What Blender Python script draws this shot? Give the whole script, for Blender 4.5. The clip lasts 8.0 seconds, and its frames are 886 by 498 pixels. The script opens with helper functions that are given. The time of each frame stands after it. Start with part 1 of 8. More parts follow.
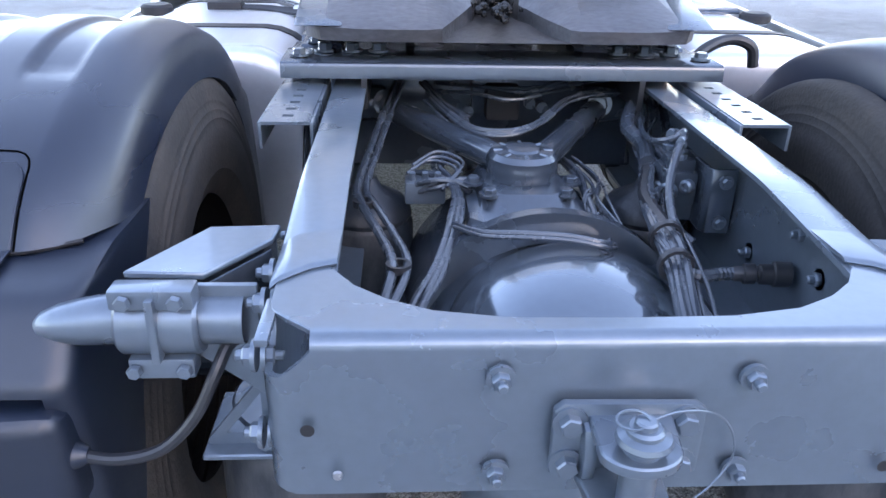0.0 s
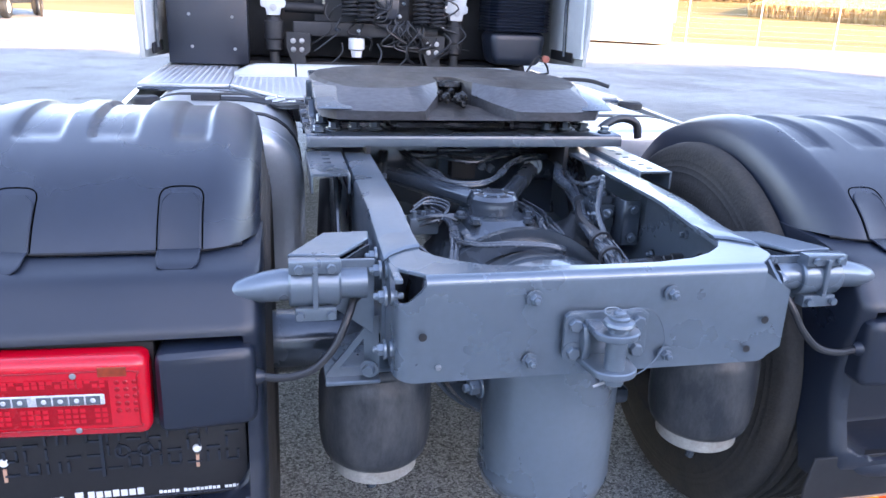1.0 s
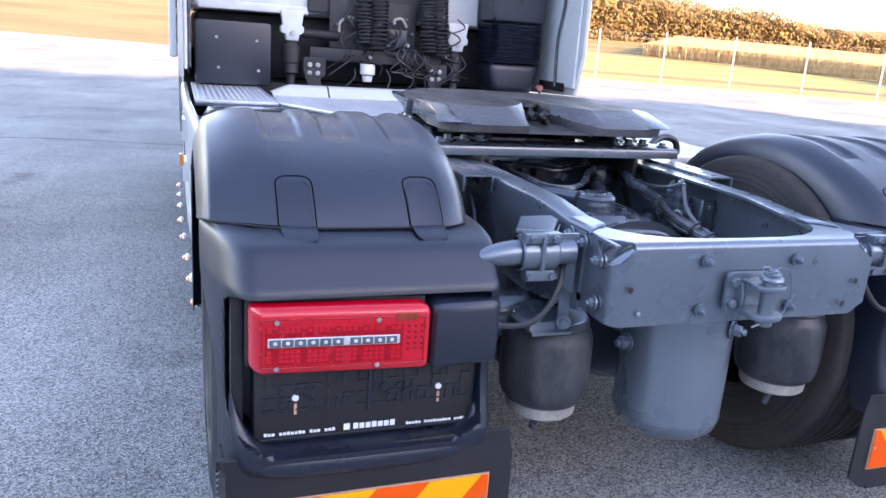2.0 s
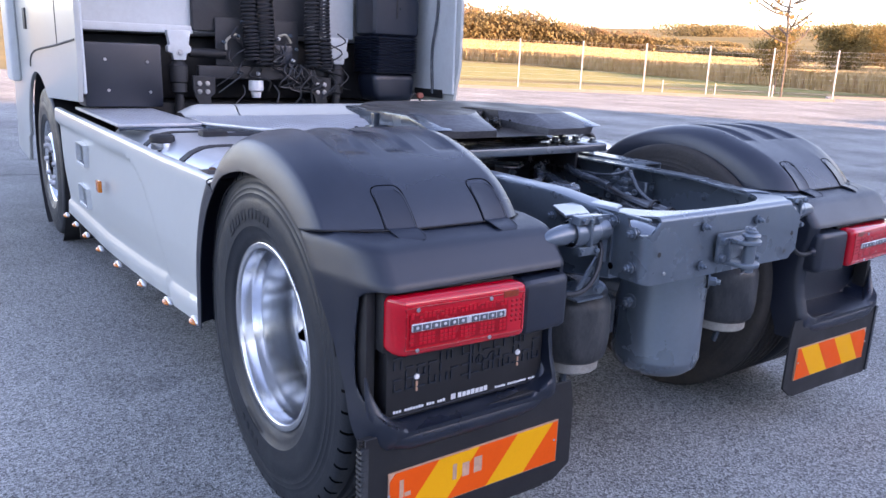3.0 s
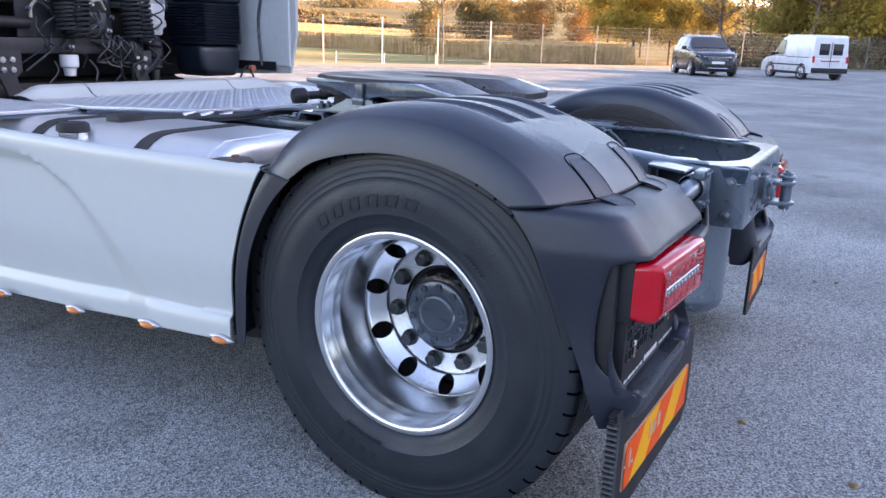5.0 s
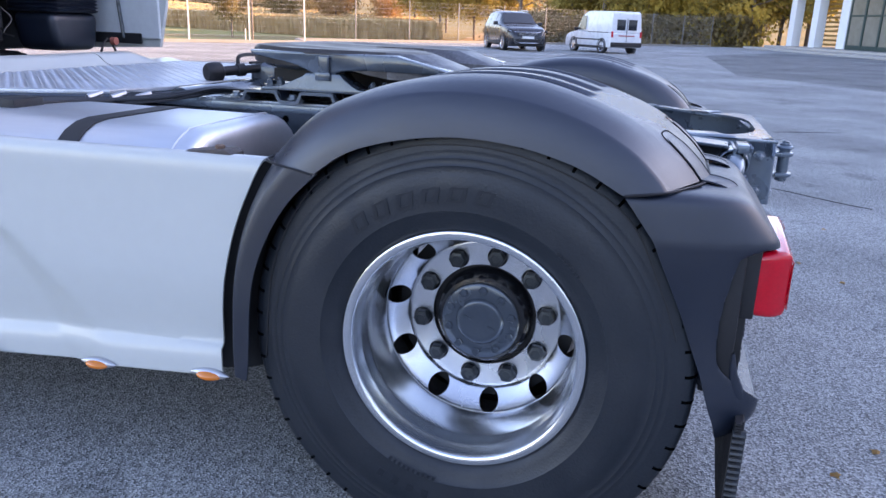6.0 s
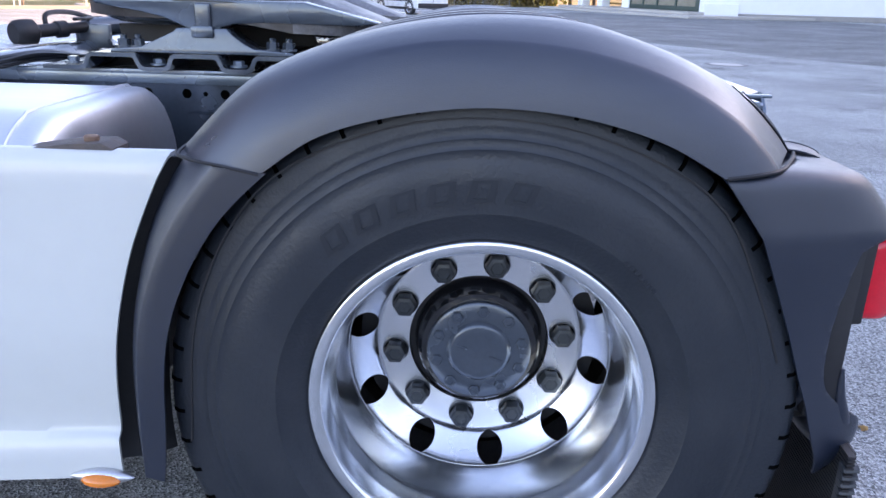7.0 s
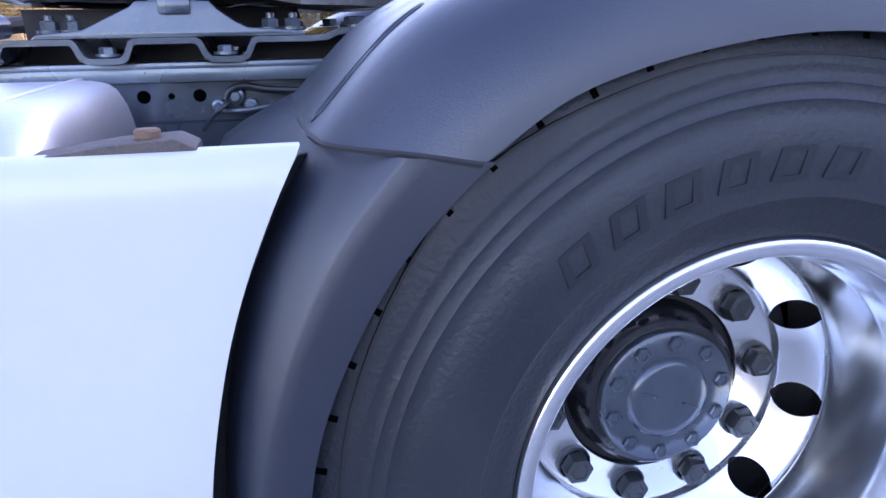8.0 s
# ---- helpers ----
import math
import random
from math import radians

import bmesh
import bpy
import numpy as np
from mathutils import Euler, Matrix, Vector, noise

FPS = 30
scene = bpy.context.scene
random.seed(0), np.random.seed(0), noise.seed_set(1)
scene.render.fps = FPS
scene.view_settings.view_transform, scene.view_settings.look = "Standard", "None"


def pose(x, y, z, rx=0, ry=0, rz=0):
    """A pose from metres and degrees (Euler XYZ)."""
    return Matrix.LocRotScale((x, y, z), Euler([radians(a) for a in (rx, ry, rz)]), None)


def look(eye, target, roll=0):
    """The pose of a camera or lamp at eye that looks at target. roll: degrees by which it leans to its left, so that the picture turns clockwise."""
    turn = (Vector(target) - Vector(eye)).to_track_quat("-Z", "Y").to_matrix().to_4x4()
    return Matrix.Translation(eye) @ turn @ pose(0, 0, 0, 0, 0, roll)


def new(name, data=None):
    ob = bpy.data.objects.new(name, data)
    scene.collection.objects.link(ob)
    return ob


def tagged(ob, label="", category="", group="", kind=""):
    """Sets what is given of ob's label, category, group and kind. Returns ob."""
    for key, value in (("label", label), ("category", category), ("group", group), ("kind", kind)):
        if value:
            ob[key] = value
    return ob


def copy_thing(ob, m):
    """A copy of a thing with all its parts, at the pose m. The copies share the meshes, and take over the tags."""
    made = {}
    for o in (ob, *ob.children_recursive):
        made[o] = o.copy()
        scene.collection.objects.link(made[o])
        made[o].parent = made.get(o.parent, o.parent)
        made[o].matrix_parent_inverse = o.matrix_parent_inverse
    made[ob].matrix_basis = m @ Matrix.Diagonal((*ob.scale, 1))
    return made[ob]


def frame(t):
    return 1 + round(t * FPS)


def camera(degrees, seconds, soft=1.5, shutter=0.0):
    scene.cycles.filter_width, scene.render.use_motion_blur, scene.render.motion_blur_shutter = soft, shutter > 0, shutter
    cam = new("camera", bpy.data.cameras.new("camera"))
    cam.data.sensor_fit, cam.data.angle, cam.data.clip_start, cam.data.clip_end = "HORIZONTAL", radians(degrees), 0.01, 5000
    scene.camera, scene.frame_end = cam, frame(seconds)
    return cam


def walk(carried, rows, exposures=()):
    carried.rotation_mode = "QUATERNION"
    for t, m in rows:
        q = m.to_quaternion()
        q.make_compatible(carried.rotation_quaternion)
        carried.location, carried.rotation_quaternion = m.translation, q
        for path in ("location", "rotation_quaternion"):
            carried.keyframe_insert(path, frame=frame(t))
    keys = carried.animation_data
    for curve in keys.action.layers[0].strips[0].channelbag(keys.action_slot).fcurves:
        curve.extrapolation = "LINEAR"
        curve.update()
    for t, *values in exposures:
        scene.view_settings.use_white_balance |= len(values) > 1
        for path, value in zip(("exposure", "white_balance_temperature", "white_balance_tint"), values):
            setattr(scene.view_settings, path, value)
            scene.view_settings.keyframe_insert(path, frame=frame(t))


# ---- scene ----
cam = camera(60.5, 8.0)
PATH = [
    (0, (-0.22, -1.37, 1.355), (-0.113, 0.439, 0.508), 1.3),
    (0.5, (-0.376, -1.713, 1.386), (-0.099, 0.147, 0.707), 1.9),
    (1, (-0.547, -1.904, 1.4), (-0.136, -0.047, 0.781), 2.2),
    (1.5, (-0.924, -2.088, 1.372), (-0.503, -0.229, 0.764), 2.1),
    (1.7, (-1.065, -2.123, 1.37), (-0.569, -0.272, 0.796), 3.0),
    (2.8, (-1.858, -2.125, 1.363), (-0.832, -0.474, 0.891), 2.6),
    (3, (-2.012, -2.091, 1.375), (-0.901, -0.503, 0.882), 2.2),
    (3.5, (-2.283, -1.861, 1.331), (-1.0, -0.419, 0.805), 1.6),
    (4, (-2.516, -1.621, 1.346), (-1.096, -0.316, 0.817), 1.8),
    (4.5, (-2.748, -1.392, 1.345), (-1.198, -0.244, 0.817), 1.7),
    (4.7, (-2.797, -1.277, 1.327), (-1.198, -0.199, 0.798), 1.7),
    (5.8, (-2.831, -0.506, 1.287), (-1.009, 0.099, 0.728), 1.9),
    (6, (-2.763, -0.392, 1.258), (-0.918, 0.122, 0.684), 2.0),
    (6.5, (-2.508, -0.136, 1.228), (-0.624, 0.135, 0.613), 1.9),
    (7, (-2.316, 0.047, 1.183), (-0.423, 0.087, 0.538), 1.6),
    (7.5, (-2.145, 0.319, 1.107), (-0.269, 0.137, 0.438), 0.7),
    (8, (-1.871, 0.516, 1.04), (0.003, 0.115, 0.468), -0.9),
]
EXPOSURES = [(0.0, 3.35, 8200, 28), (0.5, 3.35, 8000, 28), (1.0, 3.30, 7900, 29), (1.5, 3.25, 8000, 30), (3.0, 2.51, 7900, 36), (3.5, 2.51, 7950, 34), (4.5, 2.48, 8050, 31), (6.0, 2.41, 7450, 33), (6.5, 2.48, 7550, 33), (7.0, 2.80, 7900, 33), (7.5, 2.98, 7700, 37), (8.0, 3.03, 7150, 42)]
walk(cam, [(t, look(eye, target, roll)) for t, eye, target, roll in PATH], EXPOSURES)

# ---- world and sun: open shade of unseen blocks added behind the camera, low autumn sun ----
SUN_EL, SUN_AZ = 15.0, 24.0            # the sun stands behind the truck, a little to its right
world = bpy.data.worlds.new("sky")
scene.world = world
world.use_nodes = True
wn = world.node_tree.nodes
sky = wn.new("ShaderNodeTexSky")
sky.sky_type = "NISHITA"
sky.sun_disc = False
sky.sun_elevation = radians(SUN_EL)
sky.sun_rotation = radians(180 - SUN_AZ)
sky.altitude = 300
sky.dust_density = 0.7
sky.ozone_density = 2.2
world.node_tree.links.new(sky.outputs[0], wn["Background"].inputs[0])
wn["Background"].inputs[1].default_value = 0.15
sun = new("sun", bpy.data.lights.new("sun", "SUN"))
sun.data.energy, sun.data.angle, sun.data.color = 3.3, radians(0.6), (1.0, 0.74, 0.46)
a, e = radians(SUN_AZ), radians(SUN_EL)
sun.matrix_world = look((math.sin(a) * math.cos(e) * 60, -math.cos(a) * math.cos(e) * 60, math.sin(e) * 60), (0, 0, 0))


# ---- materials ----
def mat(name, base, rough=0.5, metal=0.0, var=0.12, scale=8.0, bump=0.0, bump_scale=60.0, coat=0.0, spec=0.5,
        dirt=None, dirt_scale=3.0, dirt_amount=0.3, rough_var=0.1, stretch=(1, 1, 1)):
    """A procedural surface: base colour with coarse and fine variation, dirt, gloss variation and fine relief."""
    m = bpy.data.materials.new(name)
    m.use_nodes = True
    nt = m.node_tree
    n, ln = nt.nodes, nt.links
    b = n["Principled BSDF"]
    tc = n.new("ShaderNodeTexCoord")
    mp = n.new("ShaderNodeMapping")
    mp.inputs["Scale"].default_value = stretch
    ln.new(tc.outputs["Object"], mp.inputs[0])
    n1 = n.new("ShaderNodeTexNoise")
    n1.inputs["Scale"].default_value, n1.inputs["Detail"].default_value = scale, 6
    n2 = n.new("ShaderNodeTexNoise")
    n2.inputs["Scale"].default_value, n2.inputs["Detail"].default_value = scale * 12, 3
    for q in (n1, n2):
        ln.new(mp.outputs[0], q.inputs["Vector"])
    add = n.new("ShaderNodeMath")
    add.operation = "ADD"
    ln.new(n1.outputs[0], add.inputs[0])
    ln.new(n2.outputs[0], add.inputs[1])
    mr = n.new("ShaderNodeMapRange")
    mr.inputs[1].default_value, mr.inputs[2].default_value = 0.6, 1.4
    mr.inputs[3].default_value, mr.inputs[4].default_value = 1 - var, 1 + var
    ln.new(add.outputs[0], mr.inputs[0])
    mul = n.new("ShaderNodeVectorMath")
    mul.operation = "SCALE"
    mul.inputs[0].default_value = base
    ln.new(mr.outputs[0], mul.inputs["Scale"])
    col = mul.outputs[0]
    if dirt:
        dn = n.new("ShaderNodeTexNoise")
        dn.inputs["Scale"].default_value, dn.inputs["Detail"].default_value, dn.inputs["Roughness"].default_value = dirt_scale, 8, 0.7
        ln.new(mp.outputs[0], dn.inputs["Vector"])
        dr = n.new("ShaderNodeMapRange")
        dr.inputs[1].default_value, dr.inputs[2].default_value, dr.inputs[4].default_value = 0.45, 0.75, dirt_amount * 2
        ln.new(dn.outputs[0], dr.inputs[0])
        mx = n.new("ShaderNodeMix")
        mx.data_type = "RGBA"
        mx.inputs[7].default_value = (*dirt, 1)
        ln.new(dr.outputs[0], mx.inputs[0])
        ln.new(col, mx.inputs[6])
        col = mx.outputs[2]
    ln.new(col, b.inputs["Base Color"])
    rr = n.new("ShaderNodeMapRange")
    rr.inputs[1].default_value, rr.inputs[2].default_value = 0.3, 0.7
    rr.inputs[3].default_value, rr.inputs[4].default_value = max(rough - rough_var, 0.02), min(rough + rough_var, 1)
    ln.new(n1.outputs[0], rr.inputs[0])
    ln.new(rr.outputs[0], b.inputs["Roughness"])
    b.inputs["Metallic"].default_value = metal
    b.inputs["Coat Weight"].default_value = coat
    b.inputs["Coat Roughness"].default_value = 0.08
    b.inputs["Specular IOR Level"].default_value = spec
    if bump:
        bn = n.new("ShaderNodeTexNoise")
        bn.inputs["Scale"].default_value, bn.inputs["Detail"].default_value = bump_scale, 4
        ln.new(mp.outputs[0], bn.inputs["Vector"])
        bp = n.new("ShaderNodeBump")
        bp.inputs["Strength"].default_value, bp.inputs["Distance"].default_value = bump, 0.01
        ln.new(bn.outputs[0], bp.inputs["Height"])
        ln.new(bp.outputs[0], b.inputs["Normal"])
    return m


PAINT = mat("chassis_paint", (0.150, 0.192, 0.230), 0.31, 0.55, 0.08, 6, 0.03, 40, coat=0.45, dirt=(0.22, 0.22, 0.22), dirt_scale=5, dirt_amount=0.04)
PAINT_GLOSS = mat("glossy_axle_paint", (0.15, 0.19, 0.225), 0.16, 0.6, 0.06, 6, 0.02, 40, coat=0.8, rough_var=0.04)
# about half as bright as chassis_paint, with a little pale dirt mixed in
PAINT_DARK = mat("chassis_paint_dark", (0.070, 0.092, 0.115), 0.24, 0.5, 0.12, 7, 0.05, 40, coat=0.5, dirt=(0.12, 0.115, 0.11), dirt_scale=6, dirt_amount=0.12)
PLASTIC = mat("black_plastic", (0.0066, 0.0122, 0.0245), 0.36, 0.0, 0.1, 5, 0.12, 900, dirt=(0.022, 0.030, 0.044), dirt_scale=4, dirt_amount=0.03, spec=0.75)
PLASTIC_TOP = mat("faded_black_plastic", (0.0074, 0.0140, 0.0285), 0.33, 0.0, 0.15, 5, 0.10, 900, dirt=(0.095, 0.090, 0.088), dirt_scale=7, dirt_amount=0.05, spec=0.85, stretch=(1, 0.35, 1))
BLACK_DUST = mat("dusty_black", (0.028, 0.029, 0.033), 0.55, var=0.3, dirt=(0.08, 0.078, 0.075), dirt_scale=9, dirt_amount=0.15)
BLACK = mat("black_matt", (0.012, 0.012, 0.014), 0.6, var=0.15, dirt=(0.06, 0.06, 0.06), dirt_amount=0.1)
RUBBER = mat("tyre_rubber", (0.0115, 0.0165, 0.0230), 0.46, 0.0, 0.14, 9, 0.15, 160, dirt=(0.04, 0.04, 0.043), dirt_scale=5, dirt_amount=0.14, spec=0.5)
RUBBER_DIRTY = mat("road_dirt_rubber", (0.045, 0.042, 0.040), 0.8, 0.0, 0.25, 9, 0.2, 120, dirt=(0.10, 0.080, 0.065), dirt_scale=5, dirt_amount=0.25, spec=0.25)
HUB_CAP = mat("grey_hub_paint", (0.072, 0.092, 0.116), 0.26, 0.45, 0.1, 9, 0.05, 60, coat=0.4)
SLOT = mat("deep_slot", (0.002, 0.002, 0.002), 1.0, spec=0.0)
BELLOW = mat("bellows_rubber", (0.019, 0.024, 0.030), 0.42, 0.0, 0.16, 12, 0.12, 90, dirt=(0.13, 0.128, 0.125), dirt_scale=9, dirt_amount=0.32, stretch=(1, 1, 0.45))
ALU = mat("polished_aluminium", (0.80, 0.82, 0.84), 0.20, 1.0, 0.04, 5, 0.0, 25, rough_var=0.03)
ALU_DISC = mat("aluminium_disc", (0.72, 0.73, 0.745), 0.25, 1.0, 0.05, 9, 0.0, 60, rough_var=0.04)
ALU_TANK = mat("brushed_aluminium", (0.68, 0.70, 0.73), 0.36, 0.85, 0.05, 5, 0.06, 300, rough_var=0.08, stretch=(1, 0.1, 1))
TREAD = mat("tread_plate_aluminium", (0.56, 0.59, 0.63), 0.38, 0.6, 0.12, 9, 0.05, 200, dirt=(0.35, 0.35, 0.35), dirt_scale=6, dirt_amount=0.2)
WHITE = mat("white_paint", (0.53, 0.545, 0.52), 0.3, 0.0, 0.02, 2, 0.0, coat=0.35, rough_var=0.0)
WHITE_IN = mat("white_paint_inside", (0.66, 0.69, 0.69), 0.4, 0.0, 0.05, 3, 0.03, 20, dirt=(0.35, 0.34, 0.32), dirt_scale=6, dirt_amount=0.15)
STEEL_WORN = mat("worn_ramp_steel", (0.13, 0.13, 0.138), 0.44, 0.65, 0.35, 9, 0.2, 60, dirt=(0.05, 0.04, 0.03), dirt_scale=5, dirt_amount=0.25, rough_var=0.12, stretch=(0.5, 1, 1))
STEEL = mat("greased_steel", (0.075, 0.068, 0.064), 0.52, 0.5, 0.45, 8, 0.3, 40, dirt=(0.030, 0.021, 0.015), dirt_scale=6, dirt_amount=0.40, rough_var=0.18, stretch=(1, 0.5, 1))
GREASE = mat("black_grease", (0.008, 0.008, 0.008), 0.28, var=0.3, scale=30, bump=0.9, bump_scale=90)
BARE = mat("zinc_steel", (0.55, 0.55, 0.56), 0.35, 0.9, 0.12, 20, dirt=(0.25, 0.2, 0.16), dirt_amount=0.2)
NUT = mat("dark_nut_steel", (0.045, 0.052, 0.056), 0.36, 0.4, 0.2, 20)
CABLE = mat("grey_cable", (0.046, 0.058, 0.072), 0.24, 0.0, 0.15, 20, spec=0.9, dirt=(0.09, 0.09, 0.09), dirt_scale=14, dirt_amount=0.12)
CABLE_BLACK = mat("black_cable", (0.02, 0.021, 0.024), 0.4, 0.0, 0.15, 20, spec=0.6)
PISTON = mat("bare_piston_disc", (0.42, 0.40, 0.36), 0.55, 0.3, 0.2, 14, 0.2, 60, dirt=(0.16, 0.12, 0.09), dirt_scale=8, dirt_amount=0.4)
RED = mat("red_lens", (0.66, 0.004, 0.017), 0.10, 0.0, 0.10, 12, coat=0.7, spec=0.4, rough_var=0.03)
RED_IN = mat("red_reflector", (0.40, 0.002, 0.009), 0.22, 0.0, 0.3, 45, 0.15, 220, coat=0.1, spec=0.4)
UNIT = mat("smoked_light_unit", (0.13, 0.15, 0.165), 0.12, 0.3, 0.5, 90, coat=0.4)
LED = mat("led_strip", (0.62, 0.62, 0.64), 0.22, 0.2, 0.3, 40, 0.4, 150, coat=0.5)
ORANGE = mat("orange_reflective", (1.0, 0.105, 0.008), 0.45, 0.0, 0.05, 12, spec=0.15)
YELLOW = mat("yellow_reflective", (1.0, 0.42, 0.010), 0.45, 0.0, 0.05, 12, spec=0.15)
AMBER = mat("amber_lens", (0.78, 0.20, 0.02), 0.15, 0.0, 0.1, 30, coat=0.6)
MARK = mat("white_print", (0.8, 0.8, 0.8), 0.4, var=0.03)
MARK_GREY = mat("worn_print", (0.60, 0.33, 0.22), 0.5, var=0.2)
CREAM = mat("cream_hose", (0.42, 0.38, 0.30), 0.5, var=0.1)
RUST_PIN = mat("rusty_pin", (0.17, 0.10, 0.07), 0.7, 0.2, 0.3, 30)
RUST = mat("rusty_cover", (0.085, 0.072, 0.066), 0.65, 0.3, 0.4, 40, 0.3, 160, dirt=(0.14, 0.085, 0.06), dirt_scale=30, dirt_amount=0.3)
EMBOSS = mat("tyre_letter_rubber", (0.0105, 0.0145, 0.020), 0.48, spec=0.4)
HUB_BLACK = mat("glossy_black_hub", (0.012, 0.013, 0.016), 0.14, var=0.3, scale=30, bump=0.15, bump_scale=60, spec=0.6)
DARK_AMBER = mat("dark_amber_gloss", (0.30, 0.035, 0.008), 0.3, 0.0, 0.5, 9, coat=0.4)


# ---- building helpers ----
def thing(name, loc, label, category, group="", kind=""):
    ob = new(name)
    ob.location = loc
    ob.empty_display_size = 0.2
    return tagged(ob, label, category, group, kind)


def root_of(ob):
    while ob.parent:
        ob = ob.parent
    return ob


def finish(bm, name, material, smooth=35):
    me = bpy.data.meshes.new(name)
    bmesh.ops.recalc_face_normals(bm, faces=bm.faces)
    bm.to_mesh(me)
    bm.free()
    if smooth:
        me.shade_smooth()
        me.set_sharp_from_angle(angle=radians(smooth))
    me.materials.append(material)
    return me


SIDE = 1          # -1 mirrors what is built to the truck's right side
SHIFT = (0.0, 0.0)   # how far out and up the right side sits off the mirrored place


def part(name, bm, material, parent=None, label="", smooth=35, mirror=True):
    """Links a bmesh, given in world places, as one mesh object under a thing or a part."""
    if SIDE < 0 and mirror:
        bmesh.ops.scale(bm, vec=(-1, 1, 1), verts=bm.verts)
        bmesh.ops.translate(bm, vec=(SHIFT[0], 0, SHIFT[1]), verts=bm.verts)
        bmesh.ops.reverse_faces(bm, faces=bm.faces)
    if parent is not None:
        bmesh.ops.translate(bm, vec=-root_of(parent).location, verts=bm.verts)
    ob = new(name, finish(bm, name, material, smooth))
    ob.parent = parent
    return tagged(ob, label)


def lone(name, bm, material, label, category, loc, group="", kind="", smooth=35):
    """A thing of one mesh, built in world places, with its origin at loc."""
    bmesh.ops.translate(bm, vec=-Vector(loc), verts=bm.verts)
    ob = new(name, finish(bm, name, material, smooth))
    ob.location = loc
    return tagged(ob, label, category, group, kind)


def bevel(bm, width, seg=2, angle=30):
    edges = [ed for ed in bm.edges if len(ed.link_faces) == 2 and ed.calc_face_angle(0) > radians(angle)]
    if width > 0 and edges:
        bmesh.ops.bevel(bm, geom=edges, offset=width, segments=seg, profile=0.6, affect="EDGES", clamp_overlap=True)
    return bm


def join(bm, other):
    """Adds other's mesh to bm."""
    me = bpy.data.meshes.new("tmp")
    other.to_mesh(me)
    other.free()
    bm.from_mesh(me)
    bpy.data.meshes.remove(me)
    return bm


def box(x0, x1, y0, y1, z0, z1, bev=0.004, seg=2, bm=None):
    b = bmesh.new()
    bmesh.ops.create_cube(b, size=1)
    bmesh.ops.scale(b, vec=(x1 - x0, y1 - y0, z1 - z0), verts=b.verts)
    bmesh.ops.translate(b, vec=((x0 + x1) / 2, (y0 + y1) / 2, (z0 + z1) / 2), verts=b.verts)
    bevel(b, bev, seg)
    return join(bm, b) if bm is not None else b


def rot(bm, angle, axis, centre):
    bmesh.ops.rotate(bm, cent=centre, matrix=Matrix.Rotation(radians(angle), 3, axis), verts=bm.verts)
    return bm


AX = {"x": (Vector((1, 0, 0)), Vector((0, 1, 0)), Vector((0, 0, 1))),
      "y": (Vector((0, 1, 0)), Vector((0, 0, 1)), Vector((1, 0, 0))),
      "z": (Vector((0, 0, 1)), Vector((1, 0, 0)), Vector((0, 1, 0)))}


def lathe(profile, axis, centre, seg=48, bm=None, closed=False):
    """Turns (radius, height) pairs about the axis through centre."""
    b = bm if bm is not None else bmesh.new()
    w, u, v = AX[axis] if isinstance(axis, str) else axis
    c = Vector(centre)
    rings = []
    for r, h in profile:
        if r < 1e-6:
            rings.append([b.verts.new(c + w * h)])
        else:
            rings.append([b.verts.new(c + w * h + (u * math.cos(2 * math.pi * k / seg) + v * math.sin(2 * math.pi * k / seg)) * r) for k in range(seg)])
    pairs = list(zip(rings, rings[1:]))
    if closed:
        pairs.append((rings[-1], rings[0]))
    for p, q in pairs:
        for k in range(seg):
            k2 = (k + 1) % seg
            if len(p) == 1 and len(q) == 1:
                continue
            if len(p) == 1:
                b.faces.new((p[0], q[k], q[k2]))
            elif len(q) == 1:
                b.faces.new((p[k], q[0], p[k2]))
            else:
                b.faces.new((p[k], q[k], q[k2], p[k2]))
    return b


def frame_of(d):
    d = Vector(d).normalized()
    u = d.orthogonal().normalized()
    return d, u, d.cross(u)


def rod(p0, p1, r, r1=None, seg=16, bev=0.0, bm=None):
    """A round bar from p0 to p1 with lightly rounded ends."""
    p0, p1 = Vector(p0), Vector(p1)
    ln = (p1 - p0).length
    r1 = r if r1 is None else r1
    prof = [(0, 0), (r - bev, 0), (r, bev), (r1, ln - bev), (r1 - bev, ln), (0, ln)] if bev else [(0, 0), (r, 0), (r1, ln), (0, ln)]
    return lathe(prof, frame_of(p1 - p0), p0, seg, bm)


def smooth_line(pts, n=6):
    """A Catmull-Rom line through the points."""
    p = [Vector(q) for q in pts]
    p = [p[0] * 2 - p[1]] + p + [p[-1] * 2 - p[-2]]
    out = []
    for i in range(1, len(p) - 2):
        for k in range(n):
            t = k / n
            a0, a1, a2, a3 = p[i - 1], p[i], p[i + 1], p[i + 2]
            out.append(0.5 * ((2 * a1) + (a2 - a0) * t + (2 * a0 - 5 * a1 + 4 * a2 - a3) * t * t + (3 * a1 - a0 - 3 * a2 + a3) * t ** 3))
    out.append(p[-2])
    return out


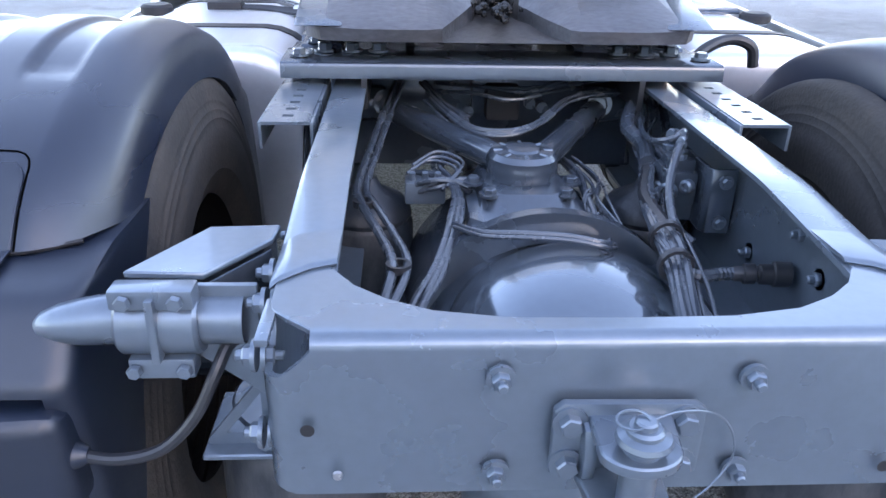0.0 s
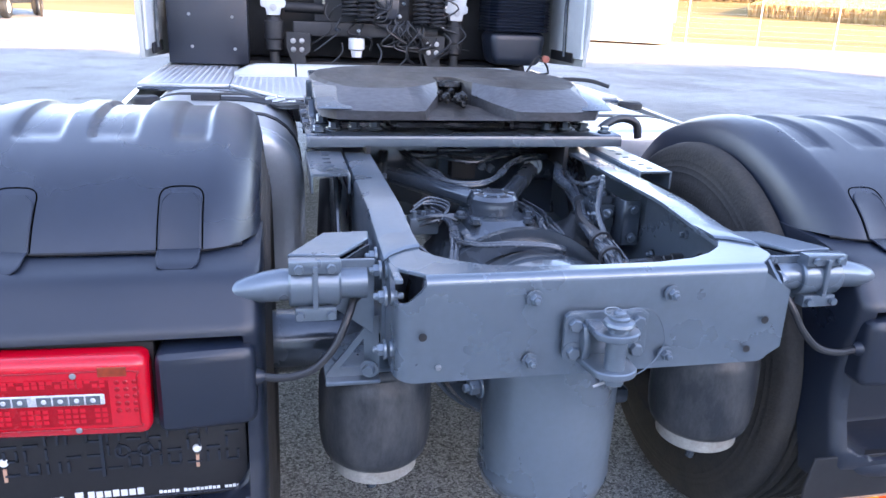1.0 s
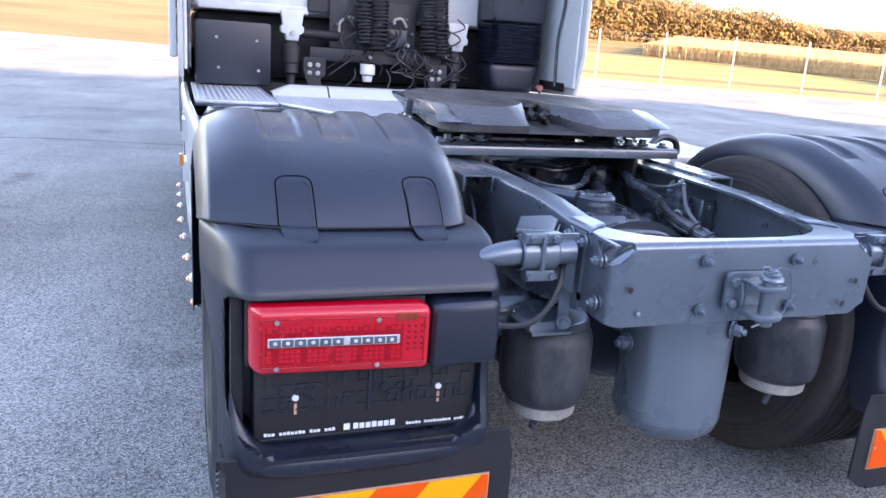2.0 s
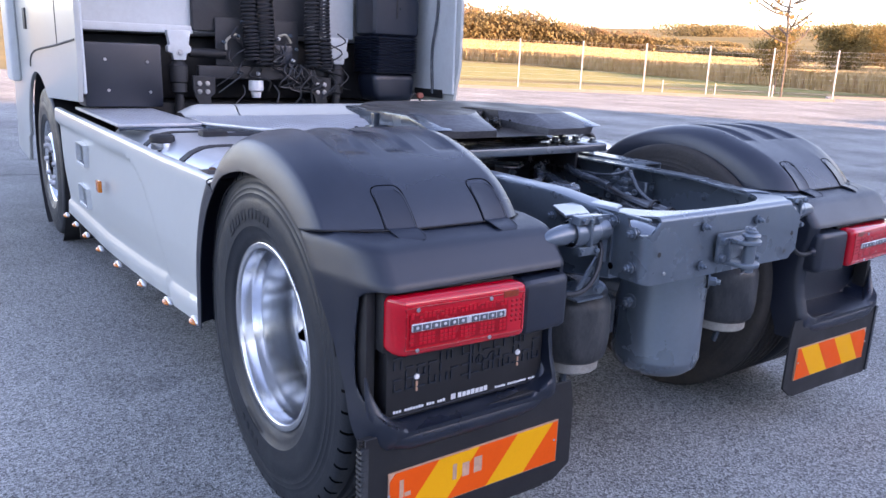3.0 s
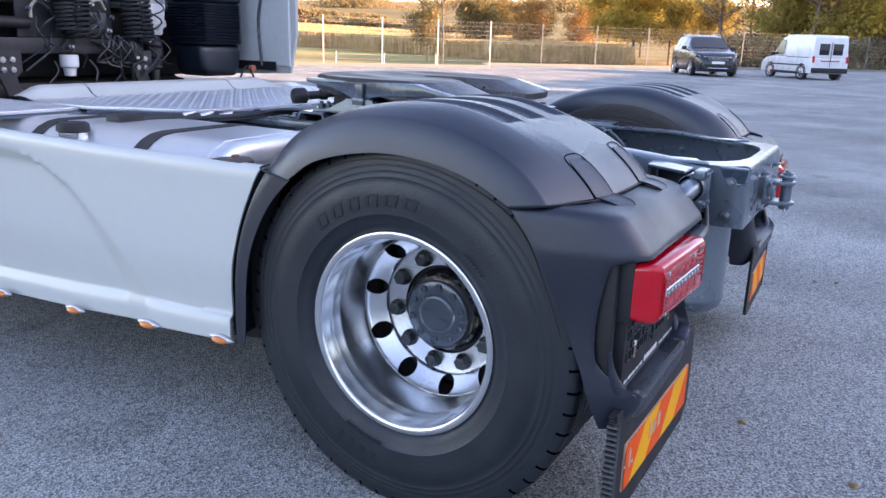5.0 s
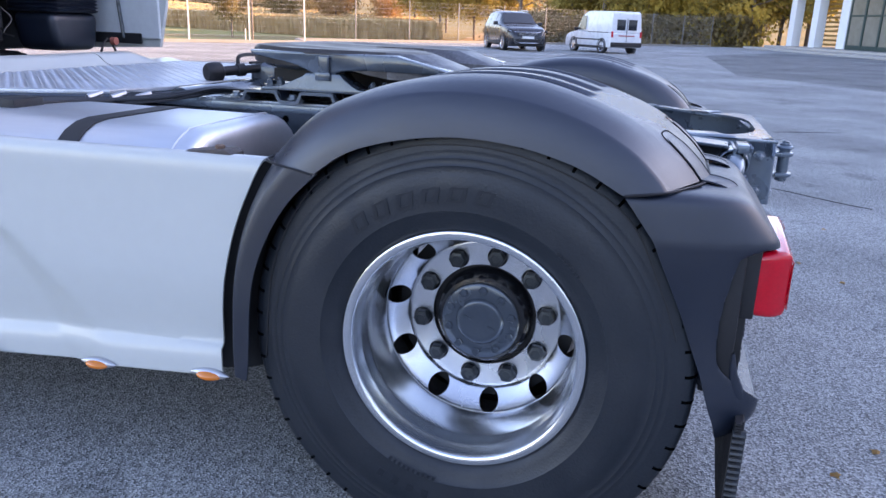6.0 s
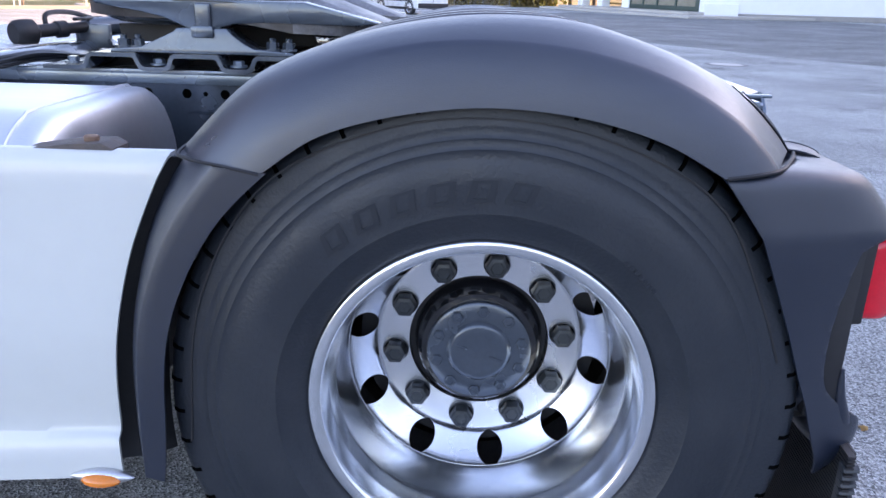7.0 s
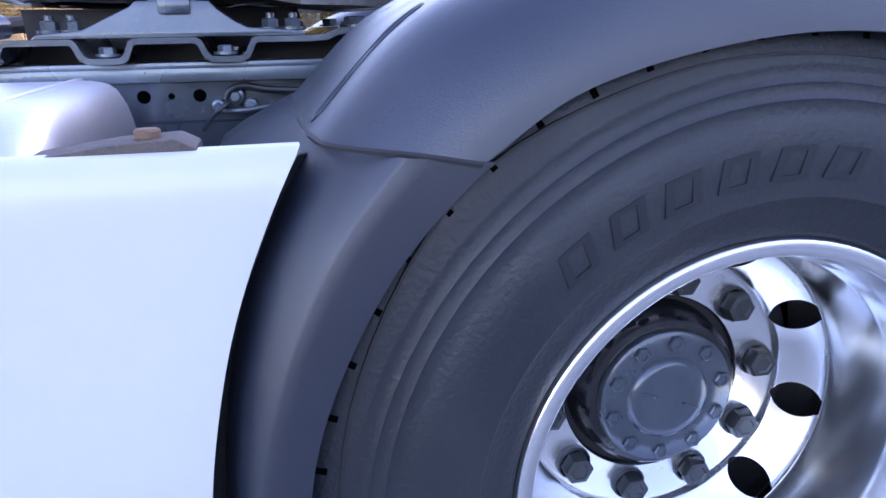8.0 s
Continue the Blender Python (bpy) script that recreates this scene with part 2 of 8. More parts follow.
def hose(pts, r, n=6, seg=8, bm=None, ribs=0.0):
    """A cable or pipe along a smooth line; ribs make it a corrugated conduit."""
    b = bm if bm is not None else bmesh.new()
    line = smooth_line(pts, n) if n else [Vector(q) for q in pts]
    u = (line[1] - line[0]).orthogonal().normalized()
    rings = []
    for i, c in enumerate(line):
        d = (line[min(i + 1, len(line) - 1)] - line[max(i - 1, 0)]).normalized()
        u = (u - d * u.dot(d)).normalized()
        v = d.cross(u)
        rr = r * (1 + (ribs if i % 2 else 0))
        rings.append([b.verts.new(c + (u * math.cos(2 * math.pi * k / seg) + v * math.sin(2 * math.pi * k / seg)) * rr) for k in range(seg)])
    for p, q in zip(rings, rings[1:]):
        for k in range(seg):
            b.faces.new((p[k], p[(k + 1) % seg], q[(k + 1) % seg], q[k]))
    b.faces.new(rings[0][::-1])
    b.faces.new(rings[-1])
    return b


def prism(poly, axis, h0, h1, bev=0.0, seg=1, bm=None):
    """A flat outline of (a, b) pairs made thick along the axis; x: (y, z), y: (x, z), z: (x, y)."""
    b = bmesh.new()
    put3 = {"x": lambda a, c, h: (h, a, c), "y": lambda a, c, h: (a, h, c), "z": lambda a, c, h: (a, c, h)}[axis]
    v0 = [b.verts.new(put3(a, c, h0)) for a, c in poly]
    v1 = [b.verts.new(put3(a, c, h1)) for a, c in poly]
    b.faces.new(v0)
    b.faces.new(v1[::-1])
    for k in range(len(poly)):
        k2 = (k + 1) % len(poly)
        b.faces.new((v0[k], v1[k], v1[k2], v0[k2]))
    bmesh.ops.recalc_face_normals(b, faces=b.faces)
    bevel(b, bev, seg)
    return join(bm, b) if bm is not None else b


def grid_mesh(rows, thick=0.0, bm=None):
    """A sheet from rows of points, made thick inwards if asked."""
    b = bmesh.new()
    vs = [[b.verts.new(p) for p in row] for row in rows]
    for r0, r1 in zip(vs, vs[1:]):
        for k in range(len(r0) - 1):
            b.faces.new((r0[k], r0[k + 1], r1[k + 1], r1[k]))
    if thick:
        bmesh.ops.recalc_face_normals(b, faces=b.faces)
        bmesh.ops.solidify(b, geom=list(b.faces), thickness=thick)
    return join(bm, b) if bm is not None else b


def lerp_line(pts, n):
    """n points evenly spread along a smooth line through pts (2D or 3D)."""
    line = smooth_line([Vector((*p, 0)) if len(p) == 2 else Vector(p) for p in pts], 10)
    acc = [0.0]
    for p, q in zip(line, line[1:]):
        acc.append(acc[-1] + (q - p).length)
    out, j = [], 0
    for k in range(n):
        s = acc[-1] * k / (n - 1)
        while j < len(acc) - 2 and acc[j + 1] < s:
            j += 1
        f = (s - acc[j]) / max(acc[j + 1] - acc[j], 1e-9)
        out.append(line[j].lerp(line[j + 1], f))
    return out


def hexbolt(c, d, r=0.012, h=0.010, washer=True, stud=0.0, bm=None):
    """A hexagon head with washer, and a stud end if asked, at c, pointing along d."""
    b = bm if bm is not None else bmesh.new()
    fr = frame_of(d)
    if washer:
        lathe([(0, -0.002), (r * 1.5, -0.002), (r * 1.5, 0.003), (0, 0.003)], fr, c, 16, b)
    lathe([(0, 0.002), (r, 0.002), (r, h), (r * 0.85, h + 0.002), (0, h + 0.002)], fr, c, 6, b)
    if stud:
        lathe([(0, h), (r * 0.55, h), (r * 0.55, h + stud), (r * 0.4, h + stud + 0.002), (0, h + stud + 0.002)], fr, c, 10, b)
    return b


def step(a, b, x):
    t = min(max((x - a) / (b - a), 0), 1)
    return t * t * (3 - 2 * t)


def poly_at(pts, x):
    """The value at x on a broken line of (x, value) pairs, in rising x."""
    if x <= pts[0][0]:
        return pts[0][1]
    for (x0, v0), (x1, v1) in zip(pts, pts[1:]):
        if x <= x1:
            return v0 + (v1 - v0) * (x - x0) / (x1 - x0)
    return pts[-1][1]

# ---- ground, yard and distance ----
def ground_height(x, y):
    d = math.hypot(x, y)
    t = math.atan2(y, x)
    roll = 0.5 + 0.5 * math.sin(3.1 * t + 0.6) * math.cos(1.7 * t)
    h = -1.0 * step(36, 60, d) + 3.6 * step(75, 190, d) + 13 * step(140, 420, d) * (0.75 + 0.35 * roll) + 26 * step(380, 1000, d) * (0.7 + 0.5 * roll)
    return -0.03 + h * step(-0.25, 0.2, math.sin(t + 0.45))


def nature(name, stops, scale, bump=0.3, rough=0.9, detail=8, coord="Object", stretch=(1, 1, 1)):
    """A ground cover whose colour runs through the stops with noise at two scales."""
    m = bpy.data.materials.new(name)
    m.use_nodes = True
    n, ln = m.node_tree.nodes, m.node_tree.links
    b = n["Principled BSDF"]
    b.inputs["Roughness"].default_value = rough
    b.inputs["Specular IOR Level"].default_value = 0.3
    tc = n.new("ShaderNodeTexCoord")
    mp = n.new("ShaderNodeMapping")
    mp.inputs["Scale"].default_value = stretch
    ln.new(tc.outputs[coord], mp.inputs[0])
    a1 = n.new("ShaderNodeTexNoise")
    a1.inputs["Scale"].default_value, a1.inputs["Detail"].default_value, a1.inputs["Roughness"].default_value = scale, detail, 0.65
    ln.new(mp.outputs[0], a1.inputs["Vector"])
    cr = n.new("ShaderNodeValToRGB")
    cr.color_ramp.elements[0].position, cr.color_ramp.elements[1].position = 0.3, 0.7
    cr.color_ramp.elements[0].color, cr.color_ramp.elements[1].color = (*stops[0], 1), (*stops[-1], 1)
    for i, c in enumerate(stops[1:-1]):
        el = cr.color_ramp.elements.new(0.3 + 0.4 * (i + 1) / (len(stops) - 1))
        el.color = (*c, 1)
    ln.new(a1.outputs[0], cr.inputs[0])
    ln.new(cr.outputs[0], b.inputs["Base Color"])
    if bump:
        bp = n.new("ShaderNodeBump")
        bp.inputs["Strength"].default_value, bp.inputs["Distance"].default_value = bump, 0.05
        ln.new(a1.outputs[0], bp.inputs["Height"])
        ln.new(bp.outputs[0], b.inputs["Normal"])
    return m


def asphalt_material():
    m = bpy.data.materials.new("asphalt")
    m.use_nodes = True
    n, ln = m.node_tree.nodes, m.node_tree.links
    b = n["Principled BSDF"]
    tc = n.new("ShaderNodeTexCoord")

    def noise_at(scale, detail=4, rough=0.6):
        q = n.new("ShaderNodeTexNoise")
        q.inputs["Scale"].default_value, q.inputs["Detail"].default_value, q.inputs["Roughness"].default_value = scale, detail, rough
        ln.new(tc.outputs["Object"], q.inputs["Vector"])
        return q

    def ramp(src, p0, p1, v0, v1):
        q = n.new("ShaderNodeMapRange")
        q.inputs[1].default_value, q.inputs[2].default_value, q.inputs[3].default_value, q.inputs[4].default_value = p0, p1, v0, v1
        ln.new(src, q.inputs[0])
        return q.outputs[0]

    def times(p, q):
        k = n.new("ShaderNodeMath")
        k.operation = "MULTIPLY"
        ln.new(p, k.inputs[0])
        ln.new(q, k.inputs[1])
        return k.outputs[0]

    vor = n.new("ShaderNodeTexVoronoi")
    vor.inputs["Scale"].default_value = 155
    ln.new(tc.outputs["Object"], vor.inputs["Vector"])
    sep = n.new("ShaderNodeSeparateColor")
    ln.new(vor.outputs["Color"], sep.inputs[0])
    grain = ramp(sep.outputs[0], 0.0, 1.0, 0.40, 1.62)
    fine = ramp(noise_at(190, 3).outputs[0], 0.3, 0.7, 0.60, 1.40)
    patch = ramp(noise_at(0.45, 7, 0.62).outputs[0], 0.35, 0.65, 0.76, 1.18)
    stain = ramp(noise_at(1.7, 5, 0.5).outputs[0], 0.60, 0.72, 1.0, 0.68)
    long_map = n.new("ShaderNodeMapping")     # wheel tracks that run along the yard
    long_map.inputs["Scale"].default_value, long_map.inputs["Rotation"].default_value = (1.0, 0.07, 1.0), (0, 0, radians(-8))
    ln.new(tc.outputs["Object"], long_map.inputs[0])
    tracks = n.new("ShaderNodeTexNoise")
    tracks.inputs["Scale"].default_value, tracks.inputs["Detail"].default_value = 0.75, 4
    ln.new(long_map.outputs[0], tracks.inputs["Vector"])
    worn = ramp(tracks.outputs[0], 0.42, 0.68, 1.02, 0.86)
    v = times(times(grain, fine), times(times(patch, stain), worn))
    sc = n.new("ShaderNodeVectorMath")
    sc.operation = "SCALE"
    sc.inputs[0].default_value = (0.318, 0.326, 0.318)
    ln.new(v, sc.inputs["Scale"])
    ln.new(sc.outputs[0], b.inputs["Base Color"])
    ln.new(ramp(noise_at(2.0).outputs[0], 0.3, 0.7, 0.62, 0.85), b.inputs["Roughness"])
    b.inputs["Specular IOR Level"].default_value = 0.04
    bp = n.new("ShaderNodeBump")
    bp.inputs["Strength"].default_value, bp.inputs["Distance"].default_value = 0.9, 0.006
    ln.new(vor.outputs["Distance"], bp.inputs["Height"])
    ln.new(bp.outputs[0], b.inputs["Normal"])
    return m


ASPHALT = asphalt_material()
MEADOW = nature("meadow", [(0.12, 0.10, 0.03), (0.21, 0.16, 0.055), (0.30, 0.21, 0.08)], 0.03, 0.4)
CONCRETE = mat("concrete", (0.42, 0.40, 0.37), 0.8, 0, 0.12, 4, 0.2, 60, dirt=(0.2, 0.19, 0.17), dirt_scale=2, dirt_amount=0.2)

# the ground: one sheet that runs to the horizon and rises into hills
bm = bmesh.new()
radii = [0, 20, 40, 55, 70, 90, 110, 140, 170, 210, 260, 320, 400, 480, 560, 660, 780, 900, 1050, 1250, 1600, 2200]
rows = []
for r in radii:
    rows.append([bm.verts.new((r * math.cos(math.tau * k / 144), r * math.sin(math.tau * k / 144), ground_height(r * math.cos(math.tau * k / 144), r * math.sin(math.tau * k / 144)))) for k in range(144)] if r else [bm.verts.new((0, 0, -0.03))])
for p, q in zip(rows, rows[1:]):
    for k in range(144):
        k2 = (k + 1) % 144
        if len(p) == 1:
            bm.faces.new((p[0], q[k], q[k2]))
        else:
            bm.faces.new((p[k], q[k], q[k2], p[k2]))
lone("ground", bm, MEADOW, "dry autumn meadow and stubble rising into low hills", "ground", (0, 0, 0), kind="structure", smooth=80)

# the asphalt yard; the fence stands on its far edge
FENCE_A, FENCE_B = Vector((5.0, 37.0, 0)), Vector((32.2, 16.7, 0))
FENCE_C, FENCE_D = Vector((36.0, 19.0, 0)), Vector((64.0, -3.5, 0))
yard = [(-70, -40), (70, -40), (70, -8.3), (64.3, -3.5), (36.2, 19.1), (32.4, 16.6), (5.0, 37.2), (-25, 59.5), (-70, 59.5)]
bm = prism(yard, "z", -0.2, 0.0)
lone("yard_pavement", bm, ASPHALT, "dry grey asphalt of a haulage yard with stains", "pavement", (0, 0, 0), kind="structure", smooth=0)

# unseen blocks added behind: they shade the truck and the near yard
# pale, so that the blocks also throw light back on the truck's rear
SHADE_BLOCK = mat("shade_block_surface", (0.74, 0.75, 0.75), 0.5, 0.1, 0.05, 1, 0, dirt=(0.35, 0.35, 0.35), dirt_amount=0.1)
bm = box(-70, 36.3, -60, -34, 0, 15.2, 0.05)
lone("hall", bm, SHADE_BLOCK, "tall light grey block, added unseen to shade truck and yard", "hall", (-20, -40, 0))
# unseen block added in the west to shape light on the truck's left side
bm = box(-70, -46, -24, 14, 0, 4.0, 0.05)
lone("west_hall", bm, mat("grey_light_block", (0.50, 0.50, 0.49), 0.5, 0.1, 0.06, 1), "low grey block, added unseen in the west to shape the side light", "hall", (-55, -5, 0))
bm = box(40.5, 90, -62, -38.2, 0, 14.0, 0.05)
lone("far_hall", bm, SHADE_BLOCK, "high light grey block, added unseen to shade the far yard", "hall", (60, -50, 0))
bm = box(36.4, 40.4, -55, -36, 0, 11.0, 0.05)
lone("hall_annex", bm, SHADE_BLOCK, "lower light grey block, added unseen to close the shade", "hall", (40, -40, 0))

# ---- the truck ----
truck = thing("tractor_truck", (0, 0, 0), "white two-axle tractor truck with grey chassis and black mudguards", "truck")
AXLE_Z, TYRE_R, FRONT_Y = 0.52, 0.528, 4.08


def wheel(y, x_out, deep, label, dual):
    """A wheel with its tyre's outer wall at x_out; deep: a drive wheel with a deep dish."""
    hub = bmesh.new()
    c = (0, y, AXLE_Z)
    s = -1                                    # outwards is -x on the left side; part() mirrors the other
    ax = (Vector((s, 0, 0)), Vector((0, 1, 0)), Vector((0, 0, 1)))
    xo = -x_out
    # tyre: side walls with rings, round shoulders, grooved tread
    w = 0.30
    prof = [(0.292, xo - 0.034), (0.300, xo - 0.022), (0.318, xo - 0.014), (0.340, xo - 0.006), (0.343, xo - 0.003), (0.350, xo - 0.003),
            (0.385, xo), (0.420, xo), (0.424, xo - 0.002), (0.440, xo - 0.004), (0.4425, xo - 0.0032), (0.446, xo - 0.005), (0.456, xo - 0.007), (0.4585, xo - 0.0063), (0.462, xo - 0.008), (0.472, xo - 0.011),
            (0.4745, xo - 0.0102), (0.478, xo - 0.011), (0.497, xo - 0.0135), (0.512, xo - 0.0165), (0.5225, xo - 0.025), (TYRE_R, xo - 0.041)]
    back = [(r, 2 * xo - w - h) for r, h in reversed(prof)]
    tread = []
    for k in range(5):
        g = xo - 0.045 - (w - 0.09) * (k + 0.5) / 5
        tread += [(TYRE_R, g + 0.011), (TYRE_R - 0.012, g + 0.007), (TYRE_R - 0.012, g - 0.007), (TYRE_R, g - 0.011)]
    tyre_bm = lathe(prof + tread + back, ax, c, 96)
    for v in tyre_bm.verts:                   # the tyre stands flat on the ground
        if v.co.z < 0.001:
            v.co.z = 0.001
    whl = part("wheel", hubcap(c, xo, deep), HUB_CAP if deep else PAINT_DARK, truck, label)
    part("tyre", tyre_bm, RUBBER, whl, "worn black tyre")
    if dual and SIDE > 0:                     # shoulder slots of the wheel that the camera passes
        q0 = prism([(s * (xo - 0.0133), 0.5020), (s * (xo - 0.0157), 0.5125), (s * (xo - 0.0243), 0.5236), (s * (xo - 0.042), 0.5288), (s * (xo - 0.046), 0.520), (s * (xo - 0.026), 0.500)], "y", -0.0034, 0.0034, 0)
        slot_me = finish(q0, "shoulder_slot", SLOT, 0)
        for k in range(54):
            o = new("shoulder_slot", slot_me)
            o.parent = whl
            o.matrix_local = Matrix.Translation((0, y, AXLE_Z)) @ Matrix.Rotation(math.tau * k / 54 + radians(0.4), 4, "X")
    if dual:
        inner = lathe(prof + tread + back, ax, (0.335, y, AXLE_Z), 64)
        for v in inner.verts:
            v.co.z = max(v.co.z, 0.001)
        part("inner_tyre", inner, RUBBER_DIRTY, whl, "inner twin tyre")
    return whl


def hubcap(c, xo, deep):
    ax = (Vector((-1, 0, 0)), Vector((0, 1, 0)), Vector((0, 0, 1)))
    f = 0.984 if deep else 1.20
    b = lathe([(0, f), (0.022, f), (0.040, f + 0.003), (0.052, f + 0.003), (0.058, f + 0.001), (0.063, f - 0.005), (0.066, f - 0.0045), (0.096, f - 0.005), (0.1005, f - 0.0075), (0.1025, f - 0.013), (0.1015, f - 0.020)], ax, c, 48)
    for t in (20, 200):                       # two short moulded bars on the cap
        q = box(-f - 0.0055, -f - 0.001, 0.022, 0.048, -0.002, 0.002, 0.001, 1)
        bmesh.ops.rotate(q, cent=(0, 0, 0), matrix=Matrix.Rotation(radians(t), 3, "X"), verts=q.verts)
        bmesh.ops.translate(q, vec=c, verts=q.verts)
        join(b, q)
    return b


def drive_rim(whl, y, xo):
    """A polished deep-dish rim with ten vents and ten nuts."""
    ax = (Vector((-1, 0, 0)), Vector((0, 1, 0)), Vector((0, 0, 1)))
    c = (0, y, AXLE_Z)
    prof = [(0.2935, xo - 0.045), (0.2945, xo - 0.030), (0.2928, xo - 0.0235), (0.290, xo - 0.0212), (0.275, xo - 0.0240), (0.2725, xo - 0.0262), (0.2705, xo - 0.031), (0.2700, xo - 0.036), (0.2640, xo - 0.062), (0.2625, xo - 0.066),
            (0.2618, xo - 0.070), (0.2580, xo - 0.094), (0.2566, xo - 0.098), (0.2562, xo - 0.104), (0.2558, xo - 0.13), (0.2548, xo - 0.19), (0.2540, xo - 0.208), (0.2522, xo - 0.216), (0.2513, xo - 0.219), (0.2505, xo - 0.2185)]
    part("rim", lathe(prof, ax, c, 96), ALU, whl, "polished aluminium rim", smooth=50)
    # the disc between barrel and hub, with round vents cut through
    disc = bmesh.new()
    cone = lambda r: xo - 0.222 - 0.046 * min((0.2535 - r) / 0.048, 1.0) ** 0.75
    n, rings = 360, [(0.2535, xo - 0.216)] + [(0.2525 - 0.0036 * k, cone(0.2525 - 0.0036 * k)) for k in range(14)] + [(0.2035, xo - 0.270), (0.2020, xo - 0.276), (0.2000, xo - 0.2795), (0.1985, xo - 0.2785), (0.1965, xo - 0.2785), (0.190, xo - 0.2795), (0.150, xo - 0.2795), (0.139, xo - 0.2795), (0.137, xo - 0.282), (0.137, xo - 0.300)]
    u, v = Vector((0, 1, 0)), Vector((0, 0, 1))
    grid = []
    for r, h in rings:
        row = []
        for k in range(n):
            t = math.tau * k / n
            p = Vector((-h, y + r * math.cos(t), AXLE_Z + r * math.sin(t)))
            row.append(disc.verts.new(p))
        grid.append(row)
    # vents: vertices round each hole are drawn onto its rim
    hole_r, hole_c = 0.0262, 0.2285
    for p in range(10):
        t0 = math.tau * p / 10 + radians(10)
        for i, row in enumerate(grid):
            for vert in row:
                dy, dz = vert.co.y - y, vert.co.z - AXLE_Z
                r, t = math.hypot(dy, dz), math.atan2(dz, dy)
                dt = (t - t0 + math.pi) % math.tau - math.pi
                a_, b_ = dt * hole_c, r - hole_c
                d = math.hypot(a_, b_)
                if d < hole_r * 1.0 and d > 1e-6:
                    k = hole_r / d
                    r2, t2 = hole_c + b_ * k, t0 + a_ * k / hole_c
                    vert.co.y, vert.co.z = y + r2 * math.cos(t2), AXLE_Z + r2 * math.sin(t2)
                    vert.co.x = -poly_at([(q[0], q[1]) for q in reversed(rings)], r2)
                    vert.tag = True
    for r0, r1 in zip(grid, grid[1:]):
        for k in range(n):
            q = (r0[k], r1[k], r1[(k + 1) % n], r0[(k + 1) % n])
            if sum(w_.tag for w_ in q) < 4:
                disc.faces.new(q)
    part("disc", disc, ALU_DISC, whl, "polished aluminium wheel disc", smooth=50)
    part("brake_drum", lathe([(0.10, xo - 0.30), (0.238, xo - 0.30), (0.238, xo - 0.45)], ax, c, 40), BLACK, whl)
    for p in range(10):
        t = math.tau * p / 10 + radians(28)
        cc = (-(xo - 0.2795), y + 0.1670 * math.cos(t), AXLE_Z + 0.1670 * math.sin(t))
        b = lathe([(0, 0), (0.0262, 0), (0.0262, 0.005), (0.0235, 0.008)], ax, cc, 24)
        lathe([(0.0236, 0.005), (0.0232, 0.024), (0.0205, 0.0285), (0.014, 0.030), (0.012, 0.028), (0.0, 0.028)], ax, cc, 6, b)
        part("wheel_nut", b, NUT, whl)
        t += radians(-6)
        hb = lathe([(0.0, 0.0), (0.0120, 0.0), (0.0120, 0.0055), (0.0100, 0.0075), (0.006, 0.0075), (0.005, 0.006), (0, 0.006)], ax, (-0.979, y + 0.0845 * math.cos(t), AXLE_Z + 0.0845 * math.sin(t)), 6)
        part("hub_bolt", hb, HUB_CAP, whl)
    part("hub_drum", lathe([(0.095, 0.966), (0.112, 0.963), (0.119, 0.955), (0.124, 0.935), (0.1245, 0.925), (0.127, 0.920), (0.130, 0.890), (0.150, 0.886), (0.150, 0.86)], ax, c, 48), HUB_BLACK, whl, "glossy black hub")


def tyre_marks(whl, y, xo):
    """Moulded marks on the side wall: plain slanted frames and small blocks."""
    def set_on_wall(q, r, deg):
        bmesh.ops.translate(q, vec=(0, 0, r), verts=q.verts)
        bmesh.ops.rotate(q, cent=(0, 0, 0), matrix=Matrix.Rotation(radians(deg - 90), 3, "X"), verts=q.verts)
        bmesh.ops.translate(q, vec=(-xo - 0.0002, y, AXLE_Z), verts=q.verts)
        return q

    for k in range(6):
        wd, hg, st = 0.040, 0.034, 0.010
        q = bmesh.new()
        for a0, a1, c0, c1 in ((-wd / 2, -wd / 2 + st, -hg / 2, hg / 2), (wd / 2 - st, wd / 2, -hg / 2, hg / 2), (-wd / 2 + st, wd / 2 - st, hg / 2 - 0.005, hg / 2), (-wd / 2 + st, wd / 2 - st, -hg / 2, -hg / 2 + 0.005)):
            box(-0.0010, 0.0010, a0, a1, c0, c1, 0, bm=q)
        for v in q.verts:
            v.co.y -= 0.30 * v.co.z
        part("moulded_mark", set_on_wall(q, 0.380, 51.0 + 9.25 * k), EMBOSS, whl, smooth=0)
    for start, count, r, hgt, wid, gap in ((-82, 10, 0.335, 0.011, 0.007, 2.2), (-80, 4, 0.385, 0.022, 0.018, 6.0), (128, 7, 0.345, 0.008, 0.006, 1.8)):
        for k in range(count):
            part("moulded_mark", set_on_wall(box(-0.0010, 0.0010, -wid / 2, wid / 2, -hgt / 2, hgt / 2, 0.0005, 1), r, start + gap * k), EMBOSS, whl)


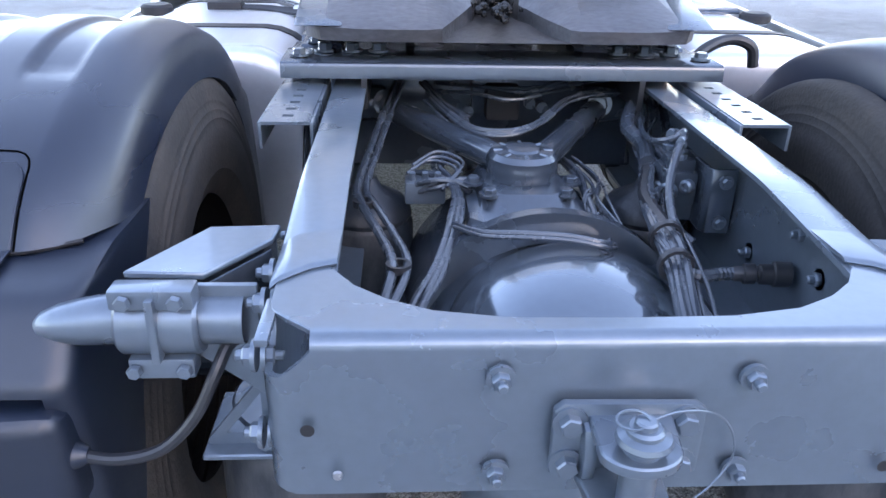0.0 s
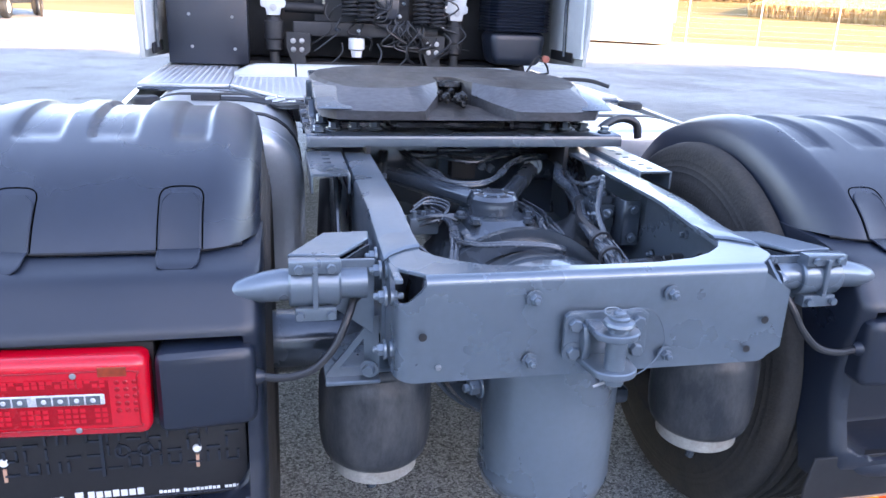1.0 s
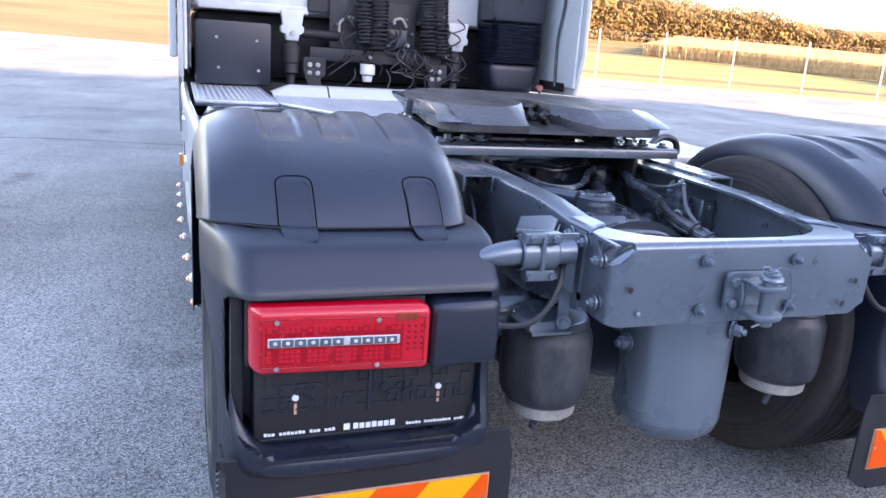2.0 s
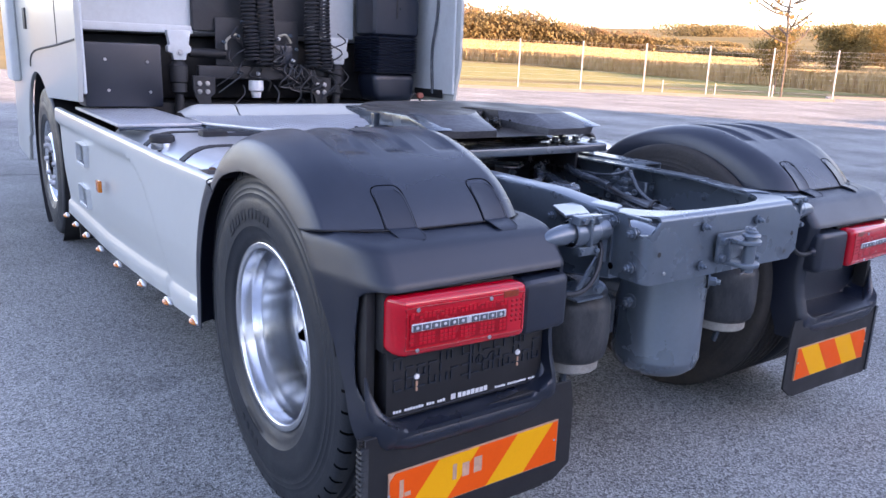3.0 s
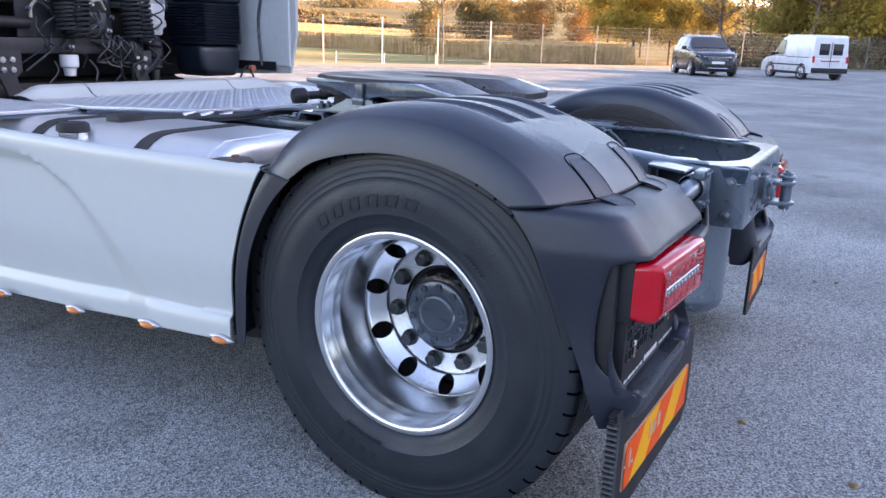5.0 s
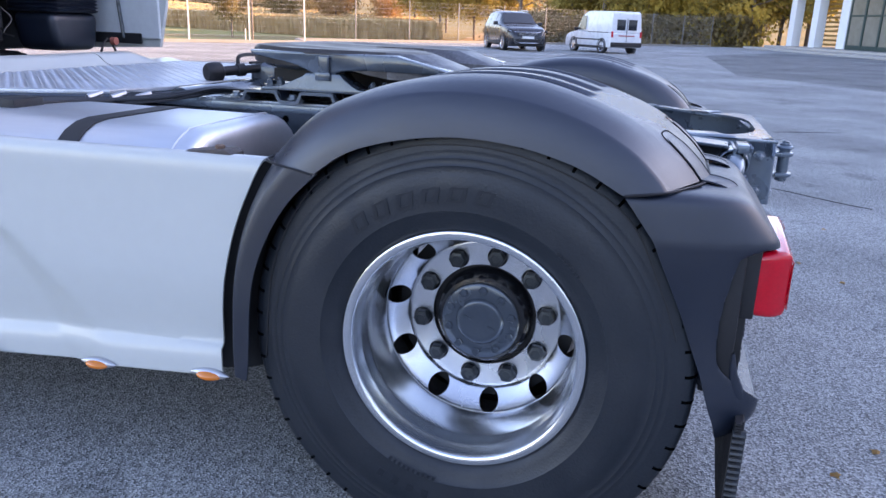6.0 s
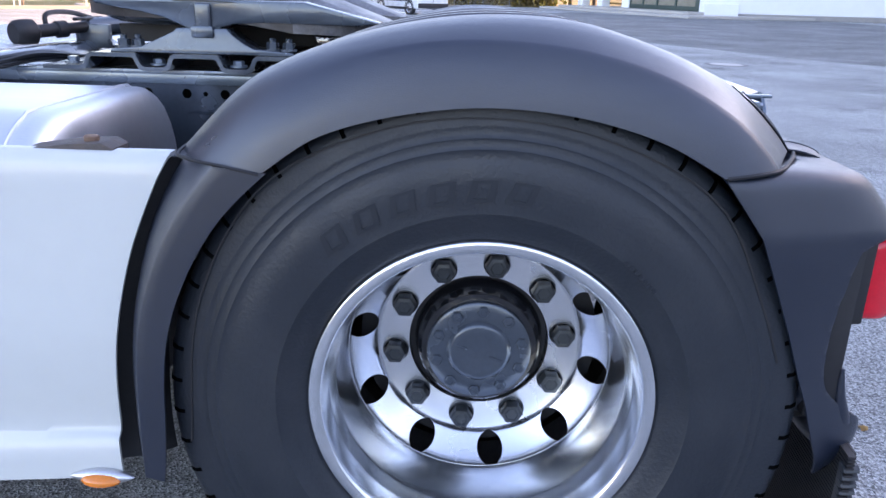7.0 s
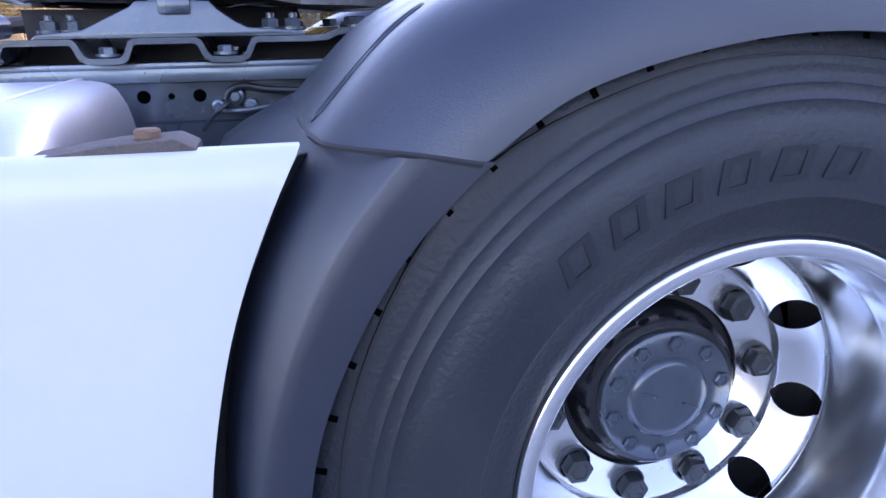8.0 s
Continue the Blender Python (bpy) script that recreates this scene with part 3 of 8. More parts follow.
def front_rim(whl, y, xo):
    ax = (Vector((-1, 0, 0)), Vector((0, 1, 0)), Vector((0, 0, 1)))
    c = (0, y, AXLE_Z)
    part("rim", lathe([(0.300, xo - 0.045), (0.301, xo - 0.03), (0.294, xo - 0.02), (0.282, xo - 0.03), (0.276, xo - 0.06), (0.262, xo - 0.075), (0.25, xo - 0.10),
                       (0.235, xo - 0.06), (0.205, xo - 0.03), (0.19, xo - 0.015), (0.10, xo - 0.015)], ax, c, 64), ALU, whl, "polished aluminium rim")
    for p in range(10):
        t = math.tau * p / 10
        cc = (-(xo - 0.015), y + 0.1675 * math.cos(t), AXLE_Z + 0.1675 * math.sin(t))
        part("wheel_nut", lathe([(0, 0), (0.02, 0), (0.018, 0.018), (0, 0.020)], ax, cc, 6), BARE, whl)


X_OUT = -1.210
for SIDE in (1, -1):
    w_ = wheel(0.0, X_OUT, True, "twin drive wheel with deep polished rim", True)
    drive_rim(w_, 0.0, -X_OUT)
    if SIDE > 0:
        tyre_marks(w_, 0.0, -X_OUT)
    w_ = wheel(FRONT_Y, -1.235, False, "front wheel", False)
    front_rim(w_, FRONT_Y, 1.235)
SIDE = 1


# ---- chassis ----
def rail():
    """A C-section side member, open inwards, whose top falls towards the tail."""
    xs, top = -0.371, [(-0.70, 0.948), (-0.60, 0.952), (-0.32, 0.978), (4.9, 0.978)]
    rows = []
    for yy in (-0.60, -0.52, -0.44, -0.38, -0.34, -0.30, -0.26, -0.1, 0.3, 0.8, 1.4, 2.2, 3.2, 4.6):
        zt = poly_at(top, yy)
        zb = 0.705 if yy > -0.3 else 0.705 + (-0.3 - yy) * 0.16
        q = 0.012
        rows.append([(xs + 0.075, yy, zt - 0.001), (xs + q, yy, zt), (xs + q * 0.3, yy, zt - q * 0.3), (xs, yy, zt - q),
                     (xs, yy, zb + q), (xs + q * 0.3, yy, zb + q * 0.3), (xs + q, yy, zb), (xs + 0.075, yy, zb)])
    b = grid_mesh(rows, 0.008)
    return b


for SIDE in (1, -1):
    SHIFT = (0.0, 0.0) if SIDE > 0 else (0.020, 0.0)
    rl = part("side_rail", rail(), PAINT, truck, "grey painted steel side rail", smooth=40)
    # bolts on the web
    for (yy, zz) in ((-0.68, 0.908), (-0.68, 0.807), (-0.605, 0.930), (-0.54, 0.935), (-0.42, 0.86), (-0.35, 0.90), (-0.2, 0.80)):
        part("web_bolt", hexbolt((-0.376, yy, zz), (-1, 0, 0), 0.012, 0.011, True, 0.008), PAINT, rl)
        part("web_bolt", hexbolt((-0.366, yy, zz), (1, 0, 0), 0.011, 0.010, True, 0.010), PAINT, rl)
    for yy, zz, r in ((0.750, 0.917, 0.012), (0.702, 0.917, 0.006), (0.652, 0.917, 0.012), (-0.61, 0.797, 0.010), (0.1, 0.84, 0.012), (0.85, 0.917, 0.012), (0.95, 0.9, 0.008)):
        part("web_hole", lathe([(0, 0), (r, 0), (r, 0.0005), (0, 0.0005)], (Vector((-1, 0, 0)), Vector((0, 1, 0)), Vector((0, 0, 1))), (-0.3798 if yy > 0.4 else -0.3752, yy, zz), 20), SLOT, rl)
    # angle along the rail's upper edge, bolted on outside
    b = bmesh.new()
    box(-0.418, -0.376, 0.395, 1.49, 0.966, 0.979, 0.003, 2, bm=b)
    box(-0.418, -0.409, 0.395, 1.49, 0.944, 0.970, 0.003, 2, bm=b)
    part("rail_angle", b, PAINT, rl, "grey angle along the rail's upper edge")
    # black hoses added to stand in for shade between rail and tank
    part("web_line", hose([(-0.392, 1.6, 0.93), (-0.394, 1.3, 0.925), (-0.392, 1.1, 0.90), (-0.39, 1.0, 0.86)], 0.009, 6, 8), CABLE_BLACK, rl)
    part("web_line", hose([(-0.40, 1.9, 0.90), (-0.402, 1.4, 0.905), (-0.40, 1.2, 0.87), (-0.40, 1.05, 0.81)], 0.013, 6, 8), CABLE_BLACK, rl)
    part("web_pressing", grid_mesh([[(-0.386, y, z) for z in (0.80, 0.862, 0.868)] + [(-0.3800, y, 0.872)] for y in (0.42, 0.60, 0.72, 0.75)], 0.004), PAINT_DARK, rl)
    for yy, zz, r_ in ((0.585, 0.915, 0.016), (0.618, 0.898, 0.013), (0.560, 0.898, 0.013)):
        part("web_fitting", lathe([(0, 0.030), (r_ * 0.5, 0.030), (r_ * 0.55, 0.018), (r_ * 0.9, 0.016), (r_, 0.012), (r_, 0.0), (0, 0.0)], (Vector((-1, 0.1, 0)).normalized(), Vector((0.1, 1, 0)).normalized(), Vector((0, 0, 1))), (-0.383, yy, zz), 14), PAINT, rl)
    part("web_hose", hose([(-0.402, 0.47, 0.922), (-0.404, 0.53, 0.926), (-0.405, 0.570, 0.933), (-0.405, 0.596, 0.926), (-0.406, 0.606, 0.910)], 0.0065, 6, 8), CABLE_BLACK, rl)
    part("web_hose", hose([(-0.410, 0.60, 0.905), (-0.425, 0.61, 0.900), (-0.428, 0.625, 0.888), (-0.420, 0.638, 0.872), (-0.410, 0.650, 0.858)], 0.0045, 6, 8), CABLE, rl)
    part("web_hose", hose([(-0.41, 0.46, 0.905), (-0.43, 0.52, 0.899), (-0.43, 0.57, 0.892), (-0.41, 0.61, 0.890)], 0.005, 6, 8), CABLE, rl)
    part("web_clip", prism([(0.690, 0.868), (0.722, 0.868), (0.712, 0.850), (0.700, 0.850)], "x", -0.392, -0.3795, 0.001, 1), PAINT_DARK, rl)
    # added sheet: its darker paint holds the web's shade beside the tank, plus dust
    part("web_cover", box(-0.3795, -0.3765, 0.40, 1.52, 0.735, 0.942, 0.001, 1), PAINT_DARK, rl, "dusty darker sheet over the rail's lower web, shade put into its paint")
    # slotted angle beside the rail
    b = bmesh.new()
    x0, x1, zt = -0.470, -0.384, 0.984
    ys = [-0.045] + [v for k in range(6) for v in (-0.012 + k * 0.05, 0.004 + k * 0.05)] + [0.34]
    for y0, y1, hole in [(p, q, i % 2 == 1) for i, (p, q) in enumerate(zip(ys, ys[1:]))]:
        if hole:
            box(x0, x0 + 0.033, y0, y1, zt - 0.006, zt, 0, bm=b)
            box(x0 + 0.053, x1, y0, y1, zt - 0.006, zt, 0, bm=b)
        else:
            box(x0, x1, y0, y1, zt - 0.006, zt, 0, bm=b)
    box(x0 - 0.006, x0, -0.045, 0.34, zt - 0.05, zt - 0.002, 0.001, bm=b)
    box(x1, x1 + 0.006, -0.045, 0.34, zt - 0.05, zt - 0.002, 0.001, bm=b)
    bmesh.ops.remove_doubles(b, verts=b.verts, dist=0.0004)
    part("slotted_bracket", b, PAINT, truck, "slotted grey angle bracket", smooth=30)
SIDE, SHIFT = 1, (0.0, 0.0)

# tail cross beam: bent sheet with a curved inner edge and cut corners
def tail_beam():
    yb, zt, zb, q = -0.728, 0.957, 0.760, 0.016
    inner = [(0.0, -0.690), (0.12, -0.688), (0.20, -0.672), (0.25, -0.645), (0.287, -0.612), (0.310, -0.575)]
    xs = [-0.312 + 0.646 * k / 52 for k in range(53)]
    rows = []
    for x in xs:
        yi = poly_at(inner, abs(x - 0.011))
        rows.append([(x, yi, zt)] + [(x, yi + (yb + q - yi) * f, zt) for f in (0.5, 0.93, 1.0)] +
                    [(x, yb + q - q * math.sin(radians(g)), zt - q + q * math.cos(radians(g))) for g in (22, 45, 68, 90)] + [(x, yb, zt - q - (zt - q - zb) * f) for f in (0.4, 1.0)])
    b = grid_mesh(rows, 0.008)
    # left end: the rear sheet bends round to a side sheet that has a rounded opening at its top corner
    rows = []
    for x, y in [(0.312, yb), (0.322, yb), (0.336, yb), (0.346, yb + 0.003), (0.356, yb + 0.010), (0.362, yb + 0.021), (0.364, yb + 0.034), (0.364, -0.68), (0.364, -0.665), (0.364, -0.655), (0.364, -0.648), (0.364, -0.64), (0.364, -0.58), (0.364, -0.50)]:
        if y < -0.715:
            hi = poly_at([(0.312, 0.942), (0.318, 0.933), (0.346, 0.910), (0.356, 0.907)], x)
        else:
            hi = poly_at([(-0.718, 0.907), (-0.70, 0.904), (-0.68, 0.906), (-0.665, 0.914), (-0.655, 0.926), (-0.648, 0.944), (-0.64, 0.9485), (-0.5, 0.955)], y)
        lo = zb + poly_at([(0.33, 0.0), (0.352, 0.003), (0.364, 0.006)], x)
        rows.append([(-x, y, lo + (hi - lo) * k / 5) for k in range(6)])
    grid_mesh(rows, 0.008, b)
    join(b, box(-0.3665, -0.352, -0.7275, -0.640, 0.9470, 0.9560, 0.003, 2))
    # right end: a flat sheet with both corners cut, and a side sheet set in behind it
    rows = []
    for x in (0.334, 0.345, 0.356, 0.364, 0.374, 0.383, 0.389):
        hi = poly_at([(0.334, 0.942), (0.342, 0.936), (0.389, 0.906)], x)
        lo = poly_at([(0.334, zb), (0.354, zb), (0.358, zb + 0.009), (0.389, 0.789)], x)
        rows.append([(x, yb, lo + (hi - lo) * k / 5) for k in range(6)])
    grid_mesh(rows, 0.008, b)
    grid_mesh([[(0.384, y, lo), (0.384, y, hi)] for y, lo, hi in ((-0.7195, 0.800, 0.905), (-0.66, 0.77, 0.945), (-0.50, 0.765, 0.953))], 0.006, b)
    for s, o in ((-1, 0.0), (1, 0.022)):
        # top sheet round the window, and the rail's flange lying over it
        join(b, prism([(s * (x + o), y) for x, y in ((0.310, -0.7115), (0.322, -0.700), (0.345, -0.680), (0.357, -0.668), (0.362, -0.650), (0.362, -0.50), (0.302, -0.50), (0.302, -0.58), (0.307, -0.60))], "z", 0.9492, 0.9568, 0.0015, 1))
        grid_mesh([[(s * (x + o), poly_at([(0.296, -0.560), (0.330, -0.575), (0.364, -0.612)], x) + dy, 0.9635 - dz - (0.006 if x > 0.36 else 0.0)) for x in (0.2965, 0.306, 0.325, 0.343, 0.358, 0.368)] for dy, dz in ((-0.004, 0.004), (0.0, 0.001), (0.006, 0.0), (0.05, 0.0), (0.11, 0.001))], 0.005, b)
    return b


beam = part("tail_beam", tail_beam(), PAINT, truck, "grey painted bent-sheet tail cross beam", smooth=40)
for x, z in ((-0.121, 0.914), (0.141, 0.912), (-0.121, 0.794), (0.142, 0.792)):
    part("beam_bolt", hexbolt((x, -0.736, z), (0, -1, 0), 0.0105, 0.010, True, 0.009), PAINT, beam)
for x, z, r in ((-0.318, 0.852, 0.0075), (0.340, 0.850, 0.0075), (0.311, 0.792, 0.0075)):
    part("beam_hole", lathe([(0, 0), (r, 0), (r, 0.0004), (0, 0.0004)], (Vector((0, -1, 0)), Vector((1, 0, 0)), Vector((0, 0, 1))), (x, -0.7362, z), 20), BLACK, beam)
part("beam_rivet", lathe([(0, 0), (0.006, 0), (0.005, 0.003), (0, 0.004)], (Vector((0, -1, 0)), Vector((1, 0, 0)), Vector((0, 0, 1))), (-0.289, -0.736, 0.793), 12), BARE, beam)
b = prism([(-0.010, -0.008), (0.010, -0.008), (0.013, 0.0), (0.010, 0.008), (-0.010, 0.008), (-0.013, 0.0)], "y", 0, 0.0015, 0)
bmesh.ops.translate(b, vec=(-0.355, -0.7145, 0.784), verts=b.verts)
rot(b, -50, "Z", (-0.355, -0.7145, 0.784))
part("corner_hole", b, BLACK, beam)

# towing jaw with its pin
jaw = prism([(-0.066, 0.800), (-0.056, 0.794), (0.084, 0.794), (0.094, 0.800), (0.094, 0.880), (0.084, 0.888), (-0.056, 0.890), (-0.066, 0.882)], "y", -0.748, -0.737, 0.004, 2)
jaw = part("towing_jaw", jaw, PAINT, truck, "grey cast towing jaw with drop pin")
for z0, x0, x1, fr in ((0.862, -0.030, 0.058, -0.797), (0.793, -0.040, 0.052, -0.800)):
    arc = [(0.009 + 0.042 * math.cos(t), fr + 0.034 * math.sin(t)) for t in [math.pi + 0.25 + (math.pi - 0.5) * k / 12 for k in range(13)]]
    part("jaw_plate", prism([(x0, -0.745)] + arc + [(x1, -0.745)], "z", z0, z0 + 0.014, 0.005, 3), PAINT, jaw)
part("jaw_web", prism([(-0.745, 0.800), (-0.745, 0.872), (-0.762, 0.866), (-0.770, 0.84), (-0.768, 0.812), (-0.760, 0.800)], "x", -0.036, -0.022, 0.004, 2), PAINT, jaw)
part("pin", rod((0.009, -0.803, 0.776), (0.009, -0.803, 0.905), 0.0185, None, 24, 0.003), PAINT, jaw)
part("pin_head", lathe([(0, 0.0), (0.026, 0.0), (0.028, 0.004), (0.026, 0.009), (0.018, 0.012), (0.012, 0.014), (0.011, 0.024), (0.009, 0.026), (0, 0.026)], "z", (0.009, -0.803, 0.886), 28), PAINT, jaw)
part("pin_ring", hose([(0.016 * math.cos(t) - 0.004, -0.803 + 0.010 * math.sin(t), 0.912 + 0.004 * math.sin(t)) for t in [math.tau * k / 10 for k in range(11)]], 0.0014, 2, 6), PAINT, jaw)
part("pin_wire", hose([(0.009, -0.803, 0.909), (0.045, -0.79, 0.911), (0.09, -0.77, 0.893), (0.122, -0.75, 0.855), (0.132, -0.745, 0.816), (0.110, -0.755, 0.788), (0.07, -0.775, 0.776), (0.02, -0.80, 0.779)], 0.0012, 5, 6), PAINT, jaw)
part("split_pin", hose([(-0.03, -0.81, 0.776), (-0.01, -0.808, 0.781), (0.02, -0.80, 0.779), (0.038, -0.79, 0.783)], 0.0026, 3, 6), BARE, jaw)
for x, z in ((-0.049, 0.868), (-0.049, 0.815), (0.071, 0.814), (0.071, 0.868)):
    part("jaw_bolt", hexbolt((x, -0.748, z), (0, -1, 0), 0.0125, 0.012, True), PAINT, jaw)

# fifth wheel: corrugated mounting plate, pedestals and coupling plate
rows = []
prof = [(0.245, 0.997), (0.246, 1.020), (0.249, 1.027), (0.256, 1.031), (0.39, 1.033), (0.405, 1.031), (0.42, 1.024), (0.445, 1.022)]
for y in (0.545, 0.745, 0.945):               # the pressed waves, with round bends
    prof += [(y - 0.012, 1.022), (y - 0.003, 1.0215), (y + 0.004, 1.018), (y + 0.008, 1.011), (y + 0.012, 1.001), (y + 0.016, 0.994), (y + 0.022, 0.9905), (y + 0.030, 0.990)]
    if y < 0.9:
        prof += [(y + 0.062, 0.990), (y + 0.070, 0.9905), (y + 0.076, 0.994), (y + 0.080, 1.001), (y + 0.084, 1.011), (y + 0.088, 1.018), (y + 0.095, 1.0215), (y + 0.104, 1.022)]
prof += [(1.06, 0.990)]
for x in [-0.475 + 0.95 * k / 10 for k in range(11)]:
    rows.append([(x, y, z) for y, z in prof])
mount = part("mounting_plate", grid_mesh(rows, 0.010), PAINT_DARK, truck, "grey corrugated mounting plate of the fifth wheel", smooth=30)
for x in (-0.30, 0.30):                        # added black sheets that stop light showing through the waves from below
    part("plate_web", prism([(y, z - 0.013) for y, z in prof] + [(1.06, 0.93), (0.250, 0.93)], "x", x - 0.006, x + 0.006, 0.0), BLACK, mount)
stop_line = [(y, z + 0.008) for y, z in prof if 0.44 < y < 1.0]
for x in (-0.20, 0.20):                        # added black sheets that stop light between the mounting plate and the coupling plate
    part("plate_rib", prism(stop_line + [(0.98, 1.075), (0.46, 1.075)], "x", x - 0.01, x + 0.01, 0.0), BLACK, mount)
for x in (-0.44, 0.44):
    for y, z in ((0.30, 1.036), (0.595, 0.994), (0.79, 0.994), (1.0, 0.994)):
        part("plate_bolt", hexbolt((x, y, z), (0, 0, 1), 0.014, 0.012, True), PAINT, mount)
for x in (-0.39, -0.33, -0.27, 0.27, 0.33, 0.39):
    part("plate_bolt", hexbolt((x, 0.355, 1.036), (0, 0, 1), 0.016, 0.016, True), PAINT_DARK, mount)


def coupling_plate():
    """The greasy horseshoe plate: flat top, broad worn bevels round the tail horns, and a throat for the pin."""
    # half of the outer edge (x, y) and of the flat top's edge (x, y), from the front round the tail into the throat
    half = [(0.0, 1.06, 0.0, 1.045), (0.12, 1.062, 0.118, 1.047), (0.24, 1.04, 0.236, 1.026), (0.34, 0.97, 0.332, 0.960), (0.42, 0.86, 0.409, 0.854), (0.445, 0.74, 0.432, 0.74), (0.445, 0.60, 0.428, 0.60), (0.443, 0.46, 0.398, 0.48),
            (0.430, 0.33, 0.356, 0.405), (0.392, 0.258, 0.318, 0.378), (0.30, 0.240, 0.268, 0.368), (0.165, 0.240, 0.205, 0.372), (0.136, 0.252, 0.168, 0.392), (0.096, 0.37, 0.108, 0.435), (0.054, 0.48, 0.060, 0.50), (0.043, 0.54, 0.046, 0.55), (0.043, 0.62, 0.045, 0.62)]
    arc = [(0.045 * math.cos(t), 0.62 + 0.045 * math.sin(t)) for t in [math.pi * k / 6 for k in range(1, 6)]]
    outline = half + [(*p, *p) for p in arc] + [(-x, y, -u, v) for x, y, u, v in half[:0:-1]]

    def rim_z(y):
        return poly_at([(0.24, 1.100), (0.35, 1.106), (0.48, 1.122), (0.62, 1.146), (1.06, 1.148)], y)
    b = bmesh.new()
    top = [b.verts.new((u, v, poly_at([(0.37, 1.150), (0.50, 1.157), (1.0, 1.160)], v))) for x, y, u, v in outline]
    rim = [b.verts.new((x, y, rim_z(y))) for x, y, u, v in outline]
    low = [b.verts.new((x * 0.99, y + (0.004 if y < 0.3 else 0), rim_z(y) - poly_at([(0.24, 0.026), (0.45, 0.045)], y))) for x, y, u, v in outline]
    f = b.faces.new(top)
    g = b.faces.new(low[::-1])
    n = len(outline)
    for k in range(n):
        k2 = (k + 1) % n
        for p, q in ((top, rim), (rim, low)):
            e = b.faces.new((p[k], q[k], q[k2], p[k2]))
            e.material_index = 1 if (outline[k][1] + outline[k2][1]) / 2 < 0.50 else 0
    bmesh.ops.triangulate(b, faces=[f, g], ngon_method="EAR_CLIP")
    bevel(b, 0.004, 2, 25)
    return b


fw = part("coupling_plate", coupling_plate(), STEEL, truck, "worn greasy steel fifth-wheel coupling plate", smooth=28)
fw.data.materials.append(STEEL_WORN)
part("rim_skirt", grid_mesh([[(x * k, 0.65 + (y - 0.65) * k, z) for (x, y) in [(-0.44, 0.45), (-0.44, 0.74), (-0.41, 0.86), (-0.33, 0.965), (-0.2, 1.04), (0.0, 1.055), (0.2, 1.04), (0.33, 0.965), (0.41, 0.86), (0.44, 0.74), (0.44, 0.45)]] for k, z in ((0.99, 1.118), (0.96, 1.095), (0.90, 1.085))], 0.008), PAINT_DARK, fw)
part("lock_jaw", lathe([(0.018, -0.03), (0.04, -0.03), (0.052, -0.012), (0.046, 0.0), (0.028, -0.004), (0.024, -0.03)], "z", (0.0, 0.60, 1.150), 20), GREASE, fw)
b = bmesh.new()
rng = random.Random(4)
for k in range(60):
    q = bmesh.new()
    bmesh.ops.create_icosphere(q, subdivisions=1, radius=0.004 + 0.009 * rng.random())
    bmesh.ops.translate(q, vec=(rng.gauss(0, 0.022), rng.uniform(0.40, 0.60), 1.095 + rng.random() * 0.03), verts=q.verts)
    join(b, q)
tagged(part("grease_clump", b, GREASE, fw, "lumps of black grease in the throat"), kind="stuff")
for SIDE in (1, -1):
    ped = prism([(0.450, 1.022), (0.905, 1.022), (0.895, 1.030), (0.825, 1.036), (0.795, 1.050), (0.765, 1.064), (0.745, 1.073), (0.735, 1.082), (0.615, 1.082), (0.603, 1.068), (0.575, 1.048), (0.553, 1.037), (0.460, 1.030)], "x", -0.455, -0.36, 0.006, 2)
    ped = part("pedestal", ped, PAINT_DARK, truck, "cast pedestal of the fifth wheel")
    part("pivot", box(-0.466, -0.42, 0.645, 0.699, 1.060, 1.088, 0.006, 2), PAINT_DARK, ped)
    part("pivot_post", box(-0.460, -0.42, 0.652, 0.690, 1.080, 1.140, 0.008, 3), PAINT_DARK, ped)
    part("arm", prism([(0.25, 1.104), (0.305, 1.095), (0.52, 1.097), (0.60, 1.092), (0.63, 1.085), (0.645, 1.073), (0.70, 1.073), (0.735, 1.090), (0.77, 1.104), (0.82, 1.115), (0.90, 1.127), (0.935, 1.133), (0.945, 1.148), (0.43, 1.148)], "x", -0.445, -0.34, 0.008, 2), PAINT_DARK, ped)
    for yy in (0.475, 0.515, 0.845, 0.88):
        part("pedestal_bolt", hexbolt((-0.42, yy, 1.034), (0, 0, 1), 0.015, 0.016, True, 0.01), PAINT_DARK, ped)
SIDE = 1

# ---- rear mudguards ----
ARCH = [(0.336, 0.920), (0.25, 0.976), (0.13, 1.013), (0.011, 1.027), (-0.12, 1.017), (-0.24, 0.985), (-0.335, 0.936)]
CREASE = [(0.472, 0.936), (0.36, 1.030), (0.25, 1.080), (0.12, 1.110), (0.0, 1.118), (-0.13, 1.106), (-0.25, 1.072), (-0.345, 1.022), (-0.398, 0.975), (-0.422, 0.946)]
CROWN = [(0.492, 0.937), (0.380, 1.045), (0.25, 1.105), (0.12, 1.138), (0.0, 1.150), (-0.13, 1.142), (-0.27, 1.102), (-0.36, 1.067), (-0.425, 1.030), (-0.475, 0.988), (-0.508, 0.949)]
CHANNELS = ((-1.075, -0.986), (-0.93, -0.84), (-0.764, -0.694))


def mix2(p, q, f):
    return p.lerp(q, f)


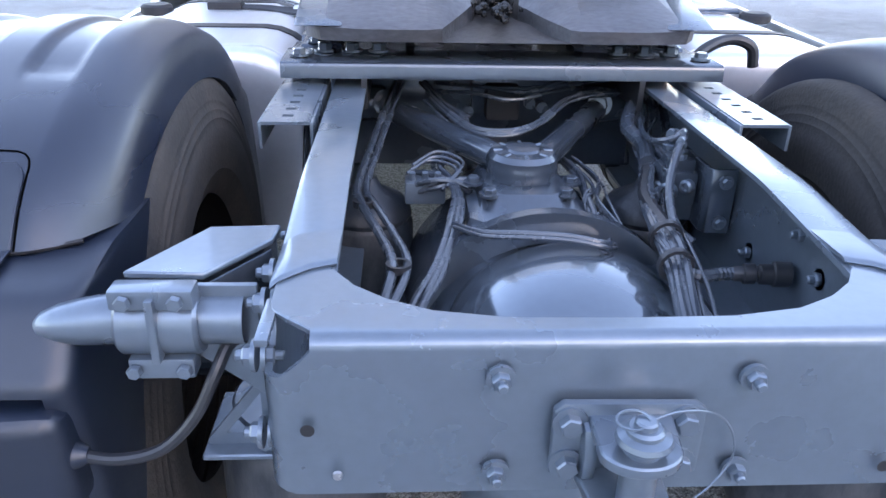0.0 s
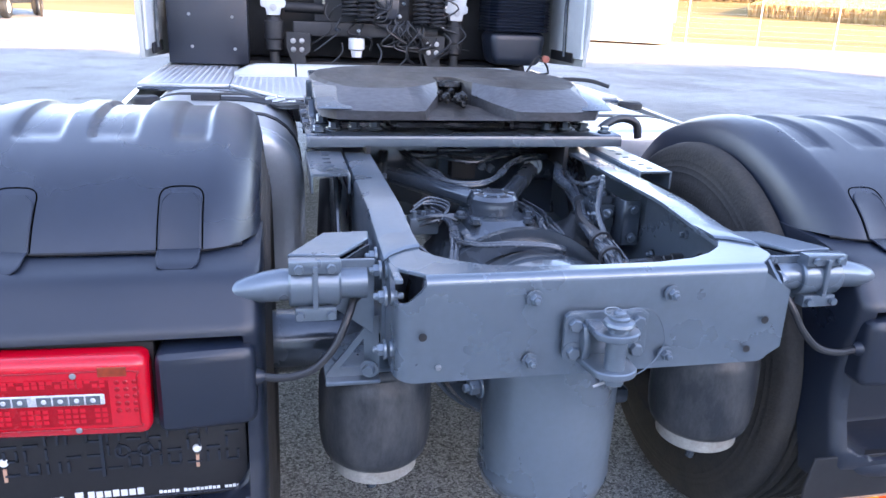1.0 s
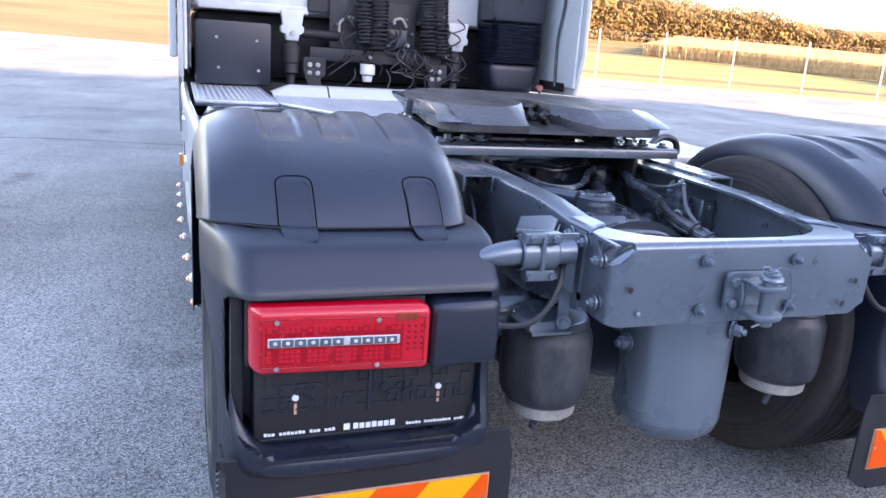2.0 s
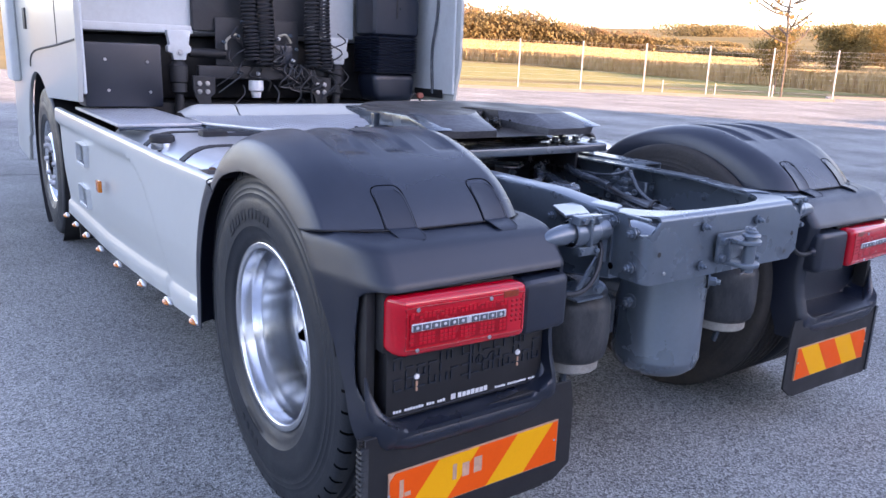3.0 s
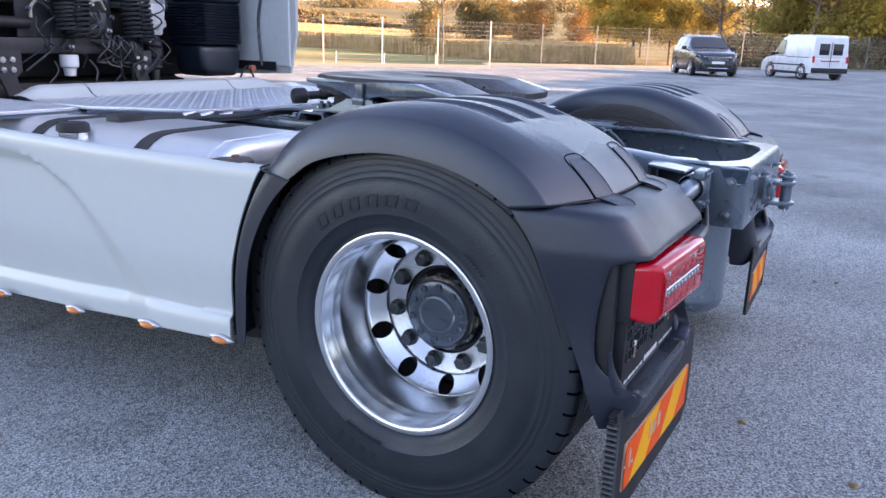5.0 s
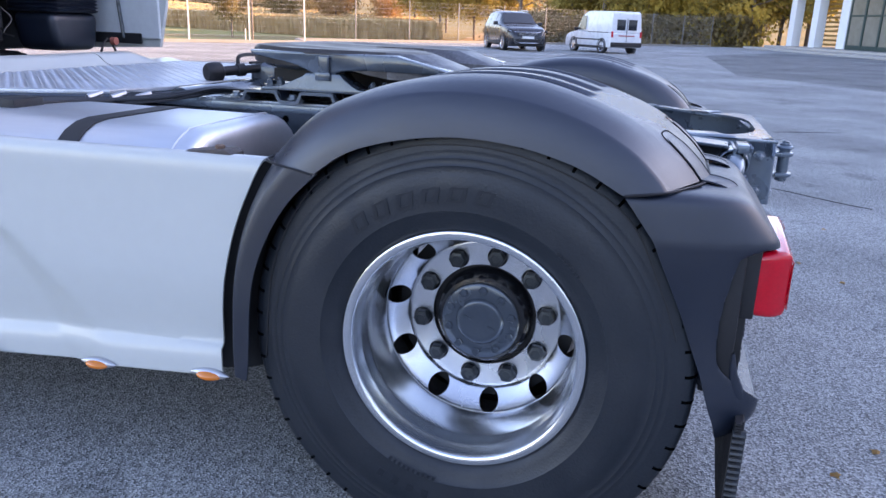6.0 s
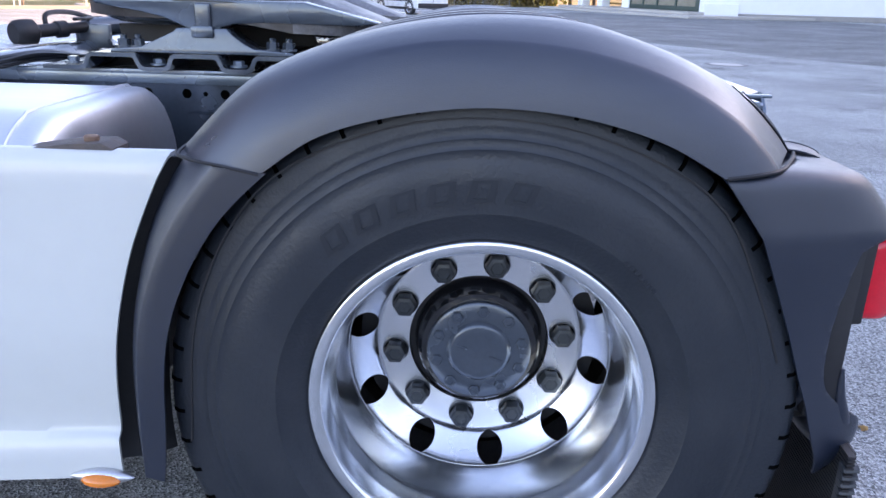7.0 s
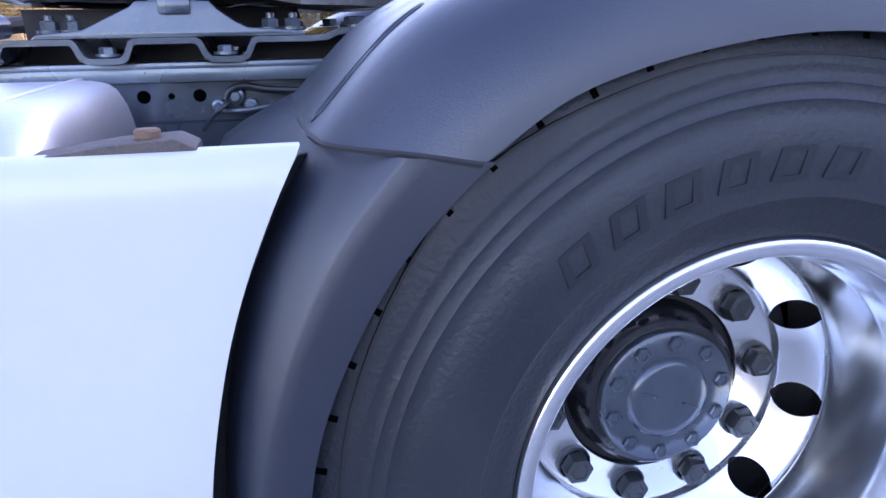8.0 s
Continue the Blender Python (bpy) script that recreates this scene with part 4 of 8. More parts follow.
def guard_top():
    n = 44
    ar, cr, tp = lerp_line(ARCH, n), lerp_line(CREASE, n), lerp_line(CROWN, n)
    cols = [(-1.236, 0, 0.0), (-1.2325, 0, 0.3), (-1.2225, 0, 0.65), (-1.2130, 0, 0.9), (-1.2070, 0, 0.985), (-1.2030, 1, 0.04), (-1.188, 1, 0.28), (-1.165, 1, 0.62), (-1.135, 1, 0.88), (-1.105, 1, 0.97)]
    cols += [(-1.105 + 0.43 * k / 62, 2, 0) for k in range(1, 62)]
    cols += [(-0.672, 1, 0.95), (-0.648, 1, 0.8), (-0.628, 1, 0.5), (-0.612, 1, 0.15), (-0.602, 0, 0.9), (-0.595, 0, 0.5), (-0.592, 0, 0.1)]
    rows = []
    for i in range(n):
        u = i / (n - 1)
        row = []
        for j, (x, kind, f) in enumerate(cols):
            if kind == 0:
                p = mix2(ar[i], cr[i], f)
            else:
                # towards the tail the outer corner is drawn in
                f = 1.0 if kind == 2 else f
                g = min(f, poly_at([(-1.203, 0.0), (-1.165, 0.22), (-1.135, 0.38), (-1.105, 0.55), (-1.06, 0.80), (-1.0, 1.0)], x))
                w = step(0.70, 0.97, u)
                p = mix2(cr[i], tp[i], f * (1 - w) + g * w)
            if kind == 2:
                dip = 0.0
                for a0, a1 in CHANNELS:
                    dip = max(dip, step(a0 - 0.006, a0 + 0.006, x) * (1 - step(a1 - 0.006, a1 + 0.006, x)))
                skew = 0.02 * (x + 0.9)
                dip *= step(0.21 + skew, 0.31 + skew, u) * (1 - step(0.705 + skew, 0.722 + skew, u))
                p.y -= 0.011 * dip
            if j < 10:                         # towards the front the shoulder is a plain round
                t, k = radians(9.0 * j + 2), 1 - step(0.10, 0.42, u)
                q = mix2(ar[i], tp[i], math.sin(t))
                p = mix2(p, q, k)
                x += (-1.236 + 0.131 * (1 - math.cos(t)) - x) * k
            row.append((x, p.x, p.y))
        rows.append(row)
    return grid_mesh(rows, 0.005)


TAIL_CORNER = [(p.x, p.y) for p in smooth_line([(0.0, -1.127, 0), (0.004, -1.141, 0), (0.016, -1.158, 0), (0.038, -1.174, 0), (0.070, -1.188, 0), (0.11, -1.200, 0), (0.15, -1.210, 0), (0.20, -1.222, 0), (0.26, -1.233, 0), (0.40, -1.236, 0)], 5)]
REAR = [(0.405, -0.618), (0.420, -0.634), (0.440, -0.650), (0.462, -0.660), (0.480, -0.663), (0.50, -0.662), (0.53, -0.653), (0.57, -0.640), (0.62, -0.630), (0.67, -0.629), (0.72, -0.634), (0.77, -0.644), (0.81, -0.6525), (0.838, -0.6565), (0.850, -0.6530), (0.868, -0.638), (0.91, -0.603), (0.923, -0.590), (0.931, -0.572), (0.937, -0.546), (0.9405, -0.520), (0.944, -0.490)]
FRONT = [(0.405, -0.580), (0.44, -0.572), (0.48, -0.556), (0.56, -0.529), (0.60, -0.512), (0.685, -0.478), (0.845, -0.405), (0.936, -0.336), (0.95, -0.33)]


def tail_corner(d):
    """How far out the tail piece is at a depth d before its rear wall."""
    return poly_at(TAIL_CORNER, d)


def guard_rear():
    """The tail piece: side wall, rounded corners and the rear wall with its lamp recess."""
    zs = [0.405, 0.412, 0.422, 0.436, 0.450, 0.462, 0.475, 0.485] + [0.490 + 0.362 * k / 72 for k in range(73)] + [0.858, 0.87, 0.89, 0.91, 0.918, 0.925, 0.931, 0.9345, 0.937, 0.9405, 0.944]
    rows = []
    for z in zs:
        yr, yf = poly_at(REAR, z), poly_at(FRONT, z)
        row = []
        for f in (0, 0.33, 0.66):
            y = yf + (yr + 0.26 - yf) * f if yf > yr + 0.26 else yf - 0.002 * f
            row.append((-1.234 + 0.002 * f if yf > yr + 0.26 else tail_corner(y - yr), y, z))
        y0 = min(yf - 0.003, yr + 0.255)
        flat = [(tail_corner((y0 - yr) * (1 - q / 20) ** 1.6), yr + (y0 - yr) * (1 - q / 20) ** 1.6) for q in range(21)]
        flat += [(-1.127 + 0.507 * k / 57, yr) for k in range(1, 57)]
        for x, y in flat:
            rr = 0.022 if z > 0.66 else 0.11
            dx = max(-x - (1.186 - rr) if x < -0.9 else x + 0.597 + rr, 0)
            dz = max((z - 0.830 if z > 0.66 else 0.486 - z) + rr, 0)
            d = math.hypot(dx, dz) - rr
            inset = 1 - step(-0.010, 0.006, d)
            row.append((x, y + max(-0.530 - y, 0) * inset, z))
        for g in (90, 60, 30, 0):
            row.append((-0.620 + 0.030 * math.cos(radians(g)), yr + 0.03 - 0.03 * math.sin(radians(g)), z))
        row.append((-0.588, yf + (yr + 0.03 - yf) * 0.5, z))
        row.append((-0.588, yf + 0.02, z))
        rows.append(row)
    # roof of the tail piece, running in under the top piece
    yr, yf = -0.570, -0.33
    for f, z in ((0.94, 0.943), (0.80, 0.936)):
        row = []
        for (x, y, _) in rows[-1][:len(rows[0])]:
            row.append((-0.91 + (x + 0.91) * f, -0.45 + (y + 0.45) * f, z))
        rows.append(row)
    return grid_mesh(rows, 0.004)


def guard_front():
    """The strip in front of the wheel, below the seam."""
    inner = lerp_line([(0.332, 0.922), (0.369, 0.888), (0.408, 0.846), (0.442, 0.796), (0.470, 0.743), (0.492, 0.689), (0.507, 0.633), (0.516, 0.565), (0.520, 0.494), (0.526, 0.42), (0.531, 0.380)], 24)
    outer = lerp_line([(0.484, 0.936), (0.502, 0.912), (0.526, 0.872), (0.552, 0.815), (0.572, 0.755), (0.587, 0.690), (0.598, 0.613), (0.602, 0.541), (0.602, 0.46), (0.594, 0.395)], 24)
    rows = []
    for a_, b_ in zip(inner, outer):
        row = []
        for x, f in ((-1.236, 0.0), (-1.2362, 0.35), (-1.2360, 0.50), (-1.2335, 0.535), (-1.216, 0.66), (-1.196, 0.78), (-1.155, 0.92), (-1.10, 1.0), (-0.9, 1.0), (-0.70, 1.0), (-0.62, 1.0), (-0.605, 0.6), (-0.600, 0.1)):
            p = mix2(a_, b_, f)
            # towards the inner side the strip stands further forward
            row.append((x, p.x + 0.075 * f * step(-1.13, -0.85, x) * min(max((0.940 - p.y) / 0.06, 0), 1), p.y))
        rows.append(row)
    return grid_mesh(rows, 0.004)


SLOPE_CREASE, SLOPE_CROWN = lerp_line(CREASE, 120), lerp_line(CROWN, 120)


def rear_slope(x, i):
    """A point (y, z) of the top piece's rear slope at step i of 120; the outer corner is drawn in."""
    g = poly_at([(-1.203, 0.0), (-1.165, 0.22), (-1.135, 0.38), (-1.105, 0.55), (-1.06, 0.80), (-1.0, 1.0)], x)
    w = step(0.70, 0.97, i / 119)
    p = mix2(SLOPE_CREASE[i], SLOPE_CROWN[i], 1 - w + g * w)
    return p.x, p.y


def offset_line(pts, h):
    """The (y, z) line moved outwards by h."""
    out = []
    for i in range(len(pts)):
        j, k = min(i + 1, len(pts) - 1), max(i - 1, 0)
        ty, tz = pts[j][0] - pts[k][0], pts[j][1] - pts[k][1]
        ln = math.hypot(ty, tz)
        out.append((pts[i][0] + tz / ln * h, pts[i][1] - ty / ln * h))
    return out


def strap(x0, x1):
    """A moulded tongue, flush in the rear slope, that runs on over the tail piece's roof."""
    xm, hw = (x0 + x1) / 2, (x1 - x0) / 2
    roof = [(-0.012, -0.0010), (-0.028, -0.0040), (-0.044, -0.0085), (-0.055, -0.0130), (-0.060, -0.0180)]
    cols = []
    for g, h in ((-1, -0.003), (-0.985, 0.0002), (-0.92, 0.0012), (0, 0.0015), (0.92, 0.0012), (0.985, 0.0002), (1, -0.003)):
        pts = [rear_slope(xm + hw * g, i) for i in range(106, 120)]
        pts += [(pts[13][0] + dy, pts[13][1] + dz) for dy, dz in roof]
        col = []
        for i, (y, z) in enumerate(offset_line(pts, -h)):
            w_ = (0.62, 0.84, 0.95, 1.0)[min(i, 3)] * (1.0, 0.98, 0.90, 0.66)[max(i - len(pts) + 4, 0)]
            col.append((xm + hw * w_ * g, y, z))
        cols.append(col)
    return grid_mesh(cols, 0.003)


def strap_groove(x0, x1):
    """The thin dark joint round the tongue."""
    xm, hw = (x0 + x1) / 2, (x1 - x0) / 2 + 0.0022
    left = [(xm - hw * (0.86, 0.96, 1.0)[min(k, 2)], 105 + k) for k in range(15)]
    loop = left[::-1] + [(xm - hw * 0.5, 104), (xm + hw * 0.5, 104)] + [(2 * xm - x, i) for x, i in left]
    return hose([(x, *rear_slope(x, i)) for x, i in loop], 0.0015, 2, 6)


def front_bead():
    """The long raised oval on the front slope."""
    side = [(0.0, 1.5), (0.55, 2), (0.9, 3.5), (1.0, 7), (1.0, 14), (0.9, 17), (0.55, 18.5)]
    line = [(g, i) for g, i in side] + [(0.0, 19.2)] + [(-g, i) for g, i in side[:0:-1]] + [side[0]]
    out = []
    for g, i in line:
        p = SLOPE_CROWN[int(i)].lerp(SLOPE_CROWN[int(i) + 1], i - int(i))
        out.append((-1.085 + 0.0022 * (i - 6) + 0.012 * g, p.x, p.y))
    return hose(out, 0.0022, 3, 6)


def seam_gasket():
    """The dark joint between top and tail piece."""
    pts = [(-1.2345, -0.338, 0.9355), (-1.228, -0.385, 0.9415), (-1.204, -0.424, 0.9445), (-1.15, -0.458, 0.9455), (-1.075, -0.494, 0.9455), (-1.0, -0.508, 0.9465), (-0.85, -0.511, 0.9465), (-0.70, -0.508, 0.9465), (-0.625, -0.470, 0.9465)]
    return hose(pts, 0.0034, 5, 6)


def tube_ring():
    """A bevelled border round the lens field."""
    return hose([(-1.124, -0.6965, 0.755), (-1.124, -0.6968, 0.795), (-1.112, -0.6970, 0.806), (-0.95, -0.6970, 0.806), (-0.800, -0.6970, 0.806), (-0.790, -0.6968, 0.795), (-0.790, -0.6968, 0.755), (-0.790, -0.6968, 0.713), (-0.800, -0.6970, 0.702), (-0.95, -0.6970, 0.702), (-1.112, -0.6970, 0.702), (-1.124, -0.6968, 0.713), (-1.124, -0.6965, 0.755)], 0.0016, 4, 6)


def recess_lip():
    """The rounded lower border of the recess, thick below and running out up both sides."""
    pts = [(-1.178, -0.592, 0.610, 0.003), (-1.172, -0.598, 0.560, 0.010), (-1.158, -0.610, 0.510, 0.021), (-1.130, -0.622, 0.470, 0.031), (-1.08, -0.627, 0.450, 0.036), (-0.95, -0.627, 0.446, 0.036),
           (-0.80, -0.627, 0.446, 0.036), (-0.70, -0.626, 0.450, 0.036), (-0.648, -0.622, 0.466, 0.032), (-0.620, -0.612, 0.505, 0.022), (-0.608, -0.604, 0.560, 0.011), (-0.604, -0.600, 0.620, 0.003)]
    b = hose([p[:3] for p in pts], 1.0, 5, 18)
    radii = smooth_line([(p[3], 0, 0) for p in pts], 5)
    line = smooth_line([p[:3] for p in pts], 5)
    b.verts.ensure_lookup_table()
    for i, (c, r) in enumerate(zip(line, radii)):
        for v in list(b.verts)[i * 18:(i + 1) * 18]:
            v.co = c + (v.co - c) * r.x
    return b


def lamp(parent):
    """A rear lamp: red lens box with a clear strip, and the black cap beside it."""
    t = part("tail_lamp", box(-1.150, -0.770, -0.634, -0.545, 0.678, 0.829, 0.006, 2), BLACK, parent, "red rear lamp with a clear light strip")
    b = box(-1.147, -0.773, -0.697, -0.630, 0.682, 0.827, 0.024, 5)
    for v in b.verts:
        if v.co.x < -1.118:
            v.co.y += 0.034 * ((-1.118 - v.co.x) / 0.029) ** 1.4 * min(max((-0.628 - v.co.y) / 0.04, 0), 1)
    part("lens", b, RED, t, "glossy red lens")
    part("reflector_field", box(-1.116, -0.835, -0.6975, -0.6955, 0.708, 0.790, 0.0004, 1), RED_IN, t, "ribbed dark red field")
    b = bmesh.new()
    for i in range(24):
        for zz in (0.7135, 0.7235, 0.7335, 0.7785, 0.7865):
            if (i * 7 + int(zz * 1000)) % 5:
                box(-1.113 + i * 0.0115, -1.1045 + i * 0.0115, -0.6985, -0.6973, zz, zz + 0.007, 0.0, bm=b)
    tagged(part("facet_field", b, RED, t, smooth=0), kind="stuff")
    part("lens_frame", tube_ring(), RED_IN, t, "dark red bevelled border")
    part("clear_strip", box(-1.112, -0.842, -0.7015, -0.6970, 0.7475, 0.7675, 0.002, 1), LED, t, "row of clear light units")
    for k in range(10):
        xx = -1.1090 + k * 0.0252 + (0.011 if k > 5 else 0)
        u_ = part("light_unit", box(xx, xx + 0.0226, -0.7027, -0.7010, 0.7495, 0.7655, 0.0008, 1), UNIT, t)
        part("unit_bulb", lathe([(0, 0.0), (0.0045, 0.0), (0.0035, 0.001), (0, 0.0014)], (Vector((0, -1, 0)), Vector((1, 0, 0)), Vector((0, 0, 1))), (xx + 0.0113, -0.7026, 0.7575), 10), LED, u_)
    for x, z in ((-1.094, 0.800), (-0.888, 0.800), (-1.094, 0.700), (-0.888, 0.700)):
        part("lens_screw", lathe([(0, 0), (0.0055, 0), (0.0045, 0.002), (0, 0.0022)], (Vector((0, -1, 0)), Vector((1, 0, 0)), Vector((0, 0, 1))), (x, -0.6982, z), 12), BARE, t)
    part("dark_window", box(-0.850, -0.805, -0.6988, -0.6965, 0.797, 0.814, 0.001, 1), DARK_AMBER, t)
    b = bmesh.new()
    for i in range(3):
        for j in range(5):
            lathe([(0, 0), (0.0045, 0), (0.003, 0.0015), (0, 0.0018)], (Vector((0, -1, 0)), Vector((1, 0, 0)), Vector((0, 0, 1))), (-0.822 + 0.014 * i, -0.6972, 0.734 + 0.013 * j), 8, b)
    part("round_facets", b, RED_IN, t)
    for ob in [t] + list(t.children_recursive):  # the lamp's outer end is swept forward
        for v in ob.data.vertices:
            v.co.y += -0.009 + 0.055 * max(abs(v.co.x) - 0.78, 0)
    b = box(-0.766, -0.600, -0.690, -0.536, 0.672, 0.822, 0.022, 3)
    for v in b.verts:
        if v.co.x > -0.66:
            v.co.y += (v.co.x + 0.66) * 0.25
    c = part("lamp_cap", b, PLASTIC, parent, "black plastic cap beside the lamp")
    part("cable_boss", lathe([(0, 0), (0.02, 0), (0.015, 0.02), (0.009, 0.03), (0, 0.03)], (Vector((1, 0, 0)), Vector((0, 1, 0)), Vector((0, 0, 1))), (-0.616, -0.648, 0.752), 16), PLASTIC, c)
    part("lamp_cable", hose([(-0.60, -0.648, 0.752), (-0.55, -0.652, 0.748), (-0.50, -0.648, 0.760), (-0.46, -0.640, 0.800), (-0.435, -0.625, 0.850), (-0.42, -0.60, 0.875), (-0.385, -0.58, 0.88)], 0.0075, 5, 10, ribs=0.0), CABLE_BLACK, c)
    return t


def plate_holder(parent):
    h = part("plate_holder", box(-1.131, -0.625, -0.612, -0.534, 0.490, 0.688, 0.005, 2), BLACK, parent, "black empty number plate holder with moulded ribs")
    rng = random.Random(7)
    ribs = bmesh.new()
    for gx in range(14):
        for gz in range(4):
            x, z = -1.112 + gx * 0.0345, 0.565 + gz * 0.029
            k = rng.random()
            if k < 0.55:
                box(x, x + 0.024, -0.6155, -0.611, z, z + 0.004, 0, bm=ribs)
            if k > 0.3:
                box(x, x + 0.004, -0.6155, -0.611, z, z + 0.022, 0, bm=ribs)
            if 0.4 < k < 0.75:
                box(x + 0.02, x + 0.024, -0.6155, -0.611, z, z + 0.022, 0, bm=ribs)
    box(-0.882, -0.876, -0.6165, -0.611, 0.552, 0.685, 0, bm=ribs)
    part("moulded_ribs", ribs, PLASTIC, h, smooth=0)
    for x in (-0.845, -0.805):
        part("ring_rib", lathe([(0.010, 0), (0.010, 0.004), (0.014, 0.004), (0.014, 0)], (Vector((0, -1, 0)), Vector((1, 0, 0)), Vector((0, 0, 1))), (x, -0.6115, 0.600), 20), PLASTIC, h)
    for x in (-1.043, -0.715):
        part("plate_screw", lathe([(0, 0), (0.0085, 0), (0.007, 0.004), (0, 0.0048)], (Vector((0, -1, 0)), Vector((1, 0, 0)), Vector((0, 0, 1))), (x, -0.6115, 0.594), 16), MARK, h, "white screw cap")
        part("slot_mark", box(x - 0.003, x + 0.003, -0.6148, -0.611, 0.555, 0.581, 0), MARK_GREY, h)
    # the printed line: plain bars and a square
    for x0, x1, n, z0, z1, gaps in ((-1.110, -0.952, 19, 0.5060, 0.5135, (3, 11, 15)), (-0.912, -0.812, 7, 0.5050, 0.5190, ()), (-0.788, -0.640, 20, 0.5030, 0.5095, (5, 15))):
        b = bmesh.new()
        for k in range(n):
            w_ = (x1 - x0) / n
            if k in gaps:
                continue
            box(x0 + k * w_, x0 + (k + 0.78) * w_, -0.6134, -0.6118, z0, z1 - (0.0012 if k % 3 else 0), 0, bm=b)
        part("print_bar", b, MARK, h, smooth=0)
    part("print_square", box(-0.934, -0.920, -0.6134, -0.6118, 0.5045, 0.5195, 0), MARK, h)
    part("holder_edge", box(-1.12, -0.63, -0.6150, -0.6110, 0.4975, 0.5000, 0.0008, 1), PLASTIC, h)


def hang(bm):
    """The flap hangs a little askew."""
    for v in bm.verts:
        k = v.co.x + 1.132
        v.co.z += 0.037 * k
        v.co.y -= 0.040 * k
    return bm


def flap(parent, printed):
    """A rubber mud flap with a hazard panel."""
    poly = [(-1.200, 0.47), (-0.545, 0.47), (-0.530, 0.40), (-0.528, 0.205), (-0.585, 0.165), (-1.185, 0.150), (-1.200, 0.17)]
    f = part("mud_flap", hang(prism(poly, "y", -0.636, -0.628, 0.002, 1)), BLACK, parent, "black rubber mud flap")
    x0, x1, z0, z1 = -1.132, -0.590, 0.232, 0.357
    part("panel_back", hang(box(x0 - 0.003, x1 + 0.003, -0.6405, -0.636, z0 - 0.003, z1 + 0.003, 0)), MARK_GREY, f)
    n, sl, wd = 6, 0.100, 0.127
    for k in range(n):
        a0 = x0 + 0.043 + (k - 1) * wd
        vs = [(a0, z0), (a0 + wd, z0), (a0 + wd + sl, z1), (a0 + sl, z1)]
        b = prism(vs, "y", -0.6425, -0.6405, 0)
        for co, no in (((x0, 0, 0), (-1, 0, 0)), ((x1, 0, 0), (1, 0, 0))):
            bmesh.ops.bisect_plane(b, geom=b.verts[:] + b.edges[:] + b.faces[:], plane_co=co, plane_no=no, clear_outer=True)
        if len(b.faces) > 2:
            part("hazard_stripe", hang(b), ORANGE if k % 2 == 0 else YELLOW, f, "orange reflective stripe" if k % 2 == 0 else "yellow reflective stripe")
        else:
            b.free()
    if printed:
        for x, w_, hgt in ((-1.105, 0.012, 0.05), (-1.09, 0.018, 0.012), (-0.945, 0.012, 0.045), (-0.915, 0.022, 0.04), (-0.878, 0.026, 0.045)):
            part("worn_print", hang(box(x, x + w_, -0.6432, -0.6423, 0.285, 0.285 + hgt, 0)), MARK_GREY, f, "worn remains of plain printing", smooth=0)
    for x in (-1.135, -0.60):
        part("panel_rivet", hang(lathe([(0, 0), (0.004, 0), (0.003, 0.002), (0, 0.002)], (Vector((0, -1, 0)), Vector((1, 0, 0)), Vector((0, 0, 1))), (x, -0.6425, 0.30), 10)), BARE, f)
    # spray fringe on the outer edge and behind the wheel
    b = bmesh.new()
    for k in range(44):
        z = 0.155 + k * 0.0072
        box(-1.212, -0.62, -0.630, -0.617, z, z + 0.0048, 0, bm=b)
    tagged(part("spray_fringe", hang(b), BLACK, f, smooth=0), kind="stuff")
    b = bmesh.new()
    for k in range(20):                        # scalloped edge
        z = 0.158 + 0.0145 * k
        join(b, prism([(-1.192, z), (-1.206, z + 0.001), (-1.213, z + 0.0055), (-1.211, z + 0.0105), (-1.204, z + 0.0145), (-1.192, z + 0.0145)], "y", -0.641, -0.614, 0.0))
    part("edge_strip", hang(b), BELLOW, f, "grey scalloped rubber edge of the flap", smooth=20)


